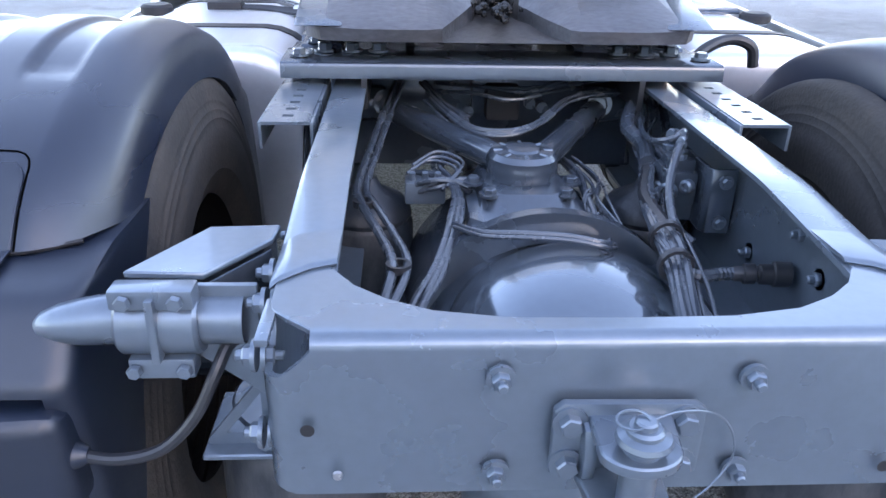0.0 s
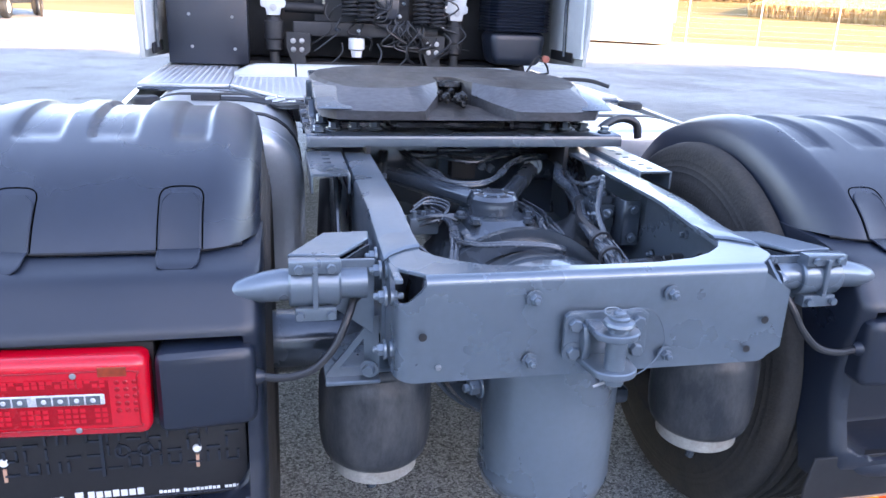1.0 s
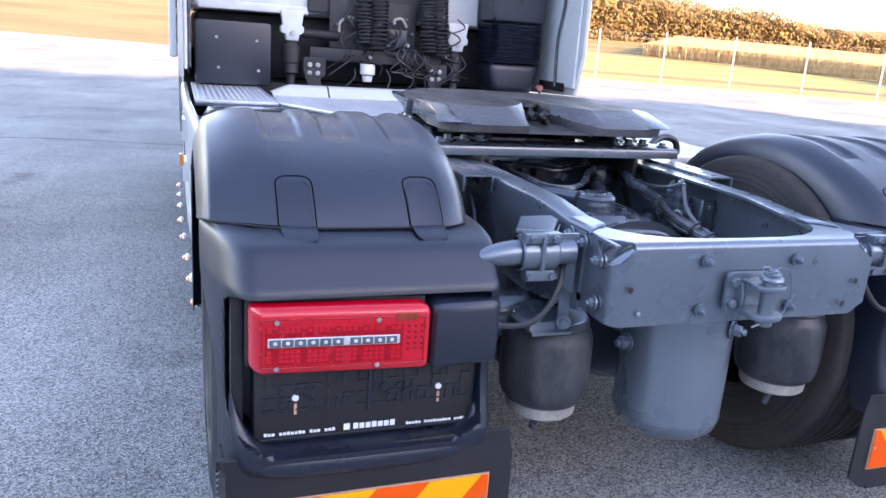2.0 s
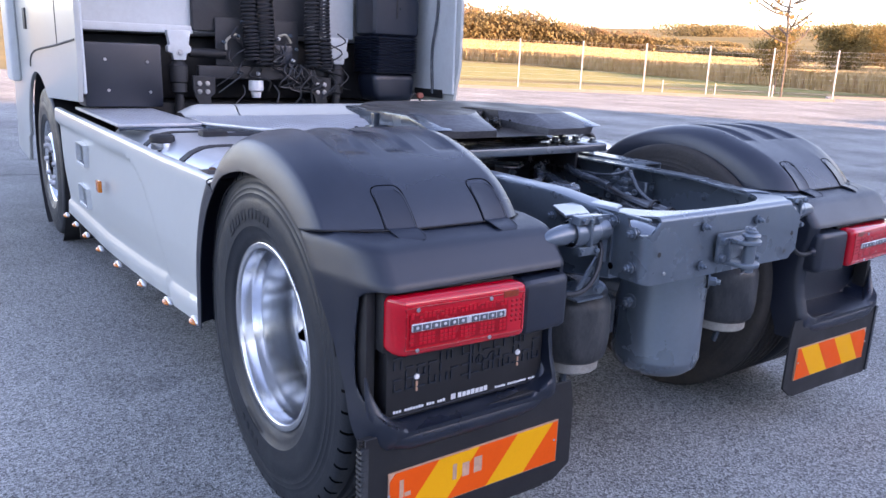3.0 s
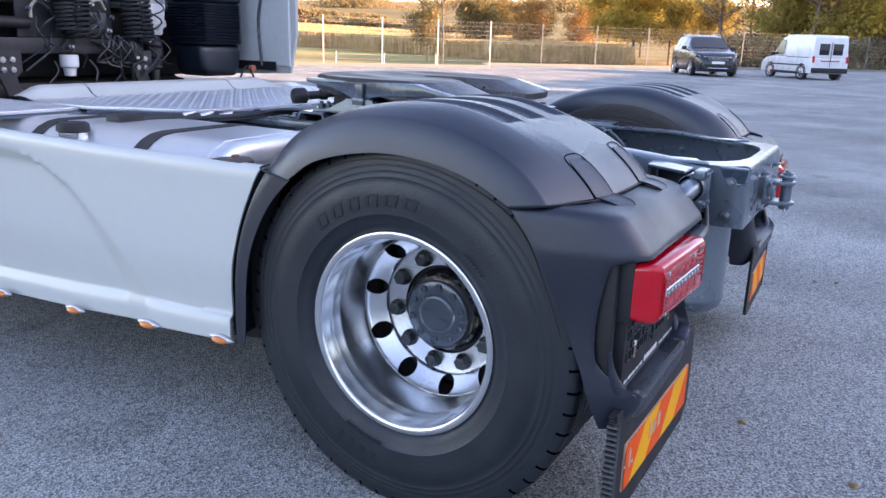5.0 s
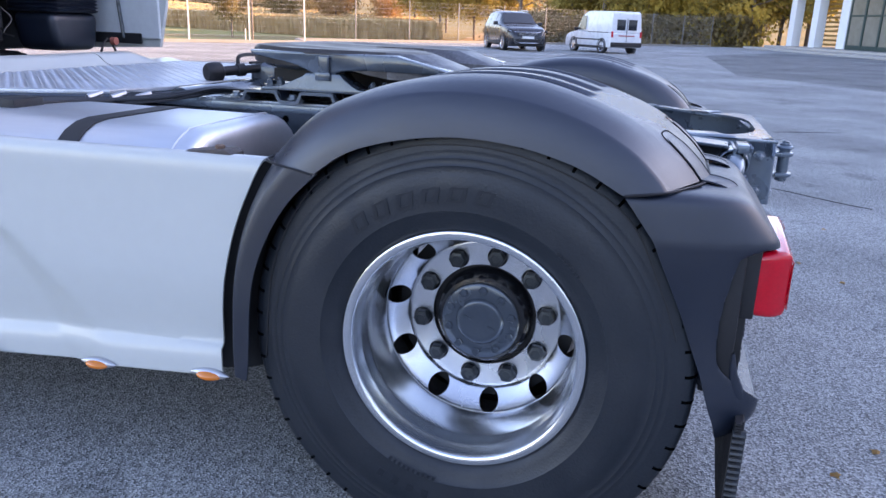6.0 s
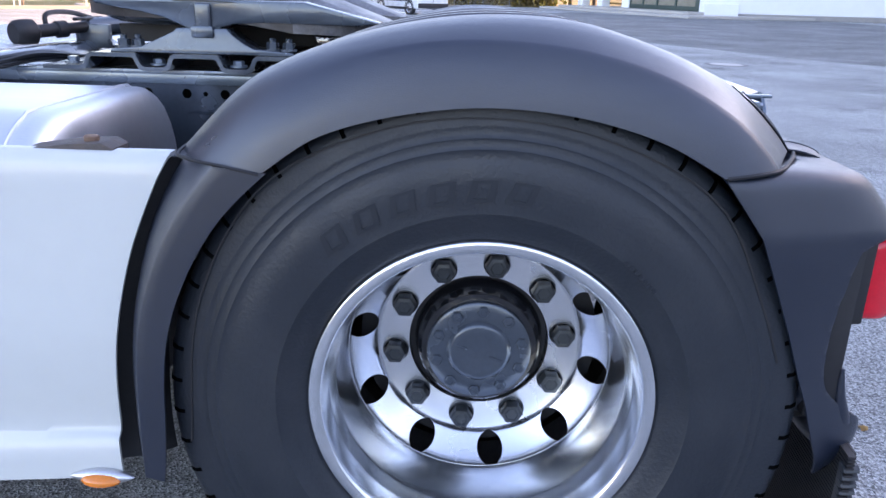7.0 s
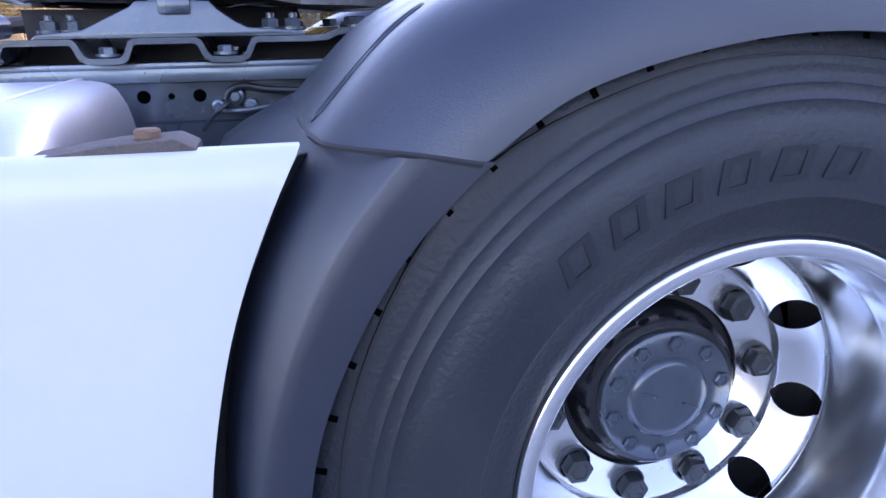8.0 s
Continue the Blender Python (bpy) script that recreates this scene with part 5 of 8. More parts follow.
for SIDE in (1, -1):
    left = SIDE > 0
    SHIFT = (0.0, 0.0) if left else (0.045, -0.022)
    top = part("mudguard", guard_top(), PLASTIC_TOP, truck, "black plastic mudguard with faded ribbed top", smooth=70)
    part("tail_piece", guard_rear(), PLASTIC, top, "black plastic tail piece with lamp recess", smooth=42)
    part("front_piece", guard_front(), PLASTIC, top, "black plastic front strip of the mudguard", smooth=50)
    part("seam", seam_gasket(), BLACK, top)
    part("side_seam", hose([(-1.236, 0.344, 0.920), (-1.232, 0.40, 0.930), (-1.214, 0.456, 0.936), (-1.17, 0.482, 0.938), (-1.0, 0.492, 0.939)], 0.003, 5, 6), BLACK, top)
    for x0, x1 in ((-1.066, -0.990), (-0.772, -0.696)):
        part("strap", strap(x0, x1), PLASTIC, top)
        part("strap_groove", strap_groove(x0, x1), SLOT, top)
    part("front_bead", front_bead(), PLASTIC_TOP, top)
    part("recess_lip", recess_lip(), PLASTIC, top, "rounded black lip round the recess")
    part("recess_panel", box(-1.178, -1.152, -0.592, -0.540, 0.520, 0.826, 0.006, 2), BLACK, top, "black panel beside the lamp")
    # dark amber strip along the recess's lower lip
    part("lower_reflector", hose([(-1.09, -0.6400, 0.443), (-1.03, -0.6425, 0.4375), (-0.80, -0.6425, 0.4375), (-0.71, -0.6400, 0.441)], 0.0125, 4, 10), DARK_AMBER, top, "dark amber strip along the lip")
    lamp(truck)
    if left:
        plate_holder(truck)
    flap(truck, left)
    # inner spray liner
    lin = lerp_line([(0.50, 0.45), (0.47, 0.70), (0.36, 0.90), (0.18, 0.995), (0.0, 1.02), (-0.18, 0.99), (-0.35, 0.90), (-0.44, 0.74), (-0.48, 0.64)], 40)
    part("spray_liner", grid_mesh([[(x, p.x * 0.99, p.y - 0.012) for x in (-1.20, -0.62)] for p in lin], 0.003), BLACK, top)
    # carrier tube, clamp and bracket
    br = part("guard_bracket", prism([(-0.380, -0.440), (-0.384, -0.485), (-0.448, -0.582), (-0.541, -0.577), (-0.470, -0.446)], "z", 0.947, 0.956, 0.002, 1), PAINT, truck, "grey bracket carrying the mudguard tube")
    part("bracket_rib", prism([(-0.385, 0.80), (-0.385, 0.95), (-0.54, 0.95), (-0.54, 0.92)], "y", -0.60, -0.592, 0.001, 1), PAINT, br)
    # skirts under the bracket plate, along its two long edges
    for (xa, ya), (xb, yb_), h0 in (((-0.384, -0.499), (-0.448, -0.600), 0.075), ((-0.400, -0.470), (-0.490, -0.590), 0.055)):
        q = bmesh.new()
        vs = [q.verts.new((x_, y_ + o, z_)) for o in (0.0, 0.006) for x_, y_, z_ in ((xa, ya, 0.946), (xb, yb_, 0.946), (xb, yb_, 0.925), (xa, ya, 0.946 - h0 * 1.6))]
        for f_ in ((0, 1, 2, 3), (7, 6, 5, 4), (0, 4, 5, 1), (1, 5, 6, 2), (2, 6, 7, 3), (3, 7, 4, 0)):
            q.faces.new([vs[i_] for i_ in f_])
        part("bracket_skirt", q, PAINT_DARK, br, smooth=0)
    part("bracket_rib", prism([(-0.385, 0.83), (-0.385, 0.95), (-0.47, 0.95)], "y", -0.455, -0.447, 0.001, 1), PAINT, br)
    cl = part("clamp", lathe([(0.038, 0), (0.041, 0.004), (0.041, 0.088), (0.038, 0.092), (0.030, 0.092)], (Vector((1, 0, 0)), Vector((0, 1, 0)), Vector((0, 0, 1))), (-0.540, -0.597, 0.906), 24), PAINT, br, "grey clamp on the carrier tube")
    part("clamp_lug", box(-0.540, -0.448, -0.634, -0.602, 0.936, 0.960, 0.004, 2), PAINT, br)
    part("clamp_lug", box(-0.530, -0.456, -0.632, -0.602, 0.846, 0.872, 0.004, 2), PAINT, br)
    part("clamp_rib", box(-0.499, -0.489, -0.643, -0.622, 0.872, 0.952, 0.003, 2), PAINT, br)
    for x in (-0.522, -0.466):
        part("clamp_bolt", hexbolt((x, -0.634, 0.948), (0, -1, 0), 0.009, 0.008, False), PAINT, br)
        part("clamp_bolt", hexbolt((x, -0.632, 0.859), (0, -1, 0), 0.009, 0.008, False), PAINT, br)
    tb = lathe([(0.0, 0.0), (0.010, 0.003), (0.018, 0.014), (0.024, 0.034), (0.028, 0.062), (0.030, 0.09), (0.030, 0.245)], (Vector((1, 0, 0)), Vector((0, 1, 0)), Vector((0, 0, 1))), (-0.645, -0.597, 0.906), 24)
    for v in tb.verts:
        if v.co.x < -0.56:
            v.co.z += (v.co.x + 0.56) * 0.12
    part("carrier_tube", tb, PAINT, br)
    # triangular gusset with an opening, over the air spring
    if left:
        gs = part("gusset", prism([(-0.472, 0.694), (-0.370, 0.700), (-0.370, 0.720), (-0.448, 0.716), (-0.400, 0.778), (-0.400, 0.719), (-0.370, 0.719), (-0.370, 0.822), (-0.382, 0.822), (-0.472, 0.706)], "y", -0.566, -0.559, 0.0, 1), PAINT, truck, "grey triangular gusset over the air spring")
        part("gusset_base", box(-0.476, -0.370, -0.590, -0.450, 0.690, 0.6985, 0.002, 1), PAINT, gs)
        part("gusset_bolt", hexbolt((-0.392, -0.585, 0.722), (-0.3, -0.95, 0), 0.012, 0.012, True), PAINT, gs)
    SHIFT = (0.0, 0.0) if left else (0.02, 0.0)
    # air springs
    sx, sy = (-0.364 if left else -0.392), -0.460
    bel = lathe([(0, 0.698), (0.085, 0.698), (0.098, 0.696), (0.104, 0.690), (0.106, 0.682), (0.103, 0.676), (0.106, 0.670), (0.112, 0.662), (0.118, 0.644), (0.120, 0.60), (0.1205, 0.54), (0.117, 0.500), (0.110, 0.478), (0.098, 0.466), (0.09, 0.464)], "z", (sx, sy, 0.0), 40)
    bel = part("air_spring", bel, BELLOW, truck, "dusty black rubber air spring with a bare lower disc")
    part("top_plate", lathe([(0, 0.7025), (0.094, 0.7025), (0.098, 0.699), (0.094, 0.695)], "z", (sx, sy, 0), 32), PAINT, bel)
    part("piston_disc", lathe([(0.094, 0.468), (0.092, 0.436), (0.086, 0.430), (0, 0.430)], "z", (sx, sy, 0), 36), PISTON, bel, "dusty bare metal disc")
    part("piston_stud", rod((sx - 0.01, sy, 0.432), (sx - 0.005, sy + 0.015, 0.360), 0.012, None, 12), PAINT_DARK, bel)
SIDE, SHIFT = 1, (0.0, 0.0)

# air reservoir hanging under the tail
res = lathe([(0, 0.352), (0.06, 0.354), (0.115, 0.366), (0.140, 0.388), (0.147, 0.412), (0.148, 0.42), (0.1465, 0.424), (0.1465, 0.70), (0.140, 0.73), (0.11, 0.75), (0, 0.757)], "z", (0.014, -0.494, 0.0), 56)
res = part("air_reservoir", res, PAINT, truck, "grey painted air reservoir hanging upright")
for p, d in (((0.085, -0.625, 0.690), (0.55, -0.83, 0)), ((-0.147, -0.50, 0.62), (-1, -0.2, 0)), ((0.145, -0.48, 0.58), (1, 0, 0))):
    part("port_plug", hexbolt(p, d, 0.017, 0.022, True, 0.012), PAINT, res)
part("drain_plug", hexbolt((0.0, -0.50, 0.353), (0, 0, -1), 0.014, 0.012, True), BARE, res)

# ---- side skirt, tank, deck and cab ----
SKIRT_EDGE = [(p.x, p.y) for p in smooth_line([(0.34, 0.608, 0), (0.42, 0.614, 0), (0.52, 0.611, 0), (0.62, 0.602, 0), (0.72, 0.583, 0), (0.80, 0.559, 0), (0.88, 0.525, 0), (0.937, 0.496, 0)], 6)]


def skirt_rear_y(z):
    return poly_at(SKIRT_EDGE, z)


BOTTOM = [(0.60, 0.362), (0.98, 0.342), (1.35, 0.318), (1.80, 0.300), (2.2, 0.292), (3.4, 0.285)]


def skirt_x(y, z):
    """How far out the skirt stands: it draws in towards its tail and its top."""
    return -poly_at([(0.5, 1.212), (1.2, 1.236), (2.2, 1.262), (3.4, 1.268)], y) + 0.028 * step(0.5, 0.95, z) * poly_at([(0.5, 1.0), (2.5, 0.5)], y)


def skirt():
    rows = []
    for k in range(169):
        f = k / 168
        row = []
        ym = 0.56 + (3.46 - 0.56) * f
        zb = poly_at(BOTTOM, ym)
        zt = poly_at([(0.5, 0.934), (1.2, 0.934), (2.2, 0.950), (3.4, 0.955)], ym)
        gz = zb + 0.095
        for z, dx in ((zb, 0.012), (zb + 0.008, 0.0), (zb + 0.04, 0.002), (gz - 0.014, 0.004), (gz - 0.002, 0.016), (gz + 0.012, 0.018), (gz + 0.05, 0.015)) + tuple((gz + 0.08 + (zt - 0.04 - gz - 0.08) * q / 24, 0.012 - 0.006 * min(q / 6, 1)) for q in range(25)) + ((zt - 0.02, 0.008), (zt - 0.006, 0.011), (zt, 0.020), (zt, 0.042)):
            z = min(z, zt)
            y0 = skirt_rear_y(z)
            y = y0 + (3.30 + 0.19 * step(0.4, 0.9, z) - y0) * f
            # the shallow pressed step that sweeps down from the front
            outer = poly_at([(0.30, 0.92), (0.51, 1.03), (0.60, 1.12), (0.68, 1.22), (0.775, 1.36), (0.84, 1.52), (0.87, 1.62)], z)
            inner = poly_at([(0.30, 1.20), (0.52, 1.27), (0.65, 1.34), (0.764, 1.42), (0.827, 1.53), (0.87, 1.70)], z)
            dx += 0.028 * min(max((y - outer) / (0.55 * (inner - outer)), 0), 1) * min(max((0.872 - z) / 0.03, 0), 1)
            row.append((skirt_x(y, z) + dx, y, z))
        rows.append(row)
    return grid_mesh(rows, 0.006)


STEPS = ((0.690, 0.805), (0.450, 0.560))
MARKERS = (0.645, 0.975, 1.355, 1.785, 2.165, 2.53, 2.85, 3.16)
for SIDE in (1, -1):
    b = skirt()
    for z0, z1 in STEPS:                       # openings of the two steps
        for co, no in (((0, 2.56, 0), (0, 1, 0)), ((0, 2.79, 0), (0, 1, 0)), ((0, 0, z0), (0, 0, 1)), ((0, 0, z1), (0, 0, 1))):
            bmesh.ops.bisect_plane(b, geom=b.verts[:] + b.edges[:] + b.faces[:], plane_co=co, plane_no=no)
        gone = [f_ for f_ in b.faces if 2.56 < f_.calc_center_median().y < 2.79 and z0 < f_.calc_center_median().z < z1]
        bmesh.ops.delete(b, geom=gone, context="FACES")
    sk = part("side_skirt", b, WHITE, truck, "white glossy side skirt with lower lip", smooth=45)
    for yy in MARKERS:
        zb = poly_at(BOTTOM, yy) + 0.012
        xm = skirt_x(yy, zb) - 0.004
        b = bmesh.new()
        bmesh.ops.create_uvsphere(b, u_segments=20, v_segments=12, radius=1)
        bmesh.ops.scale(b, vec=(0.012, 0.056, 0.015), verts=b.verts)
        for v in b.verts:                      # pointed ends
            v.co.z *= 1 - 0.45 * (abs(v.co.y) / 0.056) ** 2
        bmesh.ops.translate(b, vec=(xm, yy, zb + 0.004), verts=b.verts)
        ml = part("marker_lamp", b, BARE, sk, "chrome rimmed amber marker lamp")
        b = bmesh.new()
        bmesh.ops.create_uvsphere(b, u_segments=16, v_segments=10, radius=1)
        bmesh.ops.scale(b, vec=(0.020, 0.036, 0.0125), verts=b.verts)
        bmesh.ops.translate(b, vec=(xm - 0.004, yy, zb + 0.001), verts=b.verts)
        part("amber_lens", b, AMBER, ml)
    am = part("side_marker", box(-1.268, -1.248, 2.09, 2.155, 0.622, 0.682, 0.004, 2), AMBER, sk, "amber side marker")
    for z0, z1 in STEPS:
        b = box(-1.250, -1.10, 2.556, 2.794, z0 - 0.004, z1 + 0.004, 0)
        bmesh.ops.delete(b, geom=[f_ for f_ in b.faces if f_.normal.x < -0.5], context="FACES")
        bmesh.ops.reverse_faces(b, faces=b.faces)
        st = part("step_recess", b, WHITE_IN, sk, "open step recess in the skirt", smooth=0)
        part("step_tread", box(-1.250, -1.12, 2.57, 2.78, z0 - 0.002, z0 + 0.012, 0.003, 1), TREAD, st)
    lt = part("skirt_latch", prism([(0.735, 0.922), (0.735, 0.931), (0.66, 0.942), (0.605, 0.945), (0.588, 0.936), (0.588, 0.922)], "x", -1.168, -1.105, 0.003, 2), RUST, sk, "dark rusty hinge cover on the skirt's edge")
    part("latch_pin", rod((-1.14, 0.632, 0.942), (-1.14, 0.632, 0.952), 0.012, None, 12, 0.002), RUST_PIN, lt)
    # added black sheet that stands in for the shade in the gap
    rows = [[(-1.150, skirt_rear_y(z) + 0.05, z), (-1.128, skirt_rear_y(z) - 0.02, z), (-1.10, skirt_rear_y(z) - 0.05, z)] for z in [0.36 + 0.56 * q / 24 for q in range(25)]]
    part("gap_seal", grid_mesh(rows, 0.004), BLACK, sk, "black sheet added behind the skirt's edge for the gap's shade")
    # fuel tank
    x0, x1, z0, z1, r = -1.160, -0.47, 0.38, 0.966, 0.18
    ring = []
    for cx, cz, a0 in ((x1 - r, z1 - r, 0), (x0 + r, z1 - r, 90), (x0 + r, z0 + r, 180), (x1 - r, z0 + r, 270)):
        for g in range(0, 91, 15):
            ring.append((cx + r * math.cos(radians(a0 + g)), cz + r * math.sin(radians(a0 + g))))
    b = bmesh.new()
    loops = []
    ends = [(0.750, 0.30), (0.744, 0.55), (0.741, 0.74), (0.7415, 0.86), (0.745, 0.925), (0.752, 0.965), (0.763, 0.99), (0.780, 1.0)]
    for y, k in ends + [(1.0, 1.0), (2.0, 1.0), (2.35, 1.0), (2.38, 0.93)]:
        in_ = 0.2825 * (1 - k)                 # the end cap is drawn in evenly from all sides
        loops.append([b.verts.new((-0.815 + (x + 0.815) * (1 - in_ / 0.345), y, 0.673 + (z - 0.673) * (1 - in_ / 0.2825))) for x, z in ring])
    for p, q in zip(loops, loops[1:]):
        for k in range(len(ring)):
            b.faces.new((p[k], p[(k + 1) % len(ring)], q[(k + 1) % len(ring)], q[k]))
    b.faces.new(loops[0])
    b.faces.new(loops[-1])
    tk = part("fuel_tank", b, ALU_TANK, truck, "brushed aluminium fuel tank with black straps", smooth=45)
    part("weld_seam", hose([(-0.815 + (x + 0.815) * 1.002, 0.800, 0.673 + (z - 0.673) * 1.002) for x, z in ring + ring[:1]], 0.003, 2, 6), ALU_TANK, tk)
    for yy in (1.115, 1.70):
        rows = [[(-0.8475 + (x + 0.8475) * 1.012, yy + dy, 0.673 + (z - 0.673) * 1.012) for x, z in ring + ring[:1]] for dy in (-0.032, -0.026, 0.026, 0.032)]
        part("tank_strap", grid_mesh(rows, 0.006), BLACK, tk, "black rubber lined strap")
    part("filler_neck", lathe([(0.05, 0.0), (0.05, 0.03), (0.045, 0.035)], "z", (-1.09, 1.49, 0.915), 24), ALU, tk)
    part("filler_cap", lathe([(0.0, 0.066), (0.045, 0.066), (0.056, 0.058), (0.058, 0.036), (0.05, 0.030), (0.0, 0.030)], "z", (-1.09, 1.49, 0.915), 12), BLACK, tk, "black filler cap")
SIDE = 1

# deck plates behind the cab
def inside(poly, x, y, margin):
    """Whether (x, y) lies in the counter-clockwise outline, that far from its edges."""
    for (x0, y0), (x1, y1) in zip(poly, poly[1:] + poly[:1]):
        if ((x1 - x0) * (y - y0) - (y1 - y0) * (x - x0)) / math.hypot(x1 - x0, y1 - y0) < margin:
            return False
    return True


def studs(poly, z):
    b = bmesh.new()
    xs, ys = [p[0] for p in poly], [p[1] for p in poly]
    verts, faces = [], []
    for i in range(int((max(xs) - min(xs)) / 0.030)):
        for j in range(int((max(ys) - min(ys)) / 0.030)):
            cx, cy = min(xs) + 0.02 + i * 0.030, min(ys) + 0.02 + j * 0.030
            if not inside(poly, cx, cy, 0.02):
                continue
            d = 0.7071 if (i + j) % 2 else -0.7071
            k = len(verts)
            for u_, v_, h in ((-0.0135, 0, 0), (0, -0.005, 0), (0.0135, 0, 0), (0, 0.005, 0), (0, 0, 0.0034)):
                verts.append((cx + u_ * 0.7071 - v_ * d, cy + u_ * d + v_ * 0.7071, z + h - 0.0003))
            faces += [(k, k + 1, k + 4), (k + 1, k + 2, k + 4), (k + 2, k + 3, k + 4), (k + 3, k, k + 4)]
    me = bpy.data.meshes.new("studs")
    me.from_pydata(verts, [], faces)
    b.from_mesh(me)
    bpy.data.meshes.remove(me)
    return b


for poly, z in (([(-1.19, 1.90), (-0.775, 1.90), (-0.775, 3.06), (-1.19, 3.06)], 0.990), ([(-0.770, 1.86), (-0.54, 1.43), (-0.30, 1.36), (0.47, 1.33), (0.47, 2.24), (-0.770, 2.24)], 0.996), ([(0.475, 1.55), (1.05, 1.55), (1.05, 2.24), (0.475, 2.24)], 0.996)):
    dk = part("deck_plate", prism(poly, "z", z - 0.016, z, 0.004, 2), TREAD, truck, "bright aluminium tread plate deck")
    tagged(part("stud_pattern", studs(poly, z), TREAD, dk, smooth=0), kind="stuff")
    (xa, ya), (xb, yb_) = poly[0], poly[1]
    part("deck_edge", hose([(xa, ya - 0.004, z - 0.024), ((xa + xb) / 2, (ya + yb_) / 2 - 0.004, z - 0.024), (xb, yb_ - 0.004, z - 0.024)], 0.008, 2, 6), PAINT_DARK, dk)
for xs in ((-0.77, -0.73, -0.70, -0.66, -0.46), (-0.45, -0.2, 0.0, 0.2, 0.45), (0.46, 0.72, 0.80, 0.86, 1.05)):
    rows = []
    for x in xs:
        k = poly_at([(-0.77, 0.25), (-0.68, 1.0), (0.74, 1.0), (0.86, 0.25)], x)
        rows.append([(x, 2.225 + dy, 0.998 + dz * k) for dy, dz in ((0.0, 0.0), (0.03, 0.012), (0.06, 0.04), (0.085, 0.052), (0.13, 0.055), (0.15, 0.04))])
    part("deck_upstand", grid_mesh(rows, 0.005), WHITE, truck, "white upstand behind the tread deck")

# cab
cab = part("cab", box(-1.20, 1.20, 3.22, 5.35, 1.44, 3.75, 0.06, 3), WHITE, truck, "white driver's cab", mirror=False)
part("rear_panel", box(-1.16, 0.74, 3.10, 3.219, 1.46, 3.6, 0.02, 2), WHITE_IN, cab, "white rear wall of the cab")
part("panel_lip", box(-1.14, -0.45, 3.07, 3.099, 1.45, 1.50, 0.008, 2), WHITE_IN, cab)
# flat box whose dark colour stands in for the recess's shade
part("recess_liner", box(-0.46, 0.475, 3.06, 3.098, 1.47, 1.75, 0.01, 1), BLACK_DUST, cab, "dark box that stands in for the shaded recess behind the hoses")
part("underside_low", box(-0.88, 0.88, 3.10, 5.2, 0.62, 1.018, 0.05, 2), BLACK, cab)
part("underside", box(-1.15, 1.15, 3.25, 5.2, 1.02, 1.438, 0.05, 2), BLACK, cab, "black underside behind the cab")
for SIDE in (1, -1):
    # side fairing with the front wheel arch
    pts = [(2.50, 1.056), (2.44, 1.30), (2.43, 3.4), (5.35, 3.4), (5.45, 1.3), (5.60, 0.45), (4.93, 0.42), (4.84, 0.62)]
    for k in range(11):
        t = radians(8 + k * 12.4)
        pts.append((FRONT_Y + 0.68 * math.cos(t), 0.56 + 0.60 * math.sin(t)))
    pts += [(3.54, 1.012)]
    b = prism(pts, "x", -1.262, -1.235, 0.006, 2)
    fr_ = part("side_fairing", b, WHITE, truck, "white side fairing of the cab over the front wheel")
    part("fairing_groove", hose([(-1.262, 4.33, 1.19), (-1.263, 4.24, 1.265), (-1.263, 3.95, 1.31), (-1.263, 3.2, 1.345), (-1.262, 2.47, 1.385)], 0.007, 5, 6), BLACK, fr_)
    part("fairing_groove", hose([(-1.262, 3.05, 1.36), (-1.262, 3.06, 1.8), (-1.262, 3.10, 2.4)], 0.004, 4, 6), BLACK, fr_)
    part("fairing_handle", box(-1.272, -1.258, 4.36, 4.48, 1.45, 1.60, 0.006, 2), BLACK, fr_, "black grip recess")
    part("fairing_inner", box(-1.233, -1.215, 2.48, 3.05, 1.10, 3.3, 0.006, 1), WHITE_IN, fr_, "inner face of the fairing")
    part("fairing_pad", box(-1.214, -1.206, 2.60, 2.98, 1.07, 1.13, 0.004, 1), BLACK, fr_, "grey rubber pad at the foot of the fairing")
    part("fairing_pipe", hose([(-1.20, 2.72, 1.10), (-1.20, 2.74, 1.4), (-1.20, 2.68, 1.7), (-1.20, 2.7, 2.1)], 0.010, 5, 8), CABLE, fr_)
    part("wheel_house", lathe([(0.64, 0.0), (0.64, 0.5)], (Vector((1, 0, 0)), Vector((0, 1, 0)), Vector((0, 0, 1))), (-1.23, FRONT_Y, 0.54), 40), BLACK, fr_)
    part("front_flap", box(-1.22, -0.90, 3.05, 3.07, 0.16, 0.80, 0.004, 1), BLACK, truck, "black front mud flap")
    part("corner_vane", box(-1.33, -1.26, 4.95, 5.30, 1.05, 2.4, 0.03, 3), WHITE_IN, truck, "grey corner vane of the cab")
SIDE = 1

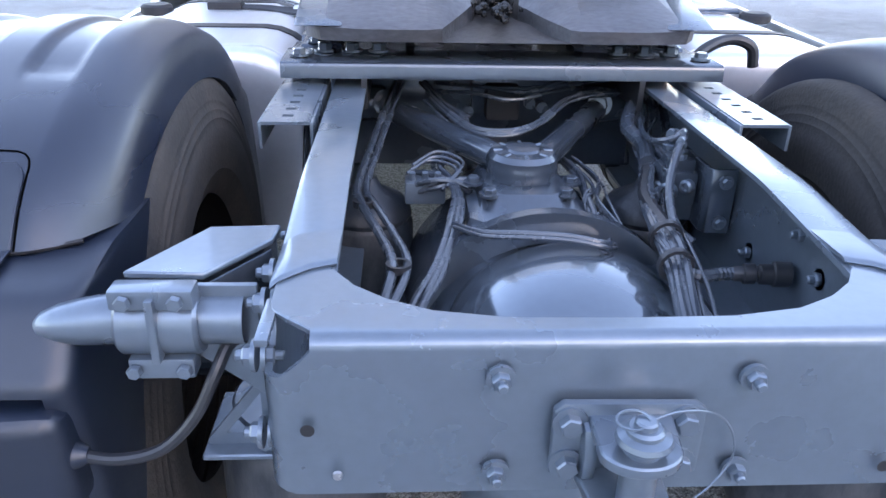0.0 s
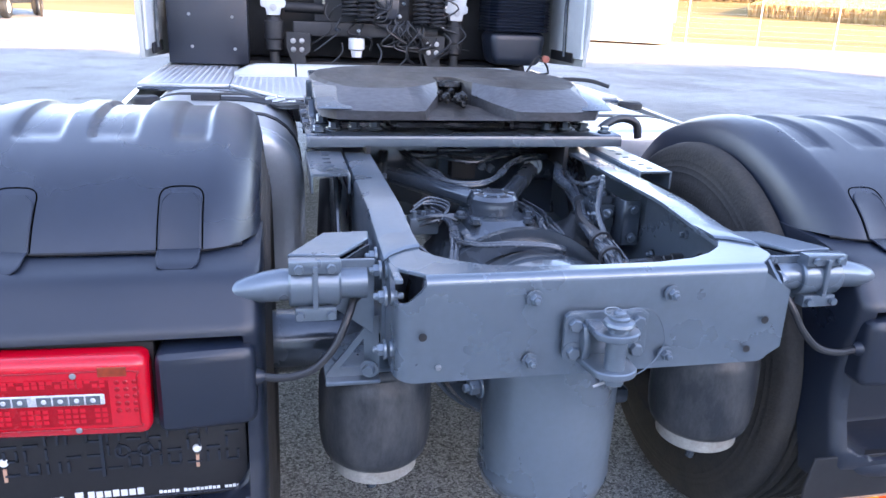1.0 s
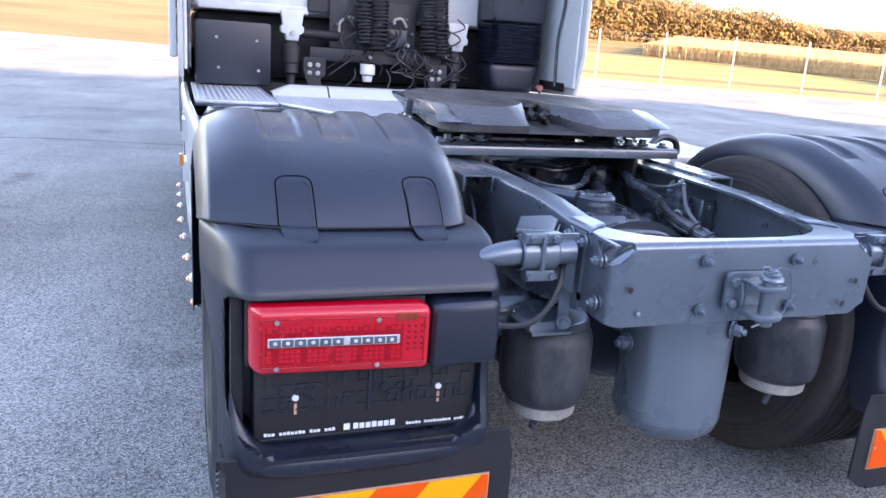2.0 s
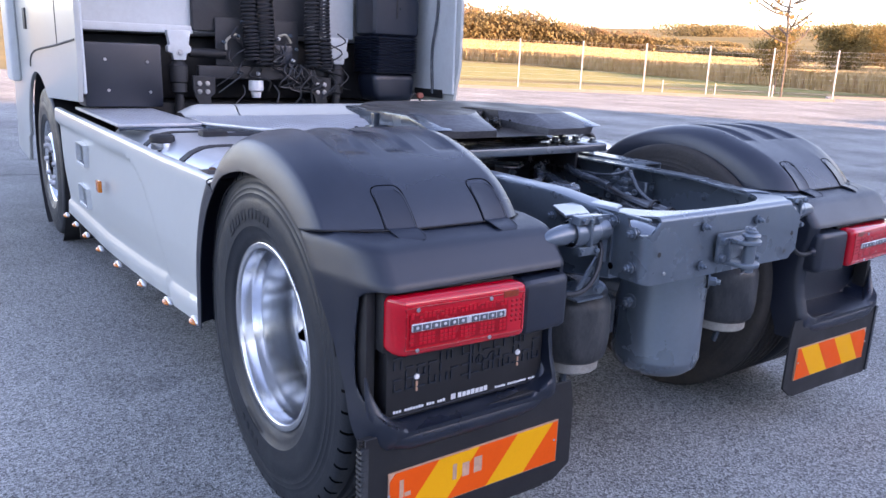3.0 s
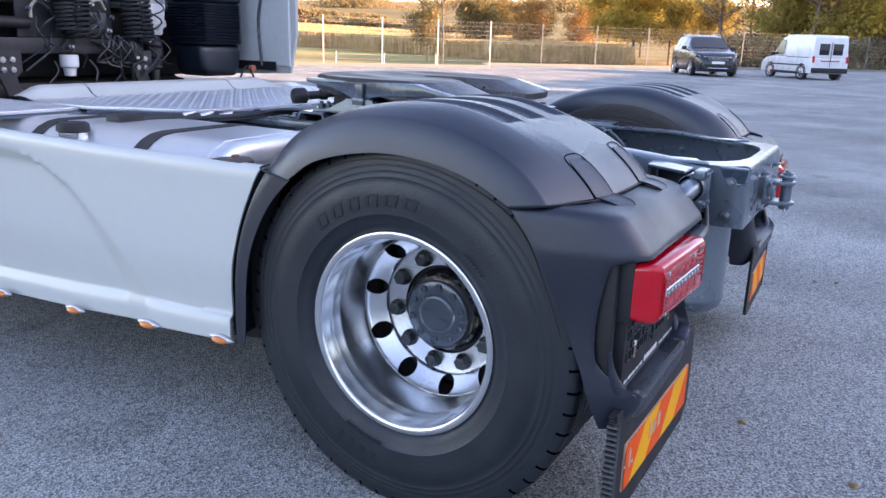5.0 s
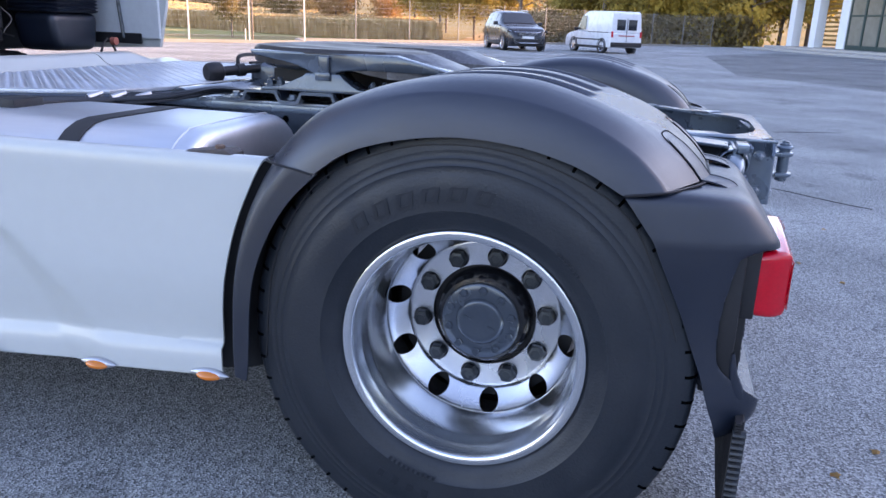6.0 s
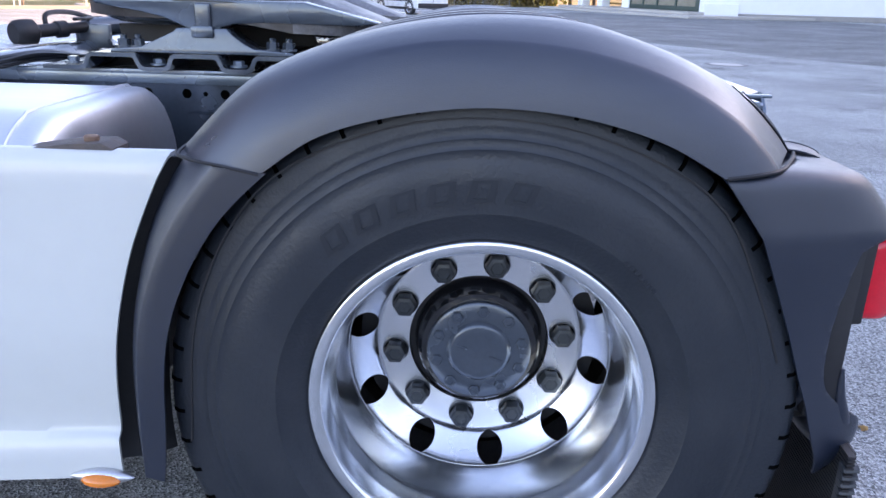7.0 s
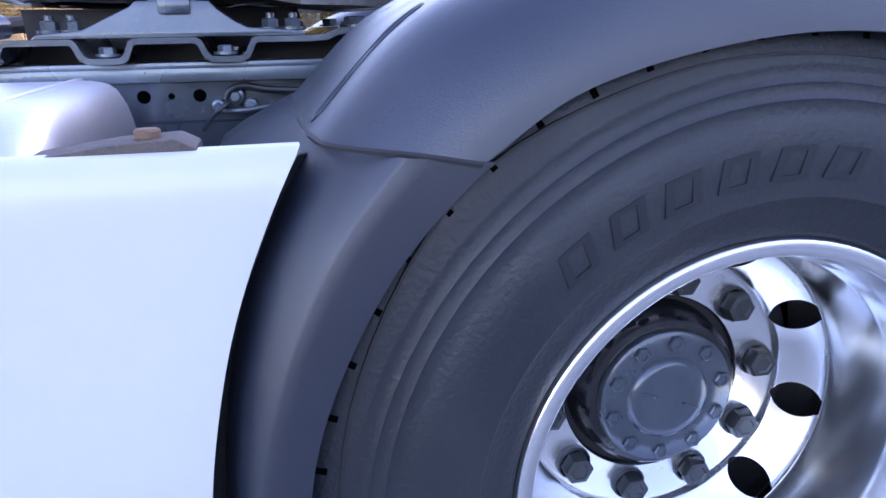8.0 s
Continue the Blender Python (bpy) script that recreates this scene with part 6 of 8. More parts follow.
# things on the cab's rear wall
b = box(-1.165, -0.712, 2.86, 3.09, 0.998, 1.378, 0.02, 2)
ab = part("equipment_box", b, PLASTIC, truck, "black plastic equipment box behind the cab")
for x, z in ((-1.03, 1.10), (-0.79, 1.09), (-1.04, 1.28), (-0.80, 1.27)):
    part("box_screw", lathe([(0, 0), (0.01, 0), (0.008, 0.004), (0, 0.004)], (Vector((0, -1, 0)), Vector((1, 0, 0)), Vector((0, 0, 1))), (x, 2.8605, z), 12), BARE, ab)
for s in (-1, 1):
    x = s * 0.565
    b = prism([(x - 0.075, 1.47), (x + 0.075, 1.47), (x + 0.06, 1.38), (x + 0.075, 1.37), (x + 0.075, 1.335), (x + 0.045, 1.325), (x + 0.04, 1.285), (x - 0.04, 1.285), (x - 0.045, 1.325), (x - 0.075, 1.335), (x - 0.075, 1.37), (x - 0.06, 1.38)], "y", 2.99, 3.05, 0.008, 2)
    lt = part("cab_latch", b, WHITE_IN, truck, "white painted cab latch bracket")
    part("latch_bolt", hexbolt((x, 2.99, 1.33), (0, -1, 0), 0.014, 0.01, True), BARE, lt)
    sp = part("cab_strut", lathe([(0, 1.285), (0.035, 1.285), (0.045, 1.26), (0.058, 1.25), (0.058, 1.15), (0.048, 1.14), (0.052, 1.12), (0.048, 1.10), (0.052, 1.085), (0.03, 1.07), (0.03, 0.90), (0, 0.90)], "z", (x, 3.04, 0), 24), BLACK_DUST, truck, "black cab suspension strut")
    x2 = s * 0.42
    gp = part("gusset_plate", prism([(x2 - 0.075, 1.19), (x2 + 0.075, 1.19), (x2 + 0.075, 1.08), (x2 + 0.04, 1.05), (x2 + 0.06, 0.95), (x2 - 0.02, 0.95), (x2 - 0.06, 1.06), (x2 - 0.075, 1.10)], "y", 2.975, 2.995, 0.004, 1), BLACK_DUST, truck, "black gusset plate with four bright bolts")
    for dx in (-0.026, 0.026):
        for z in (1.14, 1.088):
            part("bright_bolt", lathe([(0, 0), (0.017, 0), (0.015, 0.008), (0, 0.010)], (Vector((0, -1, 0)), Vector((1, 0, 0)), Vector((0, 0, 1))), (x2 + dx - 0.006, 2.975, z), 16), BARE, gp)
cm = part("cab_cross_member", box(-0.45, 0.45, 2.99, 3.05, 1.17, 1.255, 0.01, 2), BLACK_DUST, truck, "black cross member under the cab")
part("strut_link", rod((-0.50, 3.02, 1.335), (-0.26, 3.02, 1.33), 0.03, None, 16, 0.004), BLACK, cm)
part("hose_board", box(-0.32, 0.27, 3.03, 3.05, 1.255, 1.565, 0.02, 2), BLACK_DUST, cm, "black carrier board for the hoses")
part("valve_block", box(-0.06, 0.20, 2.98, 3.03, 1.28, 1.40, 0.01, 2), PLASTIC, cm)
part("white_reservoir", lathe([(0, 1.165), (0.048, 1.165), (0.05, 1.16), (0.05, 1.10), (0.036, 1.09), (0.03, 1.05), (0, 1.05)], "z", (-0.065, 2.985, 0), 24), MARK, truck, "white plastic fluid reservoir")
# coiled hoses
def coil(x, y, z0, z1, r, turns, hr, sway=0.02):
    pts = []
    n = int(turns * 12)
    for k in range(n + 1):
        t = k / n
        a_ = math.tau * turns * t
        pts.append((x + sway * math.sin(3 * t + x * 9) + r * math.cos(a_), y + r * math.sin(a_) * 0.8, z1 + (z0 - z1) * t + 0.007 * math.sin(11 * t + x * 20) + 0.010 * math.cos(a_ + 0.8)))
    return hose(pts, hr, 0, 6)


for x, r, z0, t in ((-0.125, 0.048, 1.29, 23), (-0.030, 0.054, 1.27, 22), (0.345, 0.050, 1.27, 23), (0.425, 0.046, 1.24, 22)):
    part("coiled_hose", coil(x, 2.93, z0, z0 + 0.55, r, t, 0.0085), CABLE_BLACK, cm, "black coiled air hose")
rng = random.Random(11)
for k in range(12):
    x = rng.uniform(0.15, 0.5)
    part("loose_hose", hose([(x, 2.965, 1.275), (x + rng.uniform(-0.05, 0.05), 2.93, 1.22), (x + rng.uniform(-0.12, 0.1), 2.94, 1.17 - 0.05 * rng.random()), (x + rng.uniform(-0.15, 0.15), 2.98, 1.12)], 0.006, 5, 6), CABLE_BLACK, cm)
part("bent_pipe", hose([(-0.265, 2.985, 1.36), (-0.26, 2.98, 1.42), (-0.20, 2.98, 1.46), (-0.18, 2.99, 1.43)], 0.009, 5, 8), CREAM, cm)
part("bent_pipe", hose([(0.10, 2.98, 1.46), (0.15, 2.97, 1.47), (0.19, 2.98, 1.42)], 0.009, 5, 8), CREAM, cm)
rng = random.Random(23)
for k in range(24):                            # lines, clips and fittings crowded behind the cab
    x, z = rng.uniform(-0.34, 0.62), rng.uniform(1.10, 1.52)
    part("loose_hose", hose([(x, 2.985, z), (x + rng.uniform(-0.06, 0.06), 2.955, z - 0.06), (x + rng.uniform(-0.14, 0.14), 2.95, z - rng.uniform(0.08, 0.16)), (x + rng.uniform(-0.2, 0.2), 2.985, z - rng.uniform(0.1, 0.25))], rng.uniform(0.004, 0.009), 4, 6), CABLE_BLACK, cm)
for k in range(16):
    x, z = rng.uniform(-0.30, 0.55), rng.uniform(1.18, 1.55)
    part("hose_fitting", lathe([(0, 0), (0.014, 0), (0.014, 0.012), (0.009, 0.016), (0.009, 0.03), (0, 0.03)], (Vector((0, -1, 0)), Vector((1, 0, 0)), Vector((0, 0, 1))), (x, 2.985, z), 8), BARE if k % 3 == 0 else PAINT_DARK, cm)
part("label_card", box(0.30, 0.365, 2.955, 2.96, 1.50, 1.56, 0.002, 1), MARK, cm, "small white sticker")
# air intake with bellows
it = part("air_intake", box(0.74, 1.13, 2.80, 3.09, 1.49, 3.0, 0.05, 3), PLASTIC, truck, "black plastic air intake with bellows")
rows = []
for k in range(29):
    z = 1.235 + 0.255 * k / 28
    e_ = 0.0 if k % 2 else -0.014
    rows.append([(x, y, z) for x, y in [(0.735 - e_, 3.09), (0.735 - e_, 2.83 - e_), (0.775 - e_, 2.79 - e_), (1.09 + e_, 2.79 - e_), (1.13 + e_, 2.83 - e_), (1.13 + e_, 3.09)]])
part("bellows", grid_mesh(rows, 0.004), PLASTIC, it, "ribbed black bellows", smooth=20)
b = box(0.75, 1.11, 2.81, 3.08, 1.03, 1.235, 0.05, 4)
for v in b.verts:
    if v.co.z < 1.13:
        v.co.x = 0.93 + (v.co.x - 0.93) * (0.8 + 2.0 * (v.co.z - 1.03))
part("intake_pot", b, PLASTIC, it)
part("intake_seam", box(0.925, 0.935, 2.795, 2.80, 1.62, 2.4, 0), BLACK, it)
tp_ = part("triangle_stand", hose([(0.95, 2.70, 0.99), (1.03, 2.70, 1.10), (1.10, 2.70, 1.00), (0.96, 2.70, 0.995)], 0.007, 3, 6), BLACK, truck, "black wire stand with red cap")
part("red_cap", lathe([(0, 0), (0.022, 0), (0.022, 0.03), (0, 0.034)], (Vector((0, -1, 0)), Vector((1, 0, 0)), Vector((0, 0, 1))), (1.07, 2.70, 1.085), 16), mat("faded_red_plastic", (0.45, 0.13, 0.09), 0.5), tp_)

# ---- drive axle and lines between the side rails ----
b = bmesh.new()
bmesh.ops.create_uvsphere(b, u_segments=48, v_segments=24, radius=1)
bmesh.ops.scale(b, vec=(0.205, 0.230, 0.150), verts=b.verts)
bmesh.ops.translate(b, vec=(0.055, -0.305, 0.690), verts=b.verts)
axle = part("axle_housing", b, PAINT_GLOSS, truck, "grey painted axle housing with round differential cover")
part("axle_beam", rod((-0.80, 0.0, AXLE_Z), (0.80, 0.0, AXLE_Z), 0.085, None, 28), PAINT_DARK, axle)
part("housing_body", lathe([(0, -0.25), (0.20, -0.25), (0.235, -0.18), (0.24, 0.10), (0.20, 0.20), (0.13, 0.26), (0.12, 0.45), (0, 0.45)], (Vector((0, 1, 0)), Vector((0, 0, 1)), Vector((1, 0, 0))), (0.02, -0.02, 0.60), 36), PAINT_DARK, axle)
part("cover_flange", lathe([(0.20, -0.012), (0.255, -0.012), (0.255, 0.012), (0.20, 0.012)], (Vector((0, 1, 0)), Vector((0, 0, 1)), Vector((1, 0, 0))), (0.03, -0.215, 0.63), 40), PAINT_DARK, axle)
# tower for the V-link
b = bmesh.new()
lv = [(0.70, 0.15, -0.22, 0.12), (0.80, 0.125, -0.19, 0.10), (0.826, 0.112, -0.165, 0.09), (0.836, 0.108, -0.16, 0.088), (0.842, 0.088, -0.13, 0.08), (0.868, 0.074, -0.10, 0.07)]
rings = []
for z, hx, y0, y1 in lv:
    rings.append([b.verts.new((0.008 + x, y, z)) for x, y in ((-hx, y0 + 0.03), (-hx + 0.03, y0), (hx - 0.03, y0), (hx, y0 + 0.03), (hx, y1), (-hx, y1))])
for p, q in zip(rings, rings[1:]):
    for k in range(6):
        b.faces.new((p[k], p[(k + 1) % 6], q[(k + 1) % 6], q[k]))
b.faces.new(rings[-1])
bevel(b, 0.006, 2)
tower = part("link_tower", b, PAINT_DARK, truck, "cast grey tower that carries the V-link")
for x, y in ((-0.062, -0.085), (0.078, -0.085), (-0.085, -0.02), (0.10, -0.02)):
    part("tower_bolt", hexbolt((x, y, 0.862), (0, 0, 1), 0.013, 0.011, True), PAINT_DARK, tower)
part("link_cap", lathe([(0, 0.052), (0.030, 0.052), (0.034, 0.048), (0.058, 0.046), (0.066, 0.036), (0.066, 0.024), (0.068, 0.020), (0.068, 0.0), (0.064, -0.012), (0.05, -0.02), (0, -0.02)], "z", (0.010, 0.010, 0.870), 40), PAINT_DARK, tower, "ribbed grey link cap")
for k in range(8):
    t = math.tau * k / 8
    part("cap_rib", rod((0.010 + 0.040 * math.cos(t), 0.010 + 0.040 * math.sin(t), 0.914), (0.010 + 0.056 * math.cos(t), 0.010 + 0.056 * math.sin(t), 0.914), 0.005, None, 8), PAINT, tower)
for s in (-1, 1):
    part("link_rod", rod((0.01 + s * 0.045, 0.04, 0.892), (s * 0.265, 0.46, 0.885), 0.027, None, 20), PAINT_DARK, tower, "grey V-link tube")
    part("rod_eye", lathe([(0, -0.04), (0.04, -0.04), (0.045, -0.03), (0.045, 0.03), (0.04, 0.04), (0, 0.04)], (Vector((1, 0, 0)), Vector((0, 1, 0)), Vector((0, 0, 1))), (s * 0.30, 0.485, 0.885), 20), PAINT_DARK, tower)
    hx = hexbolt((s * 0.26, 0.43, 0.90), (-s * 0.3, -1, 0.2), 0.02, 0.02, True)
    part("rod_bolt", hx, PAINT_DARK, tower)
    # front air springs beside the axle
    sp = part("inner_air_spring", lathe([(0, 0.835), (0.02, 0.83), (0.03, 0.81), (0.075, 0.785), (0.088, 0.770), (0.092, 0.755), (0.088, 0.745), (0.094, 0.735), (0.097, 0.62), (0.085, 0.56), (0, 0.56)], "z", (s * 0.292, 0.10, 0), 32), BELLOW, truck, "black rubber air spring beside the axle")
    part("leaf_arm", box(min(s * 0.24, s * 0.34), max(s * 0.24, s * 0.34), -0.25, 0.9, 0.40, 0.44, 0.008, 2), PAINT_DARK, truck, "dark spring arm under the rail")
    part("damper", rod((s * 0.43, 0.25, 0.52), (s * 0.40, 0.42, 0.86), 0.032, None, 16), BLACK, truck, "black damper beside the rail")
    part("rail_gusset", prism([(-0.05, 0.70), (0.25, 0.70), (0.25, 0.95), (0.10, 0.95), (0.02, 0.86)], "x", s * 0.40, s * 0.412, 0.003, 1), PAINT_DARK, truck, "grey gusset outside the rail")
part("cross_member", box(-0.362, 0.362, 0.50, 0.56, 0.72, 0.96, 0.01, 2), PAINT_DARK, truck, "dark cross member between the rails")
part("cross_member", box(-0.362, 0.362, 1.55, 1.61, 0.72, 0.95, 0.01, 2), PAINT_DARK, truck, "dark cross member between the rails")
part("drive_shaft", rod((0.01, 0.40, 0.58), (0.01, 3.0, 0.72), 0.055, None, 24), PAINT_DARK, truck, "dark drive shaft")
part("gearbox", box(-0.25, 0.25, 2.2, 3.2, 0.45, 0.93, 0.08, 3), BLACK, truck, "dark gearbox and engine mass")

# air and brake lines
def bundle(pts, n, spread, r, seed, parent, material=CABLE, label=""):
    rg = random.Random(seed)
    for k in range(n):
        o = Vector((rg.uniform(-spread, spread), rg.uniform(-spread, spread), rg.uniform(-spread, spread) * 0.7))
        q = [Vector(p) + o * (0.5 + rg.random()) for p in pts]
        part("air_line", hose(q, r * rg.uniform(0.75, 1.15), 6, 8), material, parent, label)


lines = part("line_carrier", box(-0.05, 0.05, 0.46, 0.498, 0.86, 0.95, 0.006, 2), PAINT_DARK, truck, "valve carrier with grey painted air lines")
for dx, r in ((0.0, 0.0085), (0.016, 0.007)):
    part("air_line", hose([(-0.235 + dx, 0.46, 0.94), (-0.262 + dx, 0.30, 0.905), (-0.285 + dx, 0.12, 0.88), (-0.302 + dx, -0.05, 0.862), (-0.292 + dx * 1.5, -0.12, 0.858), (-0.258 + dx * 1.5, -0.22, 0.845), (-0.236 + dx * 1.5, -0.31, 0.835), (-0.246 + dx, -0.39, 0.815), (-0.27, -0.46, 0.78)], r, 7, 10), CABLE, lines)
for z, y in ((0.858, -0.115), (0.836, -0.325)):
    part("line_clip", lathe([(0.014, -0.006), (0.020, -0.006), (0.020, 0.006), (0.014, 0.006)], "z", (-0.287 if y > -0.2 else -0.226, y, z), 12), CABLE_BLACK, lines)
right = [(0.31, 0.50, 0.935), (0.325, 0.36, 0.93), (0.30, 0.25, 0.915), (0.268, 0.146, 0.90), (0.258, 0.02, 0.885), (0.215, -0.12, 0.872), (0.200, -0.22, 0.865), (0.200, -0.32, 0.855), (0.185, -0.42, 0.835), (0.175, -0.52, 0.80)]
bundle(right, 8, 0.015, 0.0072, 3, lines)
part("corrugated_line", hose(right[:6] + [(0.212, -0.24, 0.865), (0.21, -0.34, 0.85)], 0.0125, 10, 8, ribs=0.16), CABLE_BLACK, lines)
part("corrugated_line", hose([(0.30, 0.30, 0.93), (0.258, 0.18, 0.915), (0.265, 0.08, 0.905), (0.25, 0.0, 0.895)], 0.0155, 8, 10, ribs=0.05), CABLE, lines)
for p in ((0.205, -0.27, 0.862), (0.196, -0.35, 0.850)):
    part("line_clip", lathe([(0.022, -0.006), (0.028, -0.006), (0.028, 0.006), (0.022, 0.006)], (Vector((0, 1, 0.1)).normalized(), Vector((1, 0, 0)), Vector((0, -0.1, 1)).normalized()), p, 14), CABLE_BLACK, lines)
cross = [(-0.16, 0.35, 0.93), (-0.09, 0.20, 0.905), (-0.02, 0.16, 0.90), (0.06, 0.20, 0.91), (0.14, 0.31, 0.93), (0.22, 0.36, 0.94), (0.30, 0.40, 0.935)]
bundle(cross, 4, 0.012, 0.0052, 5, lines)
bundle([(-0.17, 0.44, 0.94), (-0.13, 0.34, 0.92), (-0.09, 0.26, 0.90), (-0.10, 0.18, 0.87), (-0.15, 0.10, 0.85), (-0.13, 0.02, 0.845)], 4, 0.014, 0.0055, 6, lines)
bundle([(-0.06, 0.30, 0.90), (-0.10, 0.36, 0.91), (-0.14, 0.42, 0.93)], 3, 0.02, 0.006, 8, lines)
left_down = [(-0.182, 0.083, 0.845), (-0.13, 0.03, 0.85), (-0.118, -0.05, 0.848), (-0.130, -0.14, 0.838), (-0.142, -0.20, 0.825), (-0.165, -0.27, 0.80), (-0.195, -0.34, 0.775), (-0.22, -0.40, 0.74)]
bundle(left_down, 4, 0.010, 0.0055, 9, lines)
bundle([(-0.20, 0.04, 0.83), (-0.16, 0.02, 0.848), (-0.12, 0.01, 0.852), (-0.09, -0.01, 0.848)], 4, 0.018, 0.006, 10, lines)
right_down = [(0.12, 0.14, 0.855), (0.135, 0.05, 0.852), (0.128, -0.05, 0.848), (0.125, -0.14, 0.838), (0.118, -0.24, 0.828), (0.135, -0.30, 0.81)]
bundle(right_down, 4, 0.009, 0.005, 12, lines)
for k in range(2):
    part("curly_line", hose([(0.126 + 0.012 * math.cos(t * 2.2 + k), -0.05 - 0.03 * t, 0.850 - 0.004 * t + 0.012 * math.sin(t * 2.2 + k)) for t in [0.5 * q for q in range(14)]], 0.0028, 3, 6), CABLE, lines)
for o in (0, 0.016):
    part("air_line", hose([(-0.132, -0.17 - o, 0.842), (-0.09, -0.225 - o, 0.850), (-0.02, -0.25 - o, 0.858), (0.05, -0.262 - o, 0.858), (0.10, -0.268 - o, 0.850), (0.13, -0.24 - o, 0.835)], 0.0052 - o * 0.08, 6, 8), CABLE, lines)
bundle([(p[0] + 0.018, p[1], p[2] + 0.006) for p in right], 4, 0.024, 0.0042, 31, lines)
bundle([(-0.14, 0.46, 0.93), (-0.05, 0.38, 0.945), (0.05, 0.34, 0.94), (0.16, 0.40, 0.945), (0.28, 0.47, 0.94)], 3, 0.018, 0.0048, 32, lines)
bundle([(0.13, 0.12, 0.86), (0.16, 0.02, 0.845), (0.135, -0.08, 0.842), (0.15, -0.18, 0.83)], 4, 0.02, 0.0035, 33, lines)
bundle([(-0.20, 0.06, 0.86), (-0.15, 0.10, 0.875), (-0.10, 0.06, 0.87), (-0.13, 0.0, 0.85)], 3, 0.012, 0.0035, 34, lines)
# valve groups
vb = part("brake_valve", box(0.262, 0.322, -0.085, 0.04, 0.838, 0.905, 0.010, 2), PAINT_DARK, truck, "grey brake valve with many ports on the rail")
part("valve_step", box(0.270, 0.318, -0.072, 0.030, 0.904, 0.924, 0.006, 2), PAINT_DARK, vb)
part("valve_foot", box(0.280, 0.345, -0.06, 0.02, 0.800, 0.840, 0.008, 2), PAINT_DARK, vb)
port_axes = (Vector((-0.75, -0.66, 0)).normalized(), Vector((0.66, -0.75, 0)).normalized(), Vector((0, 0, 1)))
for p, r in (((0.268, -0.082, 0.868), 0.017), ((0.300, -0.087, 0.880), 0.013), ((0.262, -0.045, 0.862), 0.014), ((0.262, 0.0, 0.885), 0.012), ((0.262, 0.012, 0.855), 0.010)):
    part("valve_port", lathe([(0, 0.004), (r * 0.45, 0.004), (r * 0.5, 0.010), (r * 0.72, 0.010), (r, 0.007), (r, -0.006), (0, -0.006)], port_axes, p, 18), PAINT, vb)
knob = lathe([(0, 0.014), (0.012, 0.014), (0.016, 0.010), (0.018, -0.004), (0, -0.004)], port_axes, (0.258, -0.064, 0.852), 16)
for i, v in enumerate(list(knob.verts)):
    if i % 2:
        v.co = Vector((0.258, -0.064, 0.852)) + (v.co - Vector((0.258, -0.064, 0.852))) * 0.93
part("valve_knob", knob, PAINT, vb, "ribbed round valve cap", smooth=20)
for x, y, h_ in ((0.288, -0.060, 0.034), (0.300, -0.030, 0.040), (0.290, 0.004, 0.030), (0.306, 0.024, 0.024)):
    part("valve_fitting", lathe([(0, 0.0), (0.011, 0.0), (0.011, 0.010), (0.0075, 0.012), (0.0075, h_ - 0.010), (0.010, h_ - 0.009), (0.010, h_), (0, h_)], "z", (x, y, 0.921), 10), PAINT, vb)
    part("fitting_nut", hexbolt((x, y, 0.922), (0, 0, 1), 0.014, 0.009, False), PAINT, vb)
    part("fitting_elbow", hose([(x, y, 0.921 + h_ - 0.004), (x - 0.002, y - 0.006, 0.921 + h_ + 0.006), (x - 0.010, y - 0.020, 0.921 + h_ + 0.007)], 0.0075, 4, 8), PAINT, vb)
part("valve_line", hose([(0.283, -0.064, 0.945), (0.280, -0.075, 0.956), (0.262, -0.11, 0.940), (0.240, -0.16, 0.905), (0.226, -0.23, 0.878), (0.214, -0.32, 0.858), (0.195, -0.42, 0.83)], 0.0075, 6, 8), CABLE, vb)
part("valve_line", hose([(0.290, -0.036, 0.966), (0.270, -0.06, 0.962), (0.250, -0.02, 0.945), (0.262, 0.08, 0.930), (0.29, 0.20, 0.925)], 0.006, 6, 8), CABLE, vb)
part("corrugated_line", hose([(0.262, -0.06, 0.850), (0.245, -0.085, 0.846), (0.245, -0.12, 0.838), (0.262, -0.16, 0.825), (0.285, -0.19, 0.812)], 0.0095, 8, 8, ribs=0.14), CABLE, vb)
vbr = part("valve_bracket", prism([(0.326, 0.045), (0.326, -0.105), (0.333, -0.118), (0.376, -0.122), (0.376, -0.114), (0.338, -0.110), (0.334, -0.104), (0.334, 0.045)], "z", 0.800, 0.922, 0.001, 1), PAINT_DARK, truck, "grey bent bracket behind the valve")
for z in (0.822, 0.900):
    part("bracket_bolt", hexbolt((0.356, -0.122, z), (0, -1, 0), 0.009, 0.008, True), PAINT, vbr)
lb = part("brake_valve", box(-0.215, -0.135, 0.02, 0.075, 0.800, 0.845, 0.006, 2), PAINT, truck, "small grey valve beside the axle")
for x in (-0.20, -0.175, -0.15):
    part("valve_fitting", rod((x, 0.04, 0.842), (x, 0.036, 0.862), 0.008, 0.006, 8), PAINT, lb)
tv = part("brake_valve", box(-0.02, 0.06, 0.40, 0.458, 0.865, 0.945, 0.008, 2), BLACK, truck, "black valve under the mounting plate")
for x in (-0.06, 0.09, 0.12):
    part("valve_fitting", lathe([(0, 0), (0.014, 0), (0.014, 0.02), (0, 0.02)], (Vector((0, -1, 0)), Vector((1, 0, 0)), Vector((0, 0, 1))), (x, 0.455, 0.91 - abs(x - 0.05) * 0.3), 10), PAINT, tv)
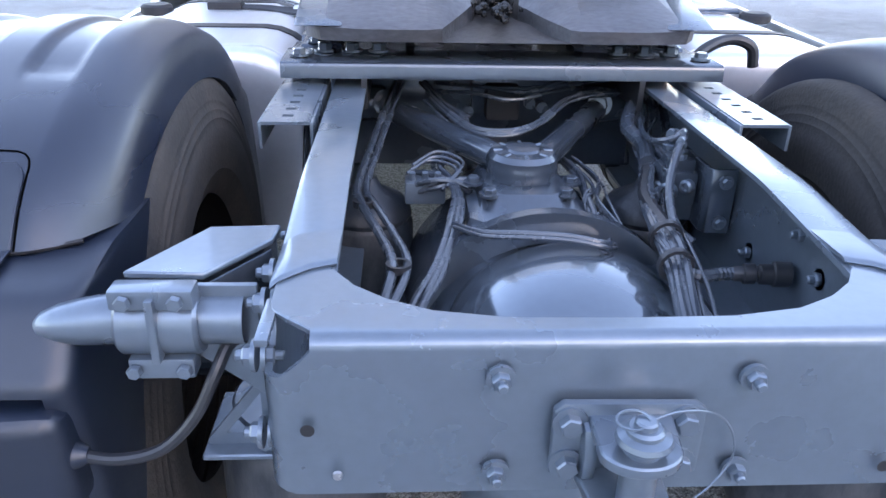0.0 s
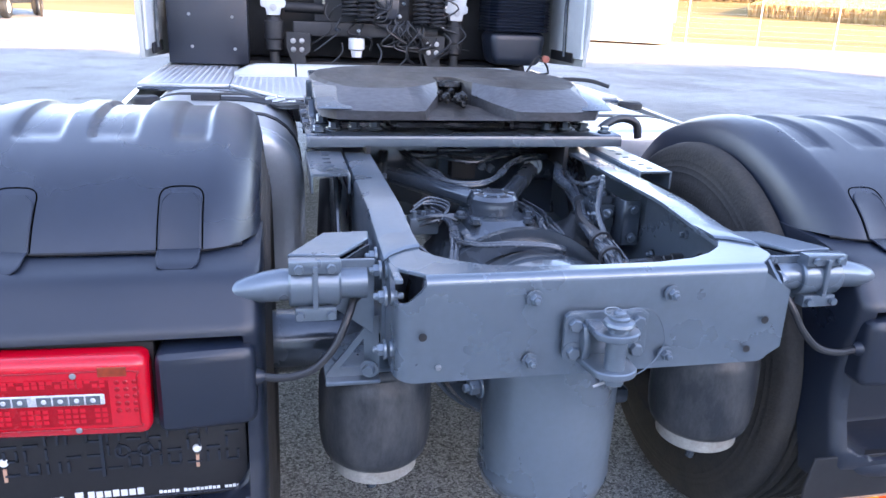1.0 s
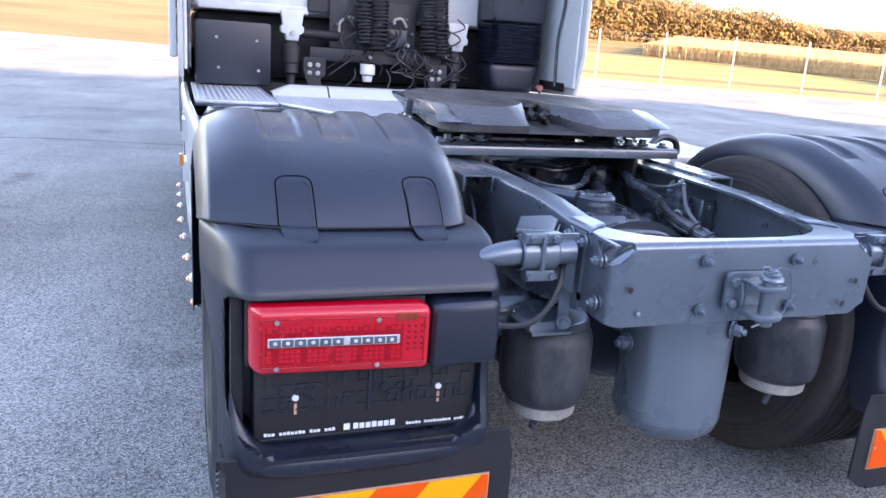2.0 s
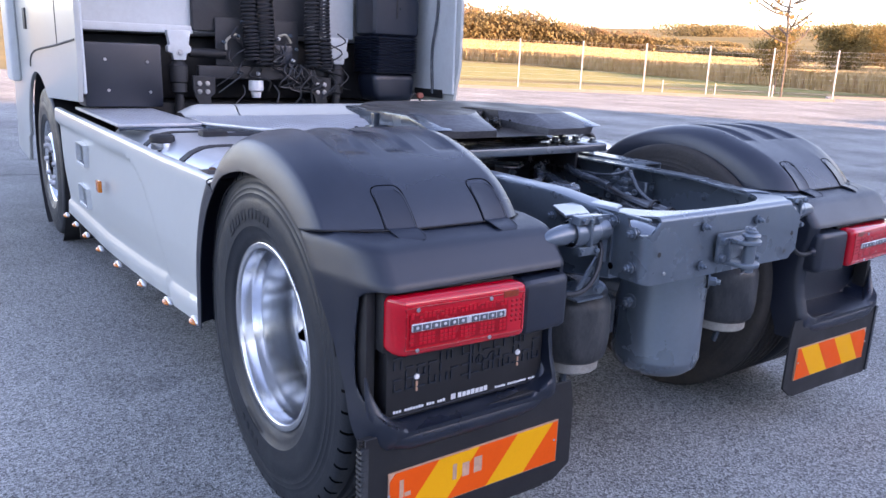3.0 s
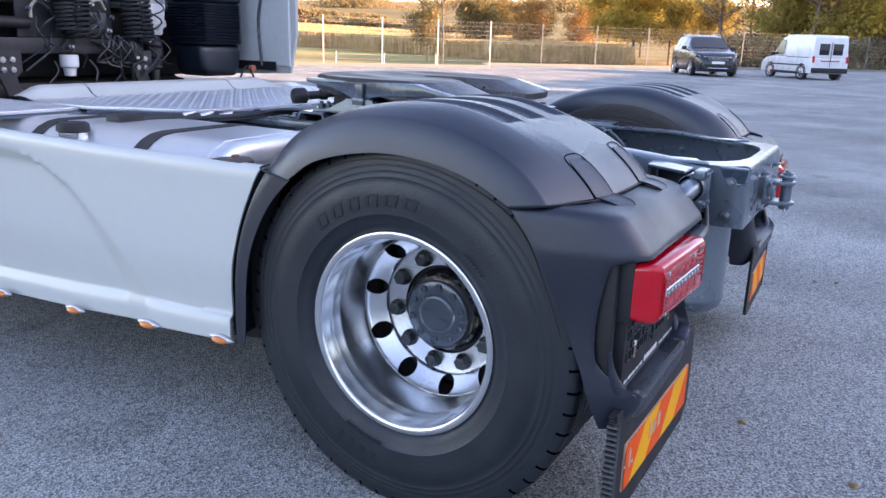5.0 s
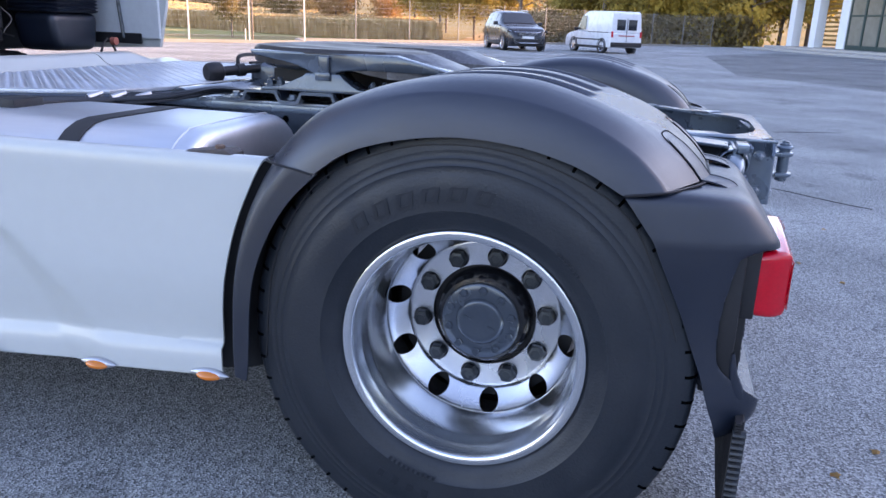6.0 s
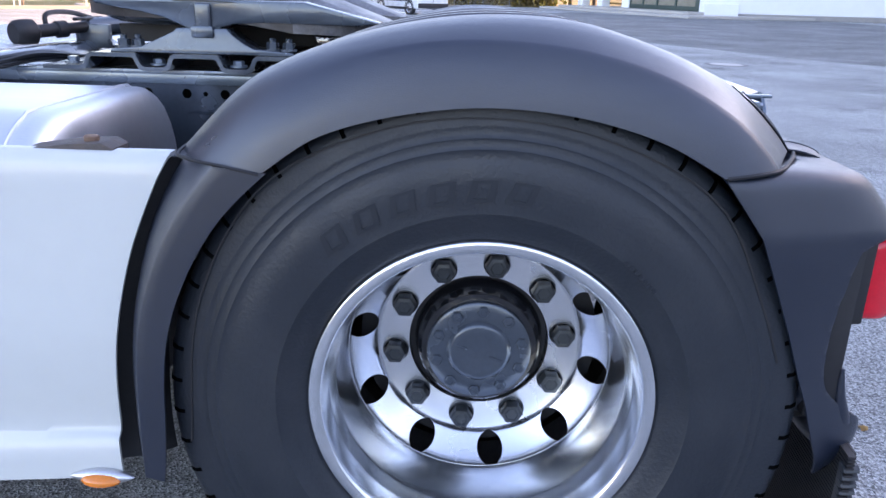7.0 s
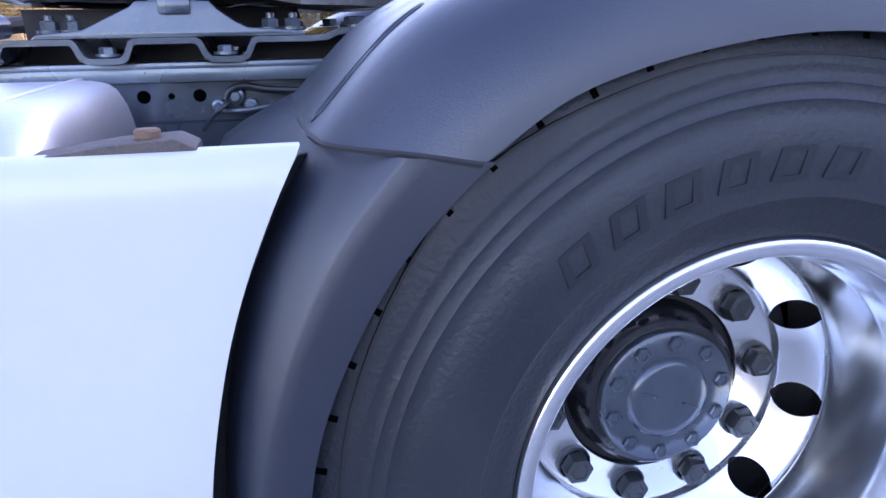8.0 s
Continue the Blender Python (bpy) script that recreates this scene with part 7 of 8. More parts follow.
cn = part("plug_socket", lathe([(0, 0), (0.010, 0), (0.012, 0.006), (0.012, 0.016), (0.016, 0.018), (0.016, 0.034), (0.013, 0.036), (0.013, 0.040), (0.016, 0.042), (0.016, 0.060), (0.020, 0.062), (0.020, 0.086), (0, 0.086)], (Vector((1, -0.15, 0.05)).normalized(), Vector((0.15, 1, 0)).normalized(), Vector((0, 0, 1))), (0.288, -0.345, 0.832), 18), CABLE_BLACK, truck, "black plug socket on the rail")
part("plug_cable", hose([(0.20, -0.36, 0.845), (0.23, -0.365, 0.838), (0.262, -0.352, 0.834), (0.292, -0.345, 0.832)], 0.0095, 8, 8, ribs=0.15), CABLE, cn)

# lines and fittings ahead of the fifth wheel
cpl = part("air_coupling", lathe([(0, -0.038), (0.030, -0.036), (0.038, -0.026), (0.040, 0.0), (0.038, 0.026), (0.026, 0.036), (0.020, 0.042), (0.020, 0.10), (0.026, 0.104), (0.026, 0.135), (0.017, 0.14), (0.017, 0.27), (0, 0.27)], frame_of(Vector((0.86, -0.50, 0.06))), (0.03, 1.38, 1.028), 20), BLACK, truck, "black round line coupling ahead of the fifth wheel")
part("coupling_plate_bracket", box(0.20, 0.225, 1.20, 1.31, 0.975, 1.05, 0.004, 2), PAINT_DARK, cpl)
part("coupling_body", rod((0.215, 1.285, 1.035), (0.36, 1.18, 1.045), 0.034, 0.030, 12, 0.006), PAINT_DARK, cpl)
part("coupling_lever", box(0.12, 0.30, 1.26, 1.275, 1.062, 1.072, 0.003, 1), BLACK, cpl)
part("coupling_elbow", hose([(0.35, 1.185, 1.046), (0.40, 1.15, 1.05), (0.43, 1.13, 1.035), (0.435, 1.125, 0.99)], 0.022, 5, 10), BLACK, cpl)
part("rear_cross_tube", rod((-0.36, 1.28, 0.955), (0.36, 1.28, 0.955), 0.045, None, 20, 0.004), PAINT_DARK, truck, "dark cross tube between the rails")
part("junction_box", box(-0.91, -0.79, 1.47, 1.55, 0.950, 0.992, 0.008, 2), BLACK, truck, "black junction box on the tank")
for k in range(4):
    part("tank_line", hose([(-0.80, 1.49 + 0.014 * k, 0.972), (-0.70, 1.46 + 0.02 * k, 0.972), (-0.60, 1.40 + 0.03 * k, 0.968), (-0.50, 1.33 + 0.04 * k, 0.975), (-0.44, 1.24, 0.985)], 0.007, 6, 6), CABLE_BLACK, truck, "thin black line over the tank")
rng = random.Random(41)
for k in range(7):                             # black lines that run along the deck's near edge to the fifth wheel
    o, q = rng.uniform(-0.03, 0.03), rng.uniform(-0.015, 0.012)
    part("deck_line", hose([(-0.86 + o, 1.86 + o, 0.955 + q), (-0.70, 1.70 + o, 0.960 + q), (-0.56 + o, 1.40, 0.962 + q), (-0.50, 1.20 + o, 0.985 + q), (-0.36 + o, 1.12, 1.0 + q), (-0.20, 1.10 + o, 0.985)], rng.uniform(0.005, 0.009), 6, 6), CABLE_BLACK, truck, "thin black line under the deck's edge")
for x, y in ((-0.60, 1.47), (-0.57, 1.40), (-0.53, 1.33)):
    part("line_fitting", rod((x, y, 0.972), (x + 0.05, y - 0.02, 0.986), 0.013, 0.010, 8, 0.002), BARE, truck, "bright line fitting under the deck's edge")
part("right_grab_bar", hose([(0.80, 1.72, 0.98), (0.80, 1.72, 1.05), (0.95, 1.70, 1.055), (1.05, 1.66, 1.03)], 0.010, 6, 8), BLACK, truck, "black bent bar beside the deck")
part("right_pipe", hose([(0.46, 0.42, 0.97), (0.50, 0.46, 1.02), (0.58, 0.50, 1.045), (0.64, 0.50, 1.03), (0.655, 0.50, 0.98)], 0.014, 6, 10), CABLE_BLACK, truck, "black bent pipe over the right rail")

# ---- the yard's edge and the distance ----
def see_through(m):
    """Leaves let half of the light through."""
    n, ln = m.node_tree.nodes, m.node_tree.links
    b, out = n["Principled BSDF"], n["Material Output"]
    tr_, mx = n.new("ShaderNodeBsdfTranslucent"), n.new("ShaderNodeMixShader")
    mx.inputs[0].default_value = 0.5
    ln.new(b.inputs["Base Color"].links[0].from_socket, tr_.inputs[0])
    ln.new(b.outputs[0], mx.inputs[1])
    ln.new(tr_.outputs[0], mx.inputs[2])
    ln.new(mx.outputs[0], out.inputs[0])


KERB = mat("kerb_concrete", (0.26, 0.24, 0.21), 0.85, 0, 0.15, 4, 0.2, 60)
POST = mat("galvanised_post", (0.55, 0.55, 0.54), 0.5, 0.3, 0.08, 8)
WIRE = mat("galvanised_wire", (0.55, 0.55, 0.54), 0.5, 0.1, 0.08, 8)
POST_GREY = mat("weathered_post", (0.20, 0.20, 0.20), 0.6, 0.2, 0.1, 8)
LEAF_Y = nature("yellow_leaves", [(0.32, 0.22, 0.05), (0.48, 0.34, 0.07), (0.62, 0.46, 0.11)], 1.5, 0)
# far leaf colours are paled: distance haze is put into the base colour
LEAF_FAR = nature("haze_tan_leaves", [(0.264, 0.182, 0.105), (0.341, 0.237, 0.143), (0.418, 0.308, 0.187)], 0.5, 0)
LEAF_FAR2 = nature("haze_olive_leaves", [(0.218, 0.172, 0.086), (0.299, 0.236, 0.121), (0.391, 0.310, 0.161)], 0.4, 0)
# these three are lightened for haze on the far trees as well
LEAF_O = nature("olive_leaves", [(0.250, 0.206, 0.056), (0.400, 0.312, 0.088), (0.562, 0.438, 0.138)], 1.5, 0)
LEAF_R = nature("brown_leaves", [(0.312, 0.182, 0.072), (0.494, 0.299, 0.117), (0.650, 0.416, 0.169)], 1.5, 0)
LEAF_G = nature("dark_leaves", [(0.174, 0.138, 0.058), (0.275, 0.210, 0.087), (0.406, 0.297, 0.123)], 1.5, 0)
BARK = mat("bark", (0.16, 0.125, 0.10), 0.85, 0, 0.25, 6, 0.4, 30)
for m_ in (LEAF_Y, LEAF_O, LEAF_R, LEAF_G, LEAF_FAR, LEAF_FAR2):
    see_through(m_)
CORN = nature("dry_corn", [(0.50, 0.34, 0.16), (0.64, 0.47, 0.24), (0.74, 0.59, 0.34)], 0.9, 0.2)
CORN_TOP = nature("dry_corn_tops", [(0.44, 0.31, 0.14), (0.56, 0.42, 0.21), (0.66, 0.51, 0.29)], 0.8, 0.4)
STUBBLE = nature("stubble", [(0.28, 0.17, 0.07), (0.36, 0.23, 0.095), (0.42, 0.28, 0.12)], 0.4, 0.5)
GRASS = nature("verge_grass", [(0.16, 0.165, 0.04), (0.27, 0.25, 0.075), (0.38, 0.31, 0.12)], 0.7, 0.5)


for m_ in (CORN, CORN_TOP):
    see_through(m_)


def fence(a, b, n, height, post_mat, light):
    """Wire mesh fence: posts, mesh mats, on a low concrete kerb."""
    fn = thing("fence", a, light, "fence", "yard fences")
    d = (b - a).normalized()
    nrm = Vector((-d.y, d.x, 0))
    ln = (b - a).length
    ang = math.degrees(math.atan2(d.y, d.x))
    for k in range(n + 1):
        c = a + d * (ln * k / n)
        q = box(-0.03, 0.03, -0.02, 0.02, 0, height, 0.004, 1)
        rot(q, ang, "Z", (0, 0, 0))
        bmesh.ops.translate(q, vec=c, verts=q.verts)
        if k or light.startswith("light"):     # the far fence begins at the near fence's last post
            part("post", q, post_mat, fn)
        else:
            q.free()
        if k < n:
            m0, step_x = c + d * 0.05, ln / n - 0.10
            q = bmesh.new()
            wires = []
            for j in range(11):
                z = 0.12 + j * (height - 0.2) / 10
                wires.append((m0, m0 + d * step_x, z, z, 0.0022))
            for j in range(int(step_x / 0.10)):
                p = m0 + d * (0.05 + j * 0.10)
                wires.append((p, p, 0.1, height - 0.06, 0.0009))
            verts, faces = [], []
            for p0, p1, z0, z1, r in wires:
                i = len(verts)
                w = nrm * r if z0 == z1 else d * r
                if z0 == z1:
                    verts += [p0 + Vector((0, 0, z0 - r)), p1 + Vector((0, 0, z0 - r)), p1 + Vector((0, 0, z0 + r)), p0 + Vector((0, 0, z0 + r))]
                else:
                    verts += [p0 - w + Vector((0, 0, z0)), p0 + w + Vector((0, 0, z0)), p0 + w + Vector((0, 0, z1)), p0 - w + Vector((0, 0, z1))]
                verts += [v + nrm * r * 2 for v in verts[i:i + 4]]
                faces += [(i, i + 1, i + 2, i + 3), (i + 7, i + 6, i + 5, i + 4), (i, i + 4, i + 5, i + 1), (i + 1, i + 5, i + 6, i + 2), (i + 2, i + 6, i + 7, i + 3), (i + 3, i + 7, i + 4, i)]
            me = bpy.data.meshes.new("mat")
            me.from_pydata([tuple(v) for v in verts], [], faces)
            q.from_mesh(me)
            bpy.data.meshes.remove(me)
            part("mesh_mat", q, WIRE, fn, smooth=0)
    return fn


fence(FENCE_A, FENCE_B, 12, 2.25, POST, "light galvanised wire mesh fence along the yard")
fence(FENCE_C, FENCE_D, 10, 2.35, POST_GREY, "grey wire mesh fence behind the parked cars")
for a_, b_ in ((FENCE_A, FENCE_B), (FENCE_C, FENCE_D), (FENCE_B, FENCE_C)):
    d = (b_ - a_)
    q = box(0, d.length, -0.12, 0.12, -0.05, 0.13, 0.02, 1)
    rot(q, math.degrees(math.atan2(d.y, d.x)), "Z", (0, 0, 0))
    bmesh.ops.translate(q, vec=a_, verts=q.verts)
    lone("kerb", q, KERB, "pale concrete kerb under the fence", "kerb", tuple(a_), kind="structure")

# covers of the land: grass verge, corn, stubble
def patch(name, corners, nx, ny, lift, material, label, rough=0.0, seed=1):
    rg = random.Random(seed)
    a_, b_, c_, d_ = [Vector((*p, 0)) for p in corners]
    rows = []
    for i in range(nx + 1):
        row = []
        for j in range(ny + 1):
            p = a_.lerp(b_, i / nx).lerp(d_.lerp(c_, i / nx), j / ny)
            row.append((p.x, p.y, ground_height(p.x, p.y) + lift + rg.uniform(-rough, rough)))
        rows.append(row)
    return lone(name, grid_mesh(rows), material, label, "field", tuple(a_), kind="structure", smooth=60)


patch("grass_verge", [(20, 50), (70, 22), (92, 60), (60, 130)], 30, 30, 0.05, GRASS, "green and yellow autumn grass behind the fence")
CORN_EDGE = [(80.5, 24.5), (78, 33.5), (81, 48), (82, 57), (83, 66), (83, 76), (84, 86), (82, 96), (78, 105), (74, 113)]


def corn_place(f, g):
    """A place in the corn field: f along its near edge, g from there to its far side."""
    k = min(int(f * 9), 8)
    p = Vector((*CORN_EDGE[k], 0)).lerp(Vector((*CORN_EDGE[k + 1], 0)), f * 9 - k)
    return p + Vector((24 + 10 * f, 8 + 32 * f, 0)) * g


rg = random.Random(2)
rows = []
for i in range(55):
    ps = [corn_place(i / 54, j / 24) for j in range(25)]
    rows.append([(p.x, p.y, ground_height(p.x, p.y) + 1.75 + rg.uniform(-0.1, 0.1)) for p in ps])
lone("corn_tops", grid_mesh(rows), CORN_TOP, "pale tops of a ripe corn field", "field", (79, 42, 0), kind="structure", smooth=60)
patch("stubble_field", [(46, 14.5), (63, 20.5), (110, 26), (95, 5)], 12, 12, 0.06, STUBBLE, "orange sunlit stubble field")

rg = random.Random(21)
verts, faces = [], []
for k in range(24000):
    p = corn_place(rg.random(), 0) + Vector((rg.uniform(-0.6, 2.5), rg.uniform(-0.4, 0.4), 0))
    z = ground_height(p.x, p.y)
    h, w, t = rg.uniform(0.7, 2.2), rg.uniform(0.02, 0.075), rg.uniform(0, math.pi)
    dx, dy = math.cos(t) * w, math.sin(t) * w
    lx, ly = rg.uniform(-0.25, 0.25), rg.uniform(-0.25, 0.25)
    n_ = len(verts)
    verts += [(p.x - dx, p.y - dy, z), (p.x + dx, p.y + dy, z), (p.x + dx + lx, p.y + dy + ly, z + h), (p.x - dx + lx, p.y - dy + ly, z + h * 0.97)]
    faces.append((n_, n_ + 1, n_ + 2, n_ + 3))
for k in range(60000):                        # tips over the whole field, thinner with distance
    f, g = rg.random(), rg.random() ** 2.2
    p = corn_place(f, g)
    z = ground_height(p.x, p.y)
    w, t = rg.uniform(0.05, 0.13) * (1 + 2 * g), rg.uniform(0, math.pi)
    dx, dy, top_z = math.cos(t) * w, math.sin(t) * w, z + rg.uniform(1.85, 2.2)
    n_ = len(verts)
    verts += [(p.x - dx, p.y - dy, z + 1.5), (p.x + dx, p.y + dy, z + 1.5), (p.x + dx * 0.6, p.y + dy * 0.6, top_z), (p.x - dx * 0.6, p.y - dy * 0.6, top_z)]
    faces.append((n_, n_ + 1, n_ + 2, n_ + 3))
me = bpy.data.meshes.new("corn_stalks")
me.from_pydata(verts, [], faces)
me.materials.append(CORN)
tagged(new("corn_stalks", me), "dry golden corn stalks at the field's edge", "corn", kind="stuff")


def tree_meshes(seed, height, spread, leaf, leaves, bare=0.0, trunk_h=0.28):
    """Trunk with limbs, and a crown of leaf clumps round the limb tips."""
    rg = random.Random(seed)
    tb = bmesh.new()
    tips = []
    hose([(0, 0, -0.3), (0.05 * height * rg.uniform(-0.3, 0.3), 0, height * 0.3), (rg.uniform(-0.04, 0.04) * height, rg.uniform(-0.04, 0.04) * height, height * 0.62), (0, 0, height * 0.9)], height * (0.016 if leaves > 300 else 0.007), 4, 7, tb)
    for k in range(16):
        a_, h0 = rg.uniform(0, math.tau), height * rg.uniform(trunk_h, 0.8)
        ln = spread * (1.1 - 0.75 * abs(h0 / height - 0.5)) * rg.uniform(0.6, 1.05)
        up = rg.uniform(0.25, 0.8) * ln
        e_ = Vector((math.cos(a_) * ln, math.sin(a_) * ln, min(h0 + up, height)))
        s_ = Vector((0, 0, h0))
        m_ = s_.lerp(e_, 0.5) + Vector((rg.uniform(-0.2, 0.2), rg.uniform(-0.2, 0.2), -0.1 * ln))
        hose([s_, m_, e_], height * 0.0055, 3, 5, tb)
        tips += [e_, s_.lerp(e_, 0.65), m_]
        for j in range(2):
            t_ = m_ + Vector((rg.gauss(0, 0.3), rg.gauss(0, 0.3), rg.uniform(0.1, 0.6))) * ln * 0.5
            hose([m_, m_.lerp(t_, 0.5) + Vector((0, 0, 0.05)), t_], height * 0.003, 2, 4, tb)
            tips.append(t_)
    tips += [Vector((rg.gauss(0, 0.15) * spread, rg.gauss(0, 0.15) * spread, height * rg.uniform(0.8, 1.0))) for _ in range(6)]
    verts, faces = [], []
    for k in range(leaves):
        c = tips[rg.randrange(len(tips))] + Vector((rg.gauss(0, 1), rg.gauss(0, 1), rg.gauss(0, 0.8))) * spread * 0.20
        if c.z < height * 0.12:
            continue
        s_ = rg.uniform(0.06, 0.15) * (0.6 + height / 16)
        w = Vector((rg.gauss(0.2, 0.8), rg.gauss(-0.4, 0.8), rg.gauss(0.4, 0.8))).normalized()
        u = (w.orthogonal() + w.cross(w.orthogonal()) * rg.uniform(-2, 2)).normalized()
        v = w.cross(u)
        i = len(verts)
        verts += [tuple(c - u * s_), tuple(c + v * s_ * 0.7), tuple(c + u * s_), tuple(c - v * s_ * 0.7)]
        faces.append((i, i + 1, i + 2, i + 3))
    me = bpy.data.meshes.new("crown")
    me.from_pydata(verts, [], faces)
    me.materials.append(leaf)
    return finish(tb, "trunk", BARK, 60), me


def tree_kind(seed, height, spread, leaf, leaves, label, loc):
    tm, cm_ = tree_meshes(seed, height, spread, leaf, leaves)
    t = thing("tree", loc, label, "tree", "trees behind the yard")
    for nm, me in (("trunk", tm), ("crown", cm_)):
        o = new(nm, me)
        o.parent = t
    return t


def at_ground(x, y):
    return (x, y, ground_height(x, y) - 0.1)


KINDS = [tree_kind(31, 10.0, 3.4, LEAF_Y, 14000, "broad tree with yellow autumn leaves behind the fence", at_ground(93, 31)),
         tree_kind(32, 9.0, 3.0, LEAF_O, 12000, "broad tree with olive and yellow leaves behind the fence", at_ground(88, 22)),
         tree_kind(33, 7.5, 2.7, LEAF_R, 11000, "broad tree with red-brown autumn leaves behind the field", at_ground(91, 41)),
         tree_kind(34, 7.0, 2.8, LEAF_G, 12000, "dense dark green tree behind the field", at_ground(88, 47)),
         tree_kind(35, 9.5, 2.6, LEAF_R, 500, "nearly bare tree with a few brown leaves", at_ground(80, 15))]
rg = random.Random(5)
PLACES = [(0, 84, 25, 1.0), (1, 95, 19, 1.1), (4, 84, 11, 1.1), (1, 78, 9, 1.0), (4, 74, 6, 1.0), (0, 79, 4, 0.95), (1, 73, 2.5, 0.9), (0, 71, -0.5, 0.85), (1, 70, -3.5, 0.9),
          (0, 74, -6, 1.0), (4, 71, -7, 0.9), (1, 76, -10, 1.0), (0, 80, -13, 1.1), (2, 97, 36, 1.0), (3, 100, 44, 0.9), (2, 84, 52, 0.7), (1, 104, 30, 1.2), (3, 106, 52, 1.1), (4, 92, 14, 1.2),
          (1, 88, 6, 1.2), (0, 90, 0, 1.2), (2, 82, -2, 1.0), (3, 85, -8, 1.0)]
for k, x, y, s in PLACES:
    copy_thing(KINDS[k], Matrix.Translation(at_ground(x, y)) @ Matrix.Rotation(rg.uniform(0, math.tau), 4, "Z") @ Matrix.Diagonal((*[s * (1.25 if y < 12 else 0.92)] * 3, 1)))
# a lone thin tree just behind the fence
tm, cm_ = tree_meshes(44, 8.0, 1.7, LEAF_R, 160, trunk_h=0.35)
t = thing("tree", at_ground(37.6, 22.6), "thin nearly bare young tree just behind the fence", "tree", "trees behind the yard")
for nm, me in (("trunk", tm), ("crown", cm_)):
    new(nm, me).parent = t
tm, cm_ = tree_meshes(45, 6.0, 2.0, LEAF_G, 5200, trunk_h=0.30)
t = thing("tree", at_ground(66, 41), "dark bushy tree in the grass behind the fence", "tree", "trees behind the yard")
for nm, me in (("trunk", tm), ("crown", cm_)):
    new(nm, me).parent = t

# hedge of shrubs behind the far fence, and far woods on the slopes
def thicket(name, label, n, where, size, leaf, seed, tall):
    rg = random.Random(seed)
    verts, faces = [], []
    for k in range(n):
        x, y = where(rg)
        z0 = ground_height(x, y)
        h = tall(x, y) * (0.75 + 0.35 * noise.noise(Vector((x * 0.12, y * 0.12, seed))) + 0.2 * noise.noise(Vector((x * 0.5, y * 0.5, seed))))
        c = Vector((x, y, z0 + h * (1 - rg.random() ** 1.6)))
        s_ = size * rg.uniform(0.5, 1.3)
        w = Vector((rg.gauss(0.4, 0.6), rg.gauss(-1.0, 0.6), rg.gauss(0.5, 0.6))).normalized()   # leaves turn to the light
        u = (w.orthogonal() + w.cross(w.orthogonal()) * rg.uniform(-2, 2)).normalized()
        v = w.cross(u)
        i = len(verts)
        verts += [tuple(c - u * s_), tuple(c + v * s_ * 0.8), tuple(c + u * s_), tuple(c - v * s_ * 0.8)]
        faces.append((i, i + 1, i + 2, i + 3))
    me = bpy.data.meshes.new(name)
    me.from_pydata(verts, [], faces)
    me.materials.append(leaf)
    return tagged(new(name, me), label, "woods", kind="stuff")


def along(a_, b_, depth):
    a_, b_ = Vector((*a_, 0)), Vector((*b_, 0))
    d = (b_ - a_).normalized()
    nrm = Vector((-d.y, d.x, 0))

    def where(rg):
        p = a_.lerp(b_, rg.random()) + nrm * rg.uniform(-depth, depth)
        return p.x, p.y
    return where


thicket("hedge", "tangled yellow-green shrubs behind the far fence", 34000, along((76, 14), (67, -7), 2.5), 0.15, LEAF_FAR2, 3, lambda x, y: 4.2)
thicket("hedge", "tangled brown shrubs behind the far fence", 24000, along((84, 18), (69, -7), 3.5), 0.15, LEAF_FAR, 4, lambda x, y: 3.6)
thicket("hedge", "yellow leaves in the shrubs behind the far fence", 2500, along((75, 8), (67, -8), 3.0), 0.24, LEAF_Y, 6, lambda x, y: 5.0)
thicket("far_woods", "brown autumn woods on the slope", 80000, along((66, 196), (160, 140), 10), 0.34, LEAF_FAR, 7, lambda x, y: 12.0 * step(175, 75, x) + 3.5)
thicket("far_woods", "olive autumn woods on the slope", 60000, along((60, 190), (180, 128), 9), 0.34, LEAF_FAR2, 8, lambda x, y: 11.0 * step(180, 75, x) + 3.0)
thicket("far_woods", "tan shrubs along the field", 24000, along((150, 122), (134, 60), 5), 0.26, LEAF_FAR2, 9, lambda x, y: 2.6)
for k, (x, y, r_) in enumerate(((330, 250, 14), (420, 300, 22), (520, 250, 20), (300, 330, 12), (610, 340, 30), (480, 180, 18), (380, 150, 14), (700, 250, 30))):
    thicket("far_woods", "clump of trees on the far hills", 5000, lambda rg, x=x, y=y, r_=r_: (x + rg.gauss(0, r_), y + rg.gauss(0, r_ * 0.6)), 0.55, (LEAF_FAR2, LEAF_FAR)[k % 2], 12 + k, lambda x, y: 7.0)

# ---- parked cars ----
CAR_DARK = mat("dark_car_paint", (0.022, 0.023, 0.029), 0.28, 0.3, 0.05, 4, coat=0.6)
CAR_WHITE = mat("white_car_paint", (0.72, 0.74, 0.76), 0.3, 0.0, 0.03, 4, coat=0.5)
GLASS = mat("dark_car_glass", (0.015, 0.018, 0.022), 0.08, 0.0, 0.05, 4, coat=0.6)
CHROME = mat("chrome_trim", (0.7, 0.7, 0.72), 0.15, 1.0, 0.04, 5)


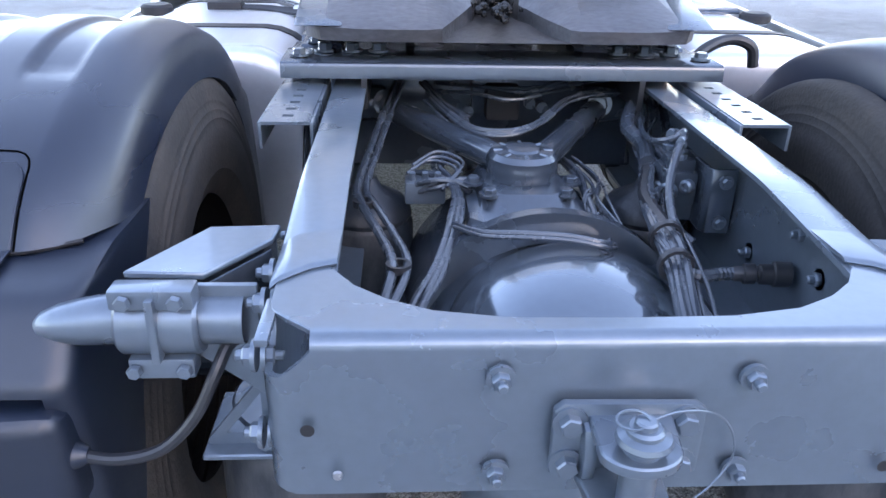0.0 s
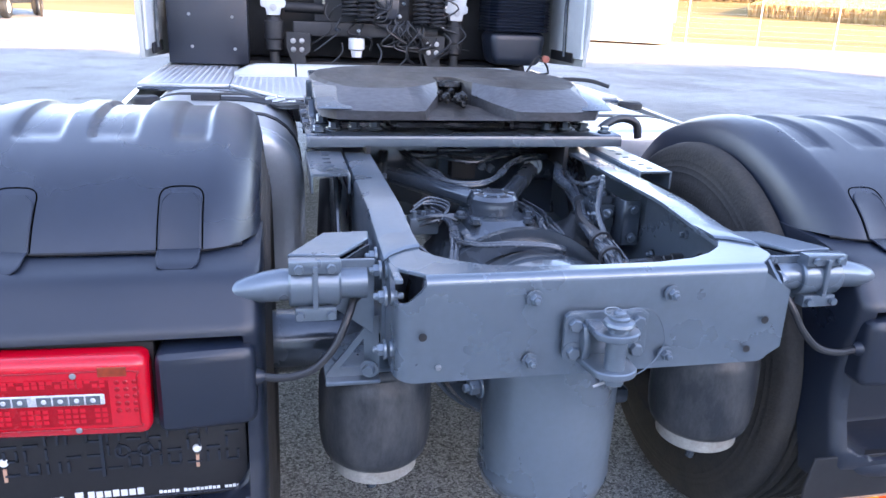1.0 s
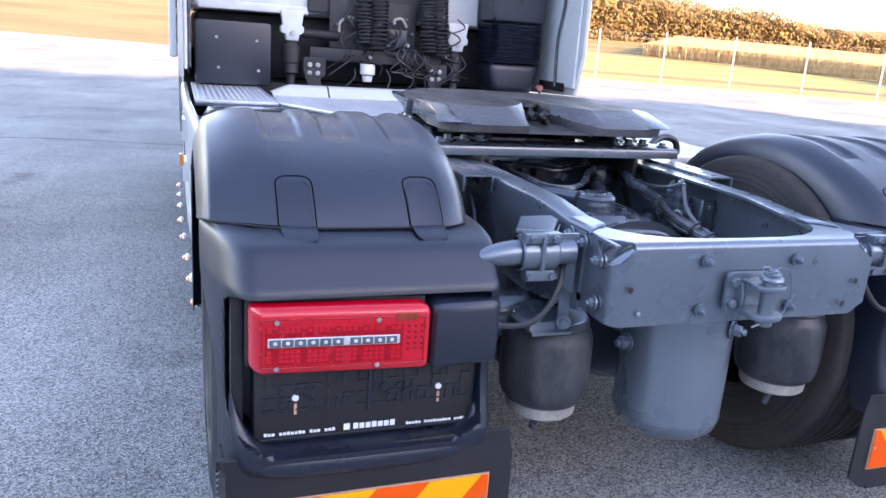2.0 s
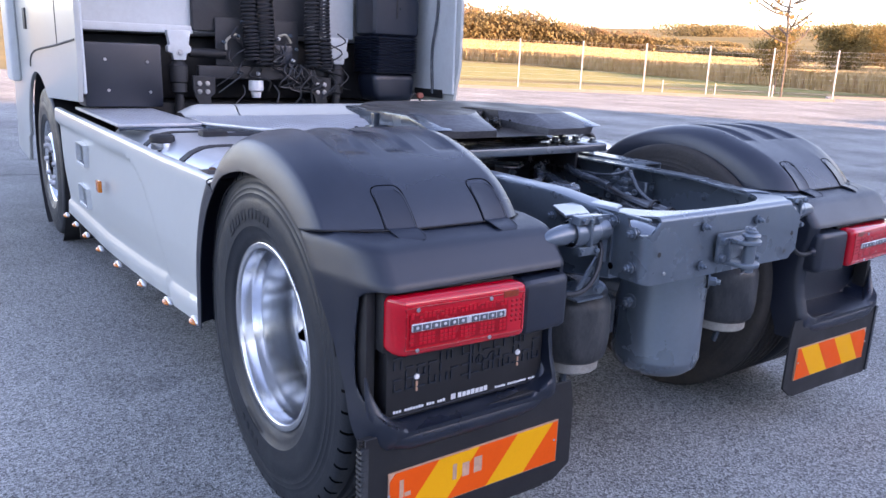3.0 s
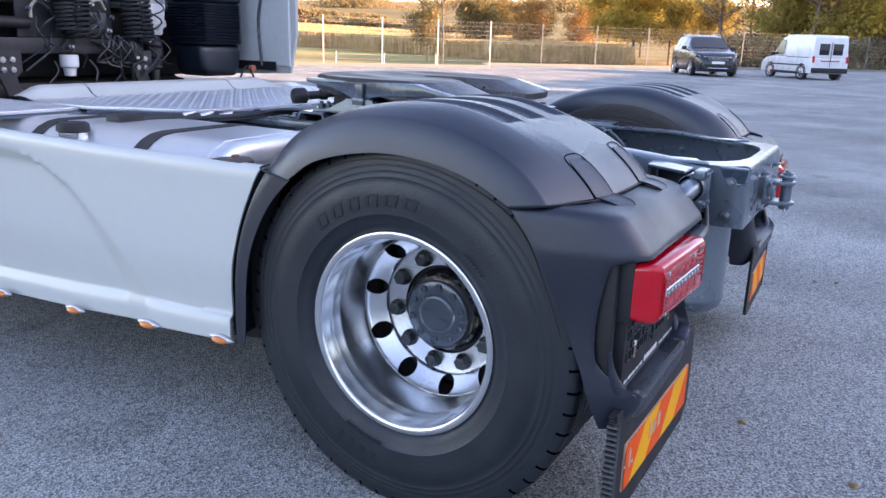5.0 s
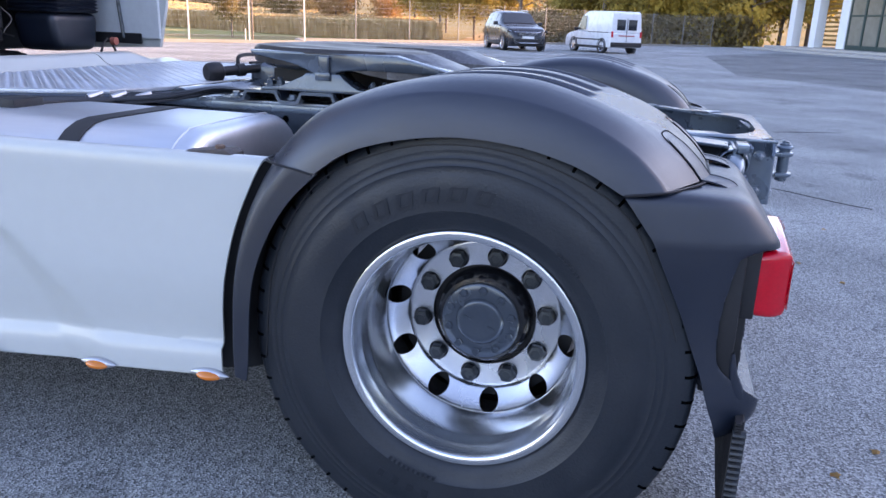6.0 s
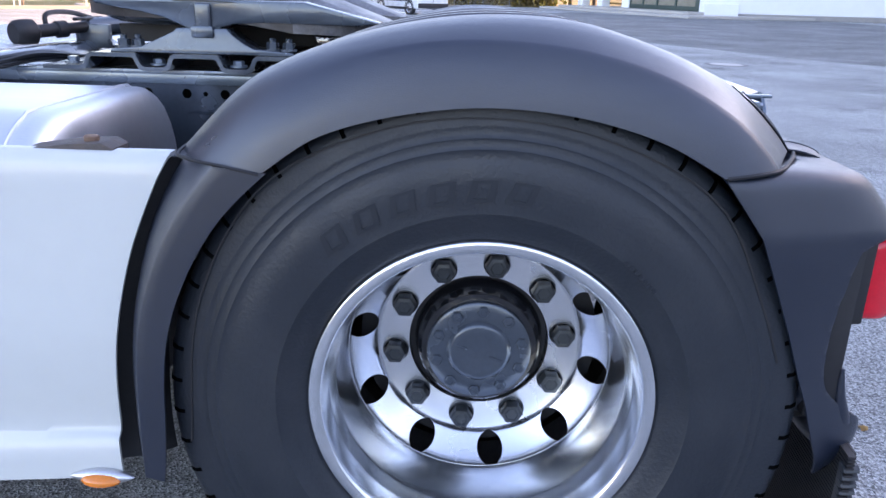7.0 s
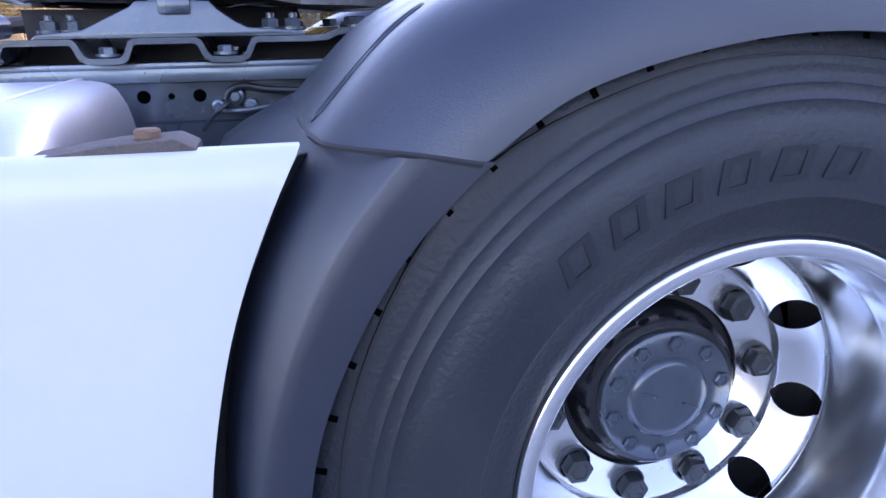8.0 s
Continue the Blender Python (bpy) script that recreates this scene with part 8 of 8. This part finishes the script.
def car_wheels(c, L, W, inset, front, rear):
    """Four wheels with rims and dark arches."""
    for s in (-1, 1):
        ax = (Vector((s, 0, 0)), Vector((0, 1, 0)), Vector((0, 0, 1)))
        for y in (front, rear):
            w = part("wheel", lathe([(0, -0.10), (0.31, -0.10), (0.335, -0.06), (0.335, 0.06), (0.31, 0.10), (0.235, 0.10), (0.225, 0.08), (0, 0.07)], ax, (s * (W - inset), y, 0.335), 28), RUBBER, c)
            rim = lathe([(0.238, 0.095), (0.23, 0.108), (0.215, 0.100), (0.205, 0.085)], ax, (s * (W - inset), y, 0.335), 24)
            lathe([(0.055, 0.085), (0.05, 0.104), (0, 0.106)], ax, (s * (W - inset), y, 0.335), 12, rim)
            for k in range(5):                 # spokes
                q = box(0.086, 0.102, -0.022, 0.022, 0.03, 0.225, 0.004, 1)
                bmesh.ops.rotate(q, cent=(0, 0, 0), matrix=Matrix.Rotation(math.tau * k / 5, 3, "X"), verts=q.verts)
                bmesh.ops.scale(q, vec=(s, 1, 1), verts=q.verts)
                bmesh.ops.translate(q, vec=(s * (W - inset), y, 0.335), verts=q.verts)
                join(rim, q)
            part("rim", rim, CHROME, w, "bright alloy rim")
            part("wheel_arch", lathe([(0.345, 0.0), (0.395, 0.0), (0.400, 0.010), (0.390, 0.014), (0.345, 0.012)], ax, (s * (W - 0.004), y, 0.335), 28), BLACK, c)


def crossover(label, loc, heading, paint):
    """A parked crossover: lofted body with bonnet, glass set in its flanks, lamps, grille; forward is +y in its own frame."""
    c = thing("car", (0, 0, 0), label, "car", "parked cars")
    TOP = [(-2.24, 0.62), (-2.20, 0.95), (-2.12, 1.08), (-1.98, 1.32), (-1.72, 1.545), (-1.45, 1.61), (-0.7, 1.655), (-0.1, 1.64), (0.25, 1.575), (0.95, 1.10), (1.10, 1.055), (1.6, 1.00), (1.95, 0.92), (2.10, 0.80), (2.19, 0.62)]
    HALF = [(-2.24, 0.70), (-2.15, 0.83), (-1.8, 0.90), (-0.5, 0.925), (1.2, 0.925), (1.7, 0.89), (2.0, 0.80), (2.19, 0.62)]
    ROOF = [(-2.24, 0.66), (-1.9, 0.68), (-1.45, 0.66), (0.2, 0.655), (0.95, 0.78), (1.2, 0.84), (2.0, 0.72), (2.19, 0.56)]

    def section(y):
        """Half of the cross section at y, from the sill up to the middle of the roof."""
        top, w, r = poly_at(TOP, y), poly_at(HALF, y), poly_at(ROOF, y)
        belt = min(1.04, top - 0.06)
        lo = poly_at([(-2.24, 0.42), (-1.9, 0.30), (1.9, 0.28), (2.19, 0.34)], y)
        side = [(w * 0.93, lo), (w * 0.985, lo + 0.07), (w, (lo + belt) / 2), (w * 0.985, belt - 0.10), (w * 0.965, belt)]
        if top > belt + 0.1:
            side += [(w * 0.965 + (r - w * 0.965) * f, belt + (top - 0.05 - belt) * f) for f in (0.3, 0.65, 1.0)]
        else:
            side += [(w * 0.955 + (r - w * 0.955) * f, belt + (top - 0.012 - belt) * f) for f in (0.3, 0.65, 1.0)]
        return side + [(r * 0.90, top - 0.012), (r * 0.5, top + 0.006), (0.0, top + 0.010)]

    ys = sorted(set([p[0] for p in TOP] + [-2.22, -1.9, -1.6, -1.2, -1.0, -0.4, 0.1, 0.4, 0.6, 0.8, 1.3, 1.45, 1.8, 2.03, 2.15]))
    rows = []
    for y in ys:
        half = section(y)
        rows.append([(-x, y, z) for x, z in half] + [(x, y, z) for x, z in half[-2::-1]])
    b = grid_mesh(rows)
    for row in (rows[0], rows[-1]):
        b.faces.new([b.verts.new(p) for p in row])
    bmesh.ops.remove_doubles(b, verts=b.verts, dist=0.0005)
    body = part("body", b, paint, c, smooth=38)
    part("underbody", box(-0.80, 0.80, -2.05, 2.05, 0.20, 0.42, 0.03, 1), BLACK, c)

    def side_at(y, f):
        """A place on the glass flank at y; f runs from the belt to the roof's edge."""
        half = section(y)
        (x0, z0), (x1, z1) = half[4], half[7]
        return x0 + (x1 - x0) * f, z0 + (z1 - z0) * f

    for s in (-1, 1):
        for y0, y1, t0, t1 in ((0.72, -0.12, 0.25, -0.12), (-0.19, -1.02, -0.19, -1.0), (-1.09, -1.78, -1.07, -1.50)):
            rows = []
            for g in (0.0, 0.25, 0.5, 0.75, 1.0):
                row = []
                for f in (0.10, 0.5, 0.90):
                    y = (y0 + (y1 - y0) * g) * (1 - f) + (t0 + (t1 - t0) * g) * f
                    x, z = side_at(y, f)
                    row.append((s * (x + 0.006), y, z))
                rows.append(row)
            part("side_window", grid_mesh(rows, 0.006), GLASS, c)
        part("sill", box(s * 0.915 - 0.025, s * 0.915 + 0.025, -1.0, 0.95, 0.25, 0.37, 0.02, 2), BLACK, c)
        part("door_strip", box(s * 0.93 - 0.008, s * 0.93 + 0.008, -0.95, 0.85, 0.43, 0.455, 0.004, 1), CHROME, c)
        m_ = part("wing_mirror", box(s * 1.02 - 0.10, s * 1.02 + 0.10, 0.52, 0.64, 1.05, 1.20, 0.035, 3), paint, c)
        part("mirror_foot", box(s * 0.93 - 0.05, s * 0.93 + 0.05, 0.55, 0.61, 1.04, 1.07, 0.01, 1), BLACK, m_)
        part("door_handle", box(s * 0.925 - 0.014, s * 0.925 + 0.014, -0.02, 0.16, 0.90, 0.925, 0.006, 1), CHROME, c)
        part("roof_rail", hose([(s * 0.62, 0.0, 1.66), (s * 0.62, -0.3, 1.69), (s * 0.61, -1.2, 1.68), (s * 0.60, -1.5, 1.635)], 0.014, 4, 8), CHROME, c)
        hl = prism([(1.62, 0.93), (2.02, 0.86), (2.06, 0.79), (1.98, 0.76), (1.70, 0.85)], "x", -0.012, 0.012, 0.004, 1)
        rot(hl, -s * 24, "Z", (0, 1.85, 0))
        bmesh.ops.translate(hl, vec=(s * 0.795, 0, 0), verts=hl.verts)
        l_ = part("head_lamp", hl, GLASS, c, "narrow swept-back head lamp")
        part("day_light", rod((s * 0.70, 2.06, 0.80), (s * 0.80, 1.97, 0.84), 0.012, None, 8), CHROME, l_)
        part("fog_lamp", box(s * 0.62 - 0.10, s * 0.62 + 0.10, 2.06, 2.165, 0.46, 0.55, 0.02, 2), BLACK, c)
    rows = []
    for y in (0.90, 0.72, 0.54, 0.40, 0.29):
        r = poly_at(ROOF, y) - 0.03
        z = poly_at(TOP, y)
        rows.append([(r * g, y + 0.012, z + 0.022 - 0.02 * abs(g) ** 2) for g in (-1, -0.6, 0, 0.6, 1)])
    part("windscreen", grid_mesh(rows, 0.006), GLASS, c)
    part("grille", box(-0.46, 0.46, 2.12, 2.205, 0.62, 0.78, 0.03, 3), BLACK, c, "black front grille")
    for k in range(4):
        part("grille_bar", box(-0.42, 0.42, 2.20, 2.212, 0.645 + k * 0.033, 0.655 + k * 0.033, 0.003, 1), CHROME, c)
    part("grille_trim", hose([(-0.66, 2.05, 0.80), (-0.35, 2.16, 0.785), (0, 2.185, 0.785), (0.35, 2.16, 0.785), (0.66, 2.05, 0.80)], 0.012, 4, 8), CHROME, c)
    part("lower_intake", box(-0.55, 0.55, 2.13, 2.20, 0.40, 0.50, 0.03, 2), BLACK, c)
    part("bumper_trim", hose([(-0.66, 2.04, 0.36), (-0.4, 2.17, 0.345), (0.4, 2.17, 0.345), (0.66, 2.04, 0.36)], 0.022, 4, 8), CHROME, c)
    part("number_bar", box(-0.26, 0.26, 2.19, 2.215, 0.515, 0.615, 0.004, 1), MARK, c, "blank white number plate")
    car_wheels(c, 4.45, 0.92, 0.10, 1.38, -1.30)
    c.matrix_world = pose(*loc, 0, 0, heading) @ Matrix.Scale(1.13, 4)
    return c


def delivery_van(label, loc, heading, length, width, height, paint):
    """A parked van: shaped body, high box, wheels, lamps; forward is +y in its own frame."""
    c = thing("car", (0, 0, 0), label, "car", "parked cars")
    L, W, H = length, width / 2, height
    lower = [(-L / 2, 0.30), (-L / 2 + 0.02, 0.95), (-L / 2 + 0.03, 1.00), (L / 2 - 0.95, 1.02), (L / 2 - 0.45, 0.95), (L / 2 - 0.1, 0.80), (L / 2, 0.60), (L / 2 - 0.02, 0.28)]
    house = [(-L / 2 + 0.03, 1.0), (-L / 2 + 0.07, H - 0.12), (-L / 2 + 0.2, H - 0.02), (-0.3, H), (L / 2 - 2.0, H - 0.02), (L / 2 - 1.65, H - 0.14), (L / 2 - 0.9, 1.02)]
    part("body", prism(lower, "x", -W, W, 0.07, 3), paint, c)
    hb = prism(house, "x", -W + 0.02, W - 0.02, 0.06, 3)
    for v in hb.verts:
        v.co.x *= 1 - 0.10 * max((v.co.z - 1.0) / (H - 1.0), 0)
    part("upper_body", hb, paint, c)
    ty, top_y = L / 2 - 0.92, L / 2 - 1.62
    ws = grid_mesh([[(x * (W - 0.12), ty - 0.02, 1.10), (x * (W - 0.26), top_y + 0.01, H - 0.14)] for x in (-1, -0.5, 0, 0.5, 1)], 0.01)
    bmesh.ops.translate(ws, vec=(0, 0.03, 0.015), verts=ws.verts)
    part("windscreen", ws, GLASS, c)
    for s in (-1, 1):
        y0, y1 = ty - 0.25, top_y - 0.35
        q = grid_mesh([[(s * (W + 0.002), y0, 1.10), (s * (W - 0.055), y0 - 0.40, H - 0.24)], [(s * (W + 0.002), y1, 1.10), (s * (W - 0.055), y1 + 0.03, H - 0.24)]], 0.008)
        part("side_window", q, GLASS, c)
        part("sill", box(s * W - 0.02, s * W + 0.02, -L / 2 + 0.9, L / 2 - 0.95, 0.24, 0.36, 0.02, 1), BLACK, c)
        part("door_strip", box(s * W - 0.012, s * W + 0.012, -L / 2 + 0.7, L / 2 - 0.9, 0.62, 0.68, 0.008, 1), BLACK, c)
        part("slide_rail", box(s * W - 0.010, s * W + 0.010, -L / 2 + 0.25, -0.1, 0.985, 1.01, 0.004, 1), BLACK, c)
        part("wing_mirror", box(s * (W + 0.10) - 0.09, s * (W + 0.10) + 0.09, ty - 0.35, ty - 0.22, 1.05, 1.2, 0.03, 2), BLACK, c)
        part("rear_window", box(s * 0.33 - 0.24, s * 0.33 + 0.24, -L / 2 + 0.026, -L / 2 + 0.05, 1.12, 1.62, 0.03, 2), GLASS, c)
        part("tail_lamp", box(s * (W - 0.08) - 0.05, s * (W - 0.08) + 0.05, -L / 2 - 0.012, -L / 2 + 0.05, 0.78, 1.06, 0.01, 1), RED, c)
    part("rear_bumper", box(-W + 0.02, W - 0.02, -L / 2 - 0.06, -L / 2 + 0.1, 0.32, 0.55, 0.04, 2), BLACK, c)
    part("door_gap", box(-0.006, 0.006, -L / 2 - 0.006, -L / 2 + 0.03, 0.58, 1.68, 0), BLACK, c)
    part("trim_bar", box(-0.45, 0.45, -L / 2 - 0.02, -L / 2 + 0.03, 0.84, 0.88, 0.005, 1), RED_IN, c)
    car_wheels(c, L, W, 0.09, L / 2 - 0.88, -L / 2 + 0.78)
    c.matrix_world = pose(*loc, 0, 0, heading)
    return c


view = math.degrees(math.atan2(-0.4 - 7.0, -2.76 - 36.8))
crossover("dark grey parked crossover car facing the yard", (36.8, 7.3, 0), view - 90 + 17, CAR_DARK)
view = math.degrees(math.atan2(2.6 + 0.4, 38.5 + 2.76))
delivery_van("small white parked delivery van with dark tail windows", (38.5, 3.0, 0), view - 90 + 33, 4.35, 1.80, 2.02, CAR_WHITE)

# ---- building across the yard ----
bm = prism([(40.0, -2.2), (21.9, -2.42), (20.3, -3.9), (18.3, -5.19), (14.9, -6.84), (11.0, -9.6), (16.0, -22.0), (45.0, -22.0), (48.0, -10.0), (52.0, -7.2)], "z", -0.10, 0.004)
ASPHALT_DARK = ASPHALT.copy()
for q_ in ASPHALT_DARK.node_tree.nodes:
    if q_.type == "VECT_MATH":
        q_.inputs[0].default_value = (0.200, 0.206, 0.202)
lone("entrance_pavement", bm, ASPHALT_DARK, "newer darker asphalt before the office wing", "pavement", (25, -8, 0), kind="structure", smooth=0)

WALL = mat("white_render", (0.74, 0.77, 0.79), 0.7, 0, 0.04, 1.5, 0.1, 40)
PLINTH = mat("stone_plinth", (0.30, 0.29, 0.28), 0.8, 0, 0.2, 3, 0.3, 30)
FRAME_G = mat("dark_green_frame", (0.03, 0.06, 0.055), 0.4, 0.2)
WINDOW = mat("warm_window_glass", (0.24, 0.23, 0.19), 0.06, 0.0, 0.2, 2, coat=0.5)
wing = thing("office_wing", (47, -15, 0), "white rendered office wing with glazed entrance and columns", "building")
part("wall", box(46.6, 58, -34, -14.42, 0.28, 6.5, 0.03, 1), WALL, wing)
part("plinth", box(46.5, 58, -34, -16.4, 0.0, 0.279, 0.02, 1), PLINTH, wing)
part("wall_foot", box(46.3, 47.2, -16.39, -14.3, 0.0, 0.85, 0.02, 1), WALL, wing)
d = Vector((0.95, 0.32, 0)).normalized()
ang = math.degrees(math.atan2(d.y, d.x))


def placed(q):
    rot(q, ang, "Z", (0, 0, 0))
    bmesh.ops.translate(q, vec=(46.6, -14.6, 0), verts=q.verts)
    return q


part("entrance_step", placed(box(-2.4, 18.6, -6.0, 2.9, 0.0, 0.16, 0.02, 1)), CONCRETE, wing)
part("entrance_step", placed(box(-0.2, 18.0, -6.0, 1.5, 0.161, 0.32, 0.02, 1)), CONCRETE, wing)
edges = (1.60, 3.90, 6.15, 7.95, 9.70)
for k, (x0, x1) in enumerate(zip(edges, edges[1:])):
    gl = part("window", placed(box(x0 + 0.10, x1 - 0.10, -0.36, -0.33, 0.62, 2.45, 0)), WINDOW, wing, "tall entrance glazing in dark frames")
    part("upper_pane", placed(box(x0 + 0.10, x1 - 0.10, -0.36, -0.33, 2.56, 4.1, 0)), WINDOW, gl)
    part("window_frame", placed(box(x0 - 0.10, x0 + 0.10, -0.42, -0.26, 0.33, 4.15, 0.01, 1)), FRAME_G, gl)
    part("window_frame", placed(box(x0 + 0.10, x1 - 0.10, -0.41, -0.27, 0.33, 0.62, 0.01, 1)), FRAME_G, gl)
    part("window_frame", placed(box(x0 + 0.10, x1 - 0.10, -0.40, -0.28, 2.45, 2.56, 0.01, 1)), FRAME_G, gl)
part("window_frame", placed(box(9.60, 9.72, -0.42, -0.26, 0.33, 4.15, 0.01, 1)), FRAME_G, wing)
part("corner_post", placed(box(0.75, 1.50, -0.50, -0.20, 0.33, 4.15, 0.02, 1)), FRAME_G, wing, "dark green corner post")
part("inner_wall", placed(box(9.74, 10.75, -0.60, -0.20, 0.33, 4.15, 0.01, 1)), WALL, wing)
for x in (13.65, 17.0):
    part("column", placed(box(x - 0.42, x + 0.42, -0.60, 0.05, 0.322, 4.2, 0.03, 2)), WALL, wing, "white square pier")
for k in range(11):
    part("louvre", placed(box(10.9, 18.4, -3.0, -2.9, 0.45 + 0.33 * k, 0.60 + 0.33 * k, 0.01, 1)), STUBBLE, wing, "pale yellow louvre board")
part("canopy", placed(box(-0.5, 19.5, -5.0, 0.9, 4.2, 4.7, 0.03, 1)), WALL, wing)
for k in range(3):
    w_ = part("window", box(46.58, 46.62, -19.2 - k * 4.5, -15.1 - k * 4.5, 1.75, 3.6, 0), LED, wing)
    part("window_frame", box(46.50, 46.575, -19.35 - k * 4.5, -15.0 - k * 4.5, 1.66, 1.75, 0.01, 1), NUT, w_)

TAR = mat("bitumen_joint", (0.014, 0.014, 0.016), 0.95, 0.0, 0.2, 6, spec=0.05)
for pts, r in (([(-9.5, 8.5), (-3.95, 7.34), (-2.42, 7.17), (-1.3, 6.93), (3.0, 6.2), (9.5, 5.2)], 0.010), ([(4.05, -1.35), (3.95, -1.49), (3.78, -1.67), (3.63, -1.85), (3.53, -2.00)], 0.014), ([(8.14, -1.84), (8.30, -2.2), (8.45, -2.5), (8.53, -2.74)], 0.014)):
    lone("yard_joint", hose([(x, y, -r * 0.75) for x, y in pts], r, 6, 8), TAR, "thin dark joint in the asphalt", "joint", (pts[0][0], pts[0][1], 0), kind="structure")

# manhole cover, leaves, trailer and lorry at the yard's far end
bm = lathe([(0, 0.006), (0.27, 0.006), (0.30, 0.004), (0.31, 0.0)], "z", (12.47, -4.87, 0.001), 40)
cover = lone("manhole_cover", bm, CONCRETE, "pale round manhole cover set in the asphalt", "manhole", (12.47, -4.87, 0))
bm = lathe([(0.312, 0.003), (0.40, 0.003), (0.41, 0.0)], "z", (12.47, -4.87, 0.001), 40)
part("iron_ring", bm, mat("dark_iron", (0.07, 0.07, 0.075), 0.6, 0.3), cover)

tr = thing("box_trailer", (12.5, 31, 0), "white box trailer parked at the yard's far edge", "trailer")
q = box(0, 7.0, -1.2, 1.2, 0.9, 3.4, 0.03, 2)
rot(q, 143, "Z", (0, 0, 0))
bmesh.ops.translate(q, vec=(15.6, 28.6, 0), verts=q.verts)
part("box_body", q, CAR_WHITE, tr)
q = box(0.1, 6.9, -1.18, 1.18, 0.08, 0.88, 0.05, 2)
rot(q, 143, "Z", (0, 0, 0))
bmesh.ops.translate(q, vec=(15.6, 28.6, 0), verts=q.verts)
part("side_guard", q, CAR_WHITE, tr)
lr = thing("lorry", (-12, 36, 0), "dark lorry chassis parked in the sun", "lorry")
part("body", box(-14.5, -12.0, 35.5, 43, 0.9, 3.2, 0.05, 2), mat("dark_lorry_paint", (0.10, 0.10, 0.11), 0.5), lr)
part("frame", box(-14.3, -12.2, 35.5, 42, 0.62, 0.898, 0.02, 1), BLACK, lr)
for y in (36.2, 41.0):
    w_ = part("wheel", lathe([(0, -0.15), (0.46, -0.15), (0.5, -0.1), (0.5, 0.1), (0.46, 0.15), (0.28, 0.15), (0.26, 0.08), (0, 0.08)], (Vector((1, 0, 0)), Vector((0, 1, 0)), Vector((0, 0, 1))), (-12.15, y, 0.5), 28), RUBBER, lr)
    part("rim", lathe([(0.27, 0.14), (0.24, 0.10), (0.12, 0.09), (0, 0.14)], (Vector((1, 0, 0)), Vector((0, 1, 0)), Vector((0, 0, 1))), (-12.15, y, 0.5), 24), POST, w_)
part("prop", rod((-11.6, 39.5, 0.0), (-11.6, 39.5, 1.6), 0.05, None, 10), BLACK, lr)

# marker stakes and fallen leaves
for x, y in ((33.5, 27.4), (36.4, 26.0), (36.8, 22.6)):
    bm = rod((x, y, ground_height(x, y) - 0.1), (x, y, ground_height(x, y) + 0.75), 0.035, None, 8)
    lone("stake", bm, POST, "short white marker stake in the grass", "stake", (x, y, 0), "marker stakes")
rg = random.Random(17)
for k in range(14):
    x, y = (-0.33, -1.14) if k == 0 else (rg.uniform(-2.2, 3), rg.uniform(-2.2, -0.8))
    q = grid_mesh([[(0, 0, 0.001), (0.012, 0.004, 0.006), (0.03, 0.0, 0.002)], [(0.004, 0.014, 0.004), (0.016, 0.016, 0.010), (0.032, 0.013, 0.005)], [(0.0, 0.026, 0.002), (0.013, 0.03, 0.005), (0.024, 0.024, 0.001)]], 0.0008)
    rot(q, rg.uniform(0, 360), "Z", (0, 0, 0))
    bmesh.ops.translate(q, vec=(x, y, 0.0005), verts=q.verts)
    lone("fallen_leaf", q, LEAF_R, "small brown fallen leaf on the asphalt", "leaf", (x, y, 0), "fallen leaves")
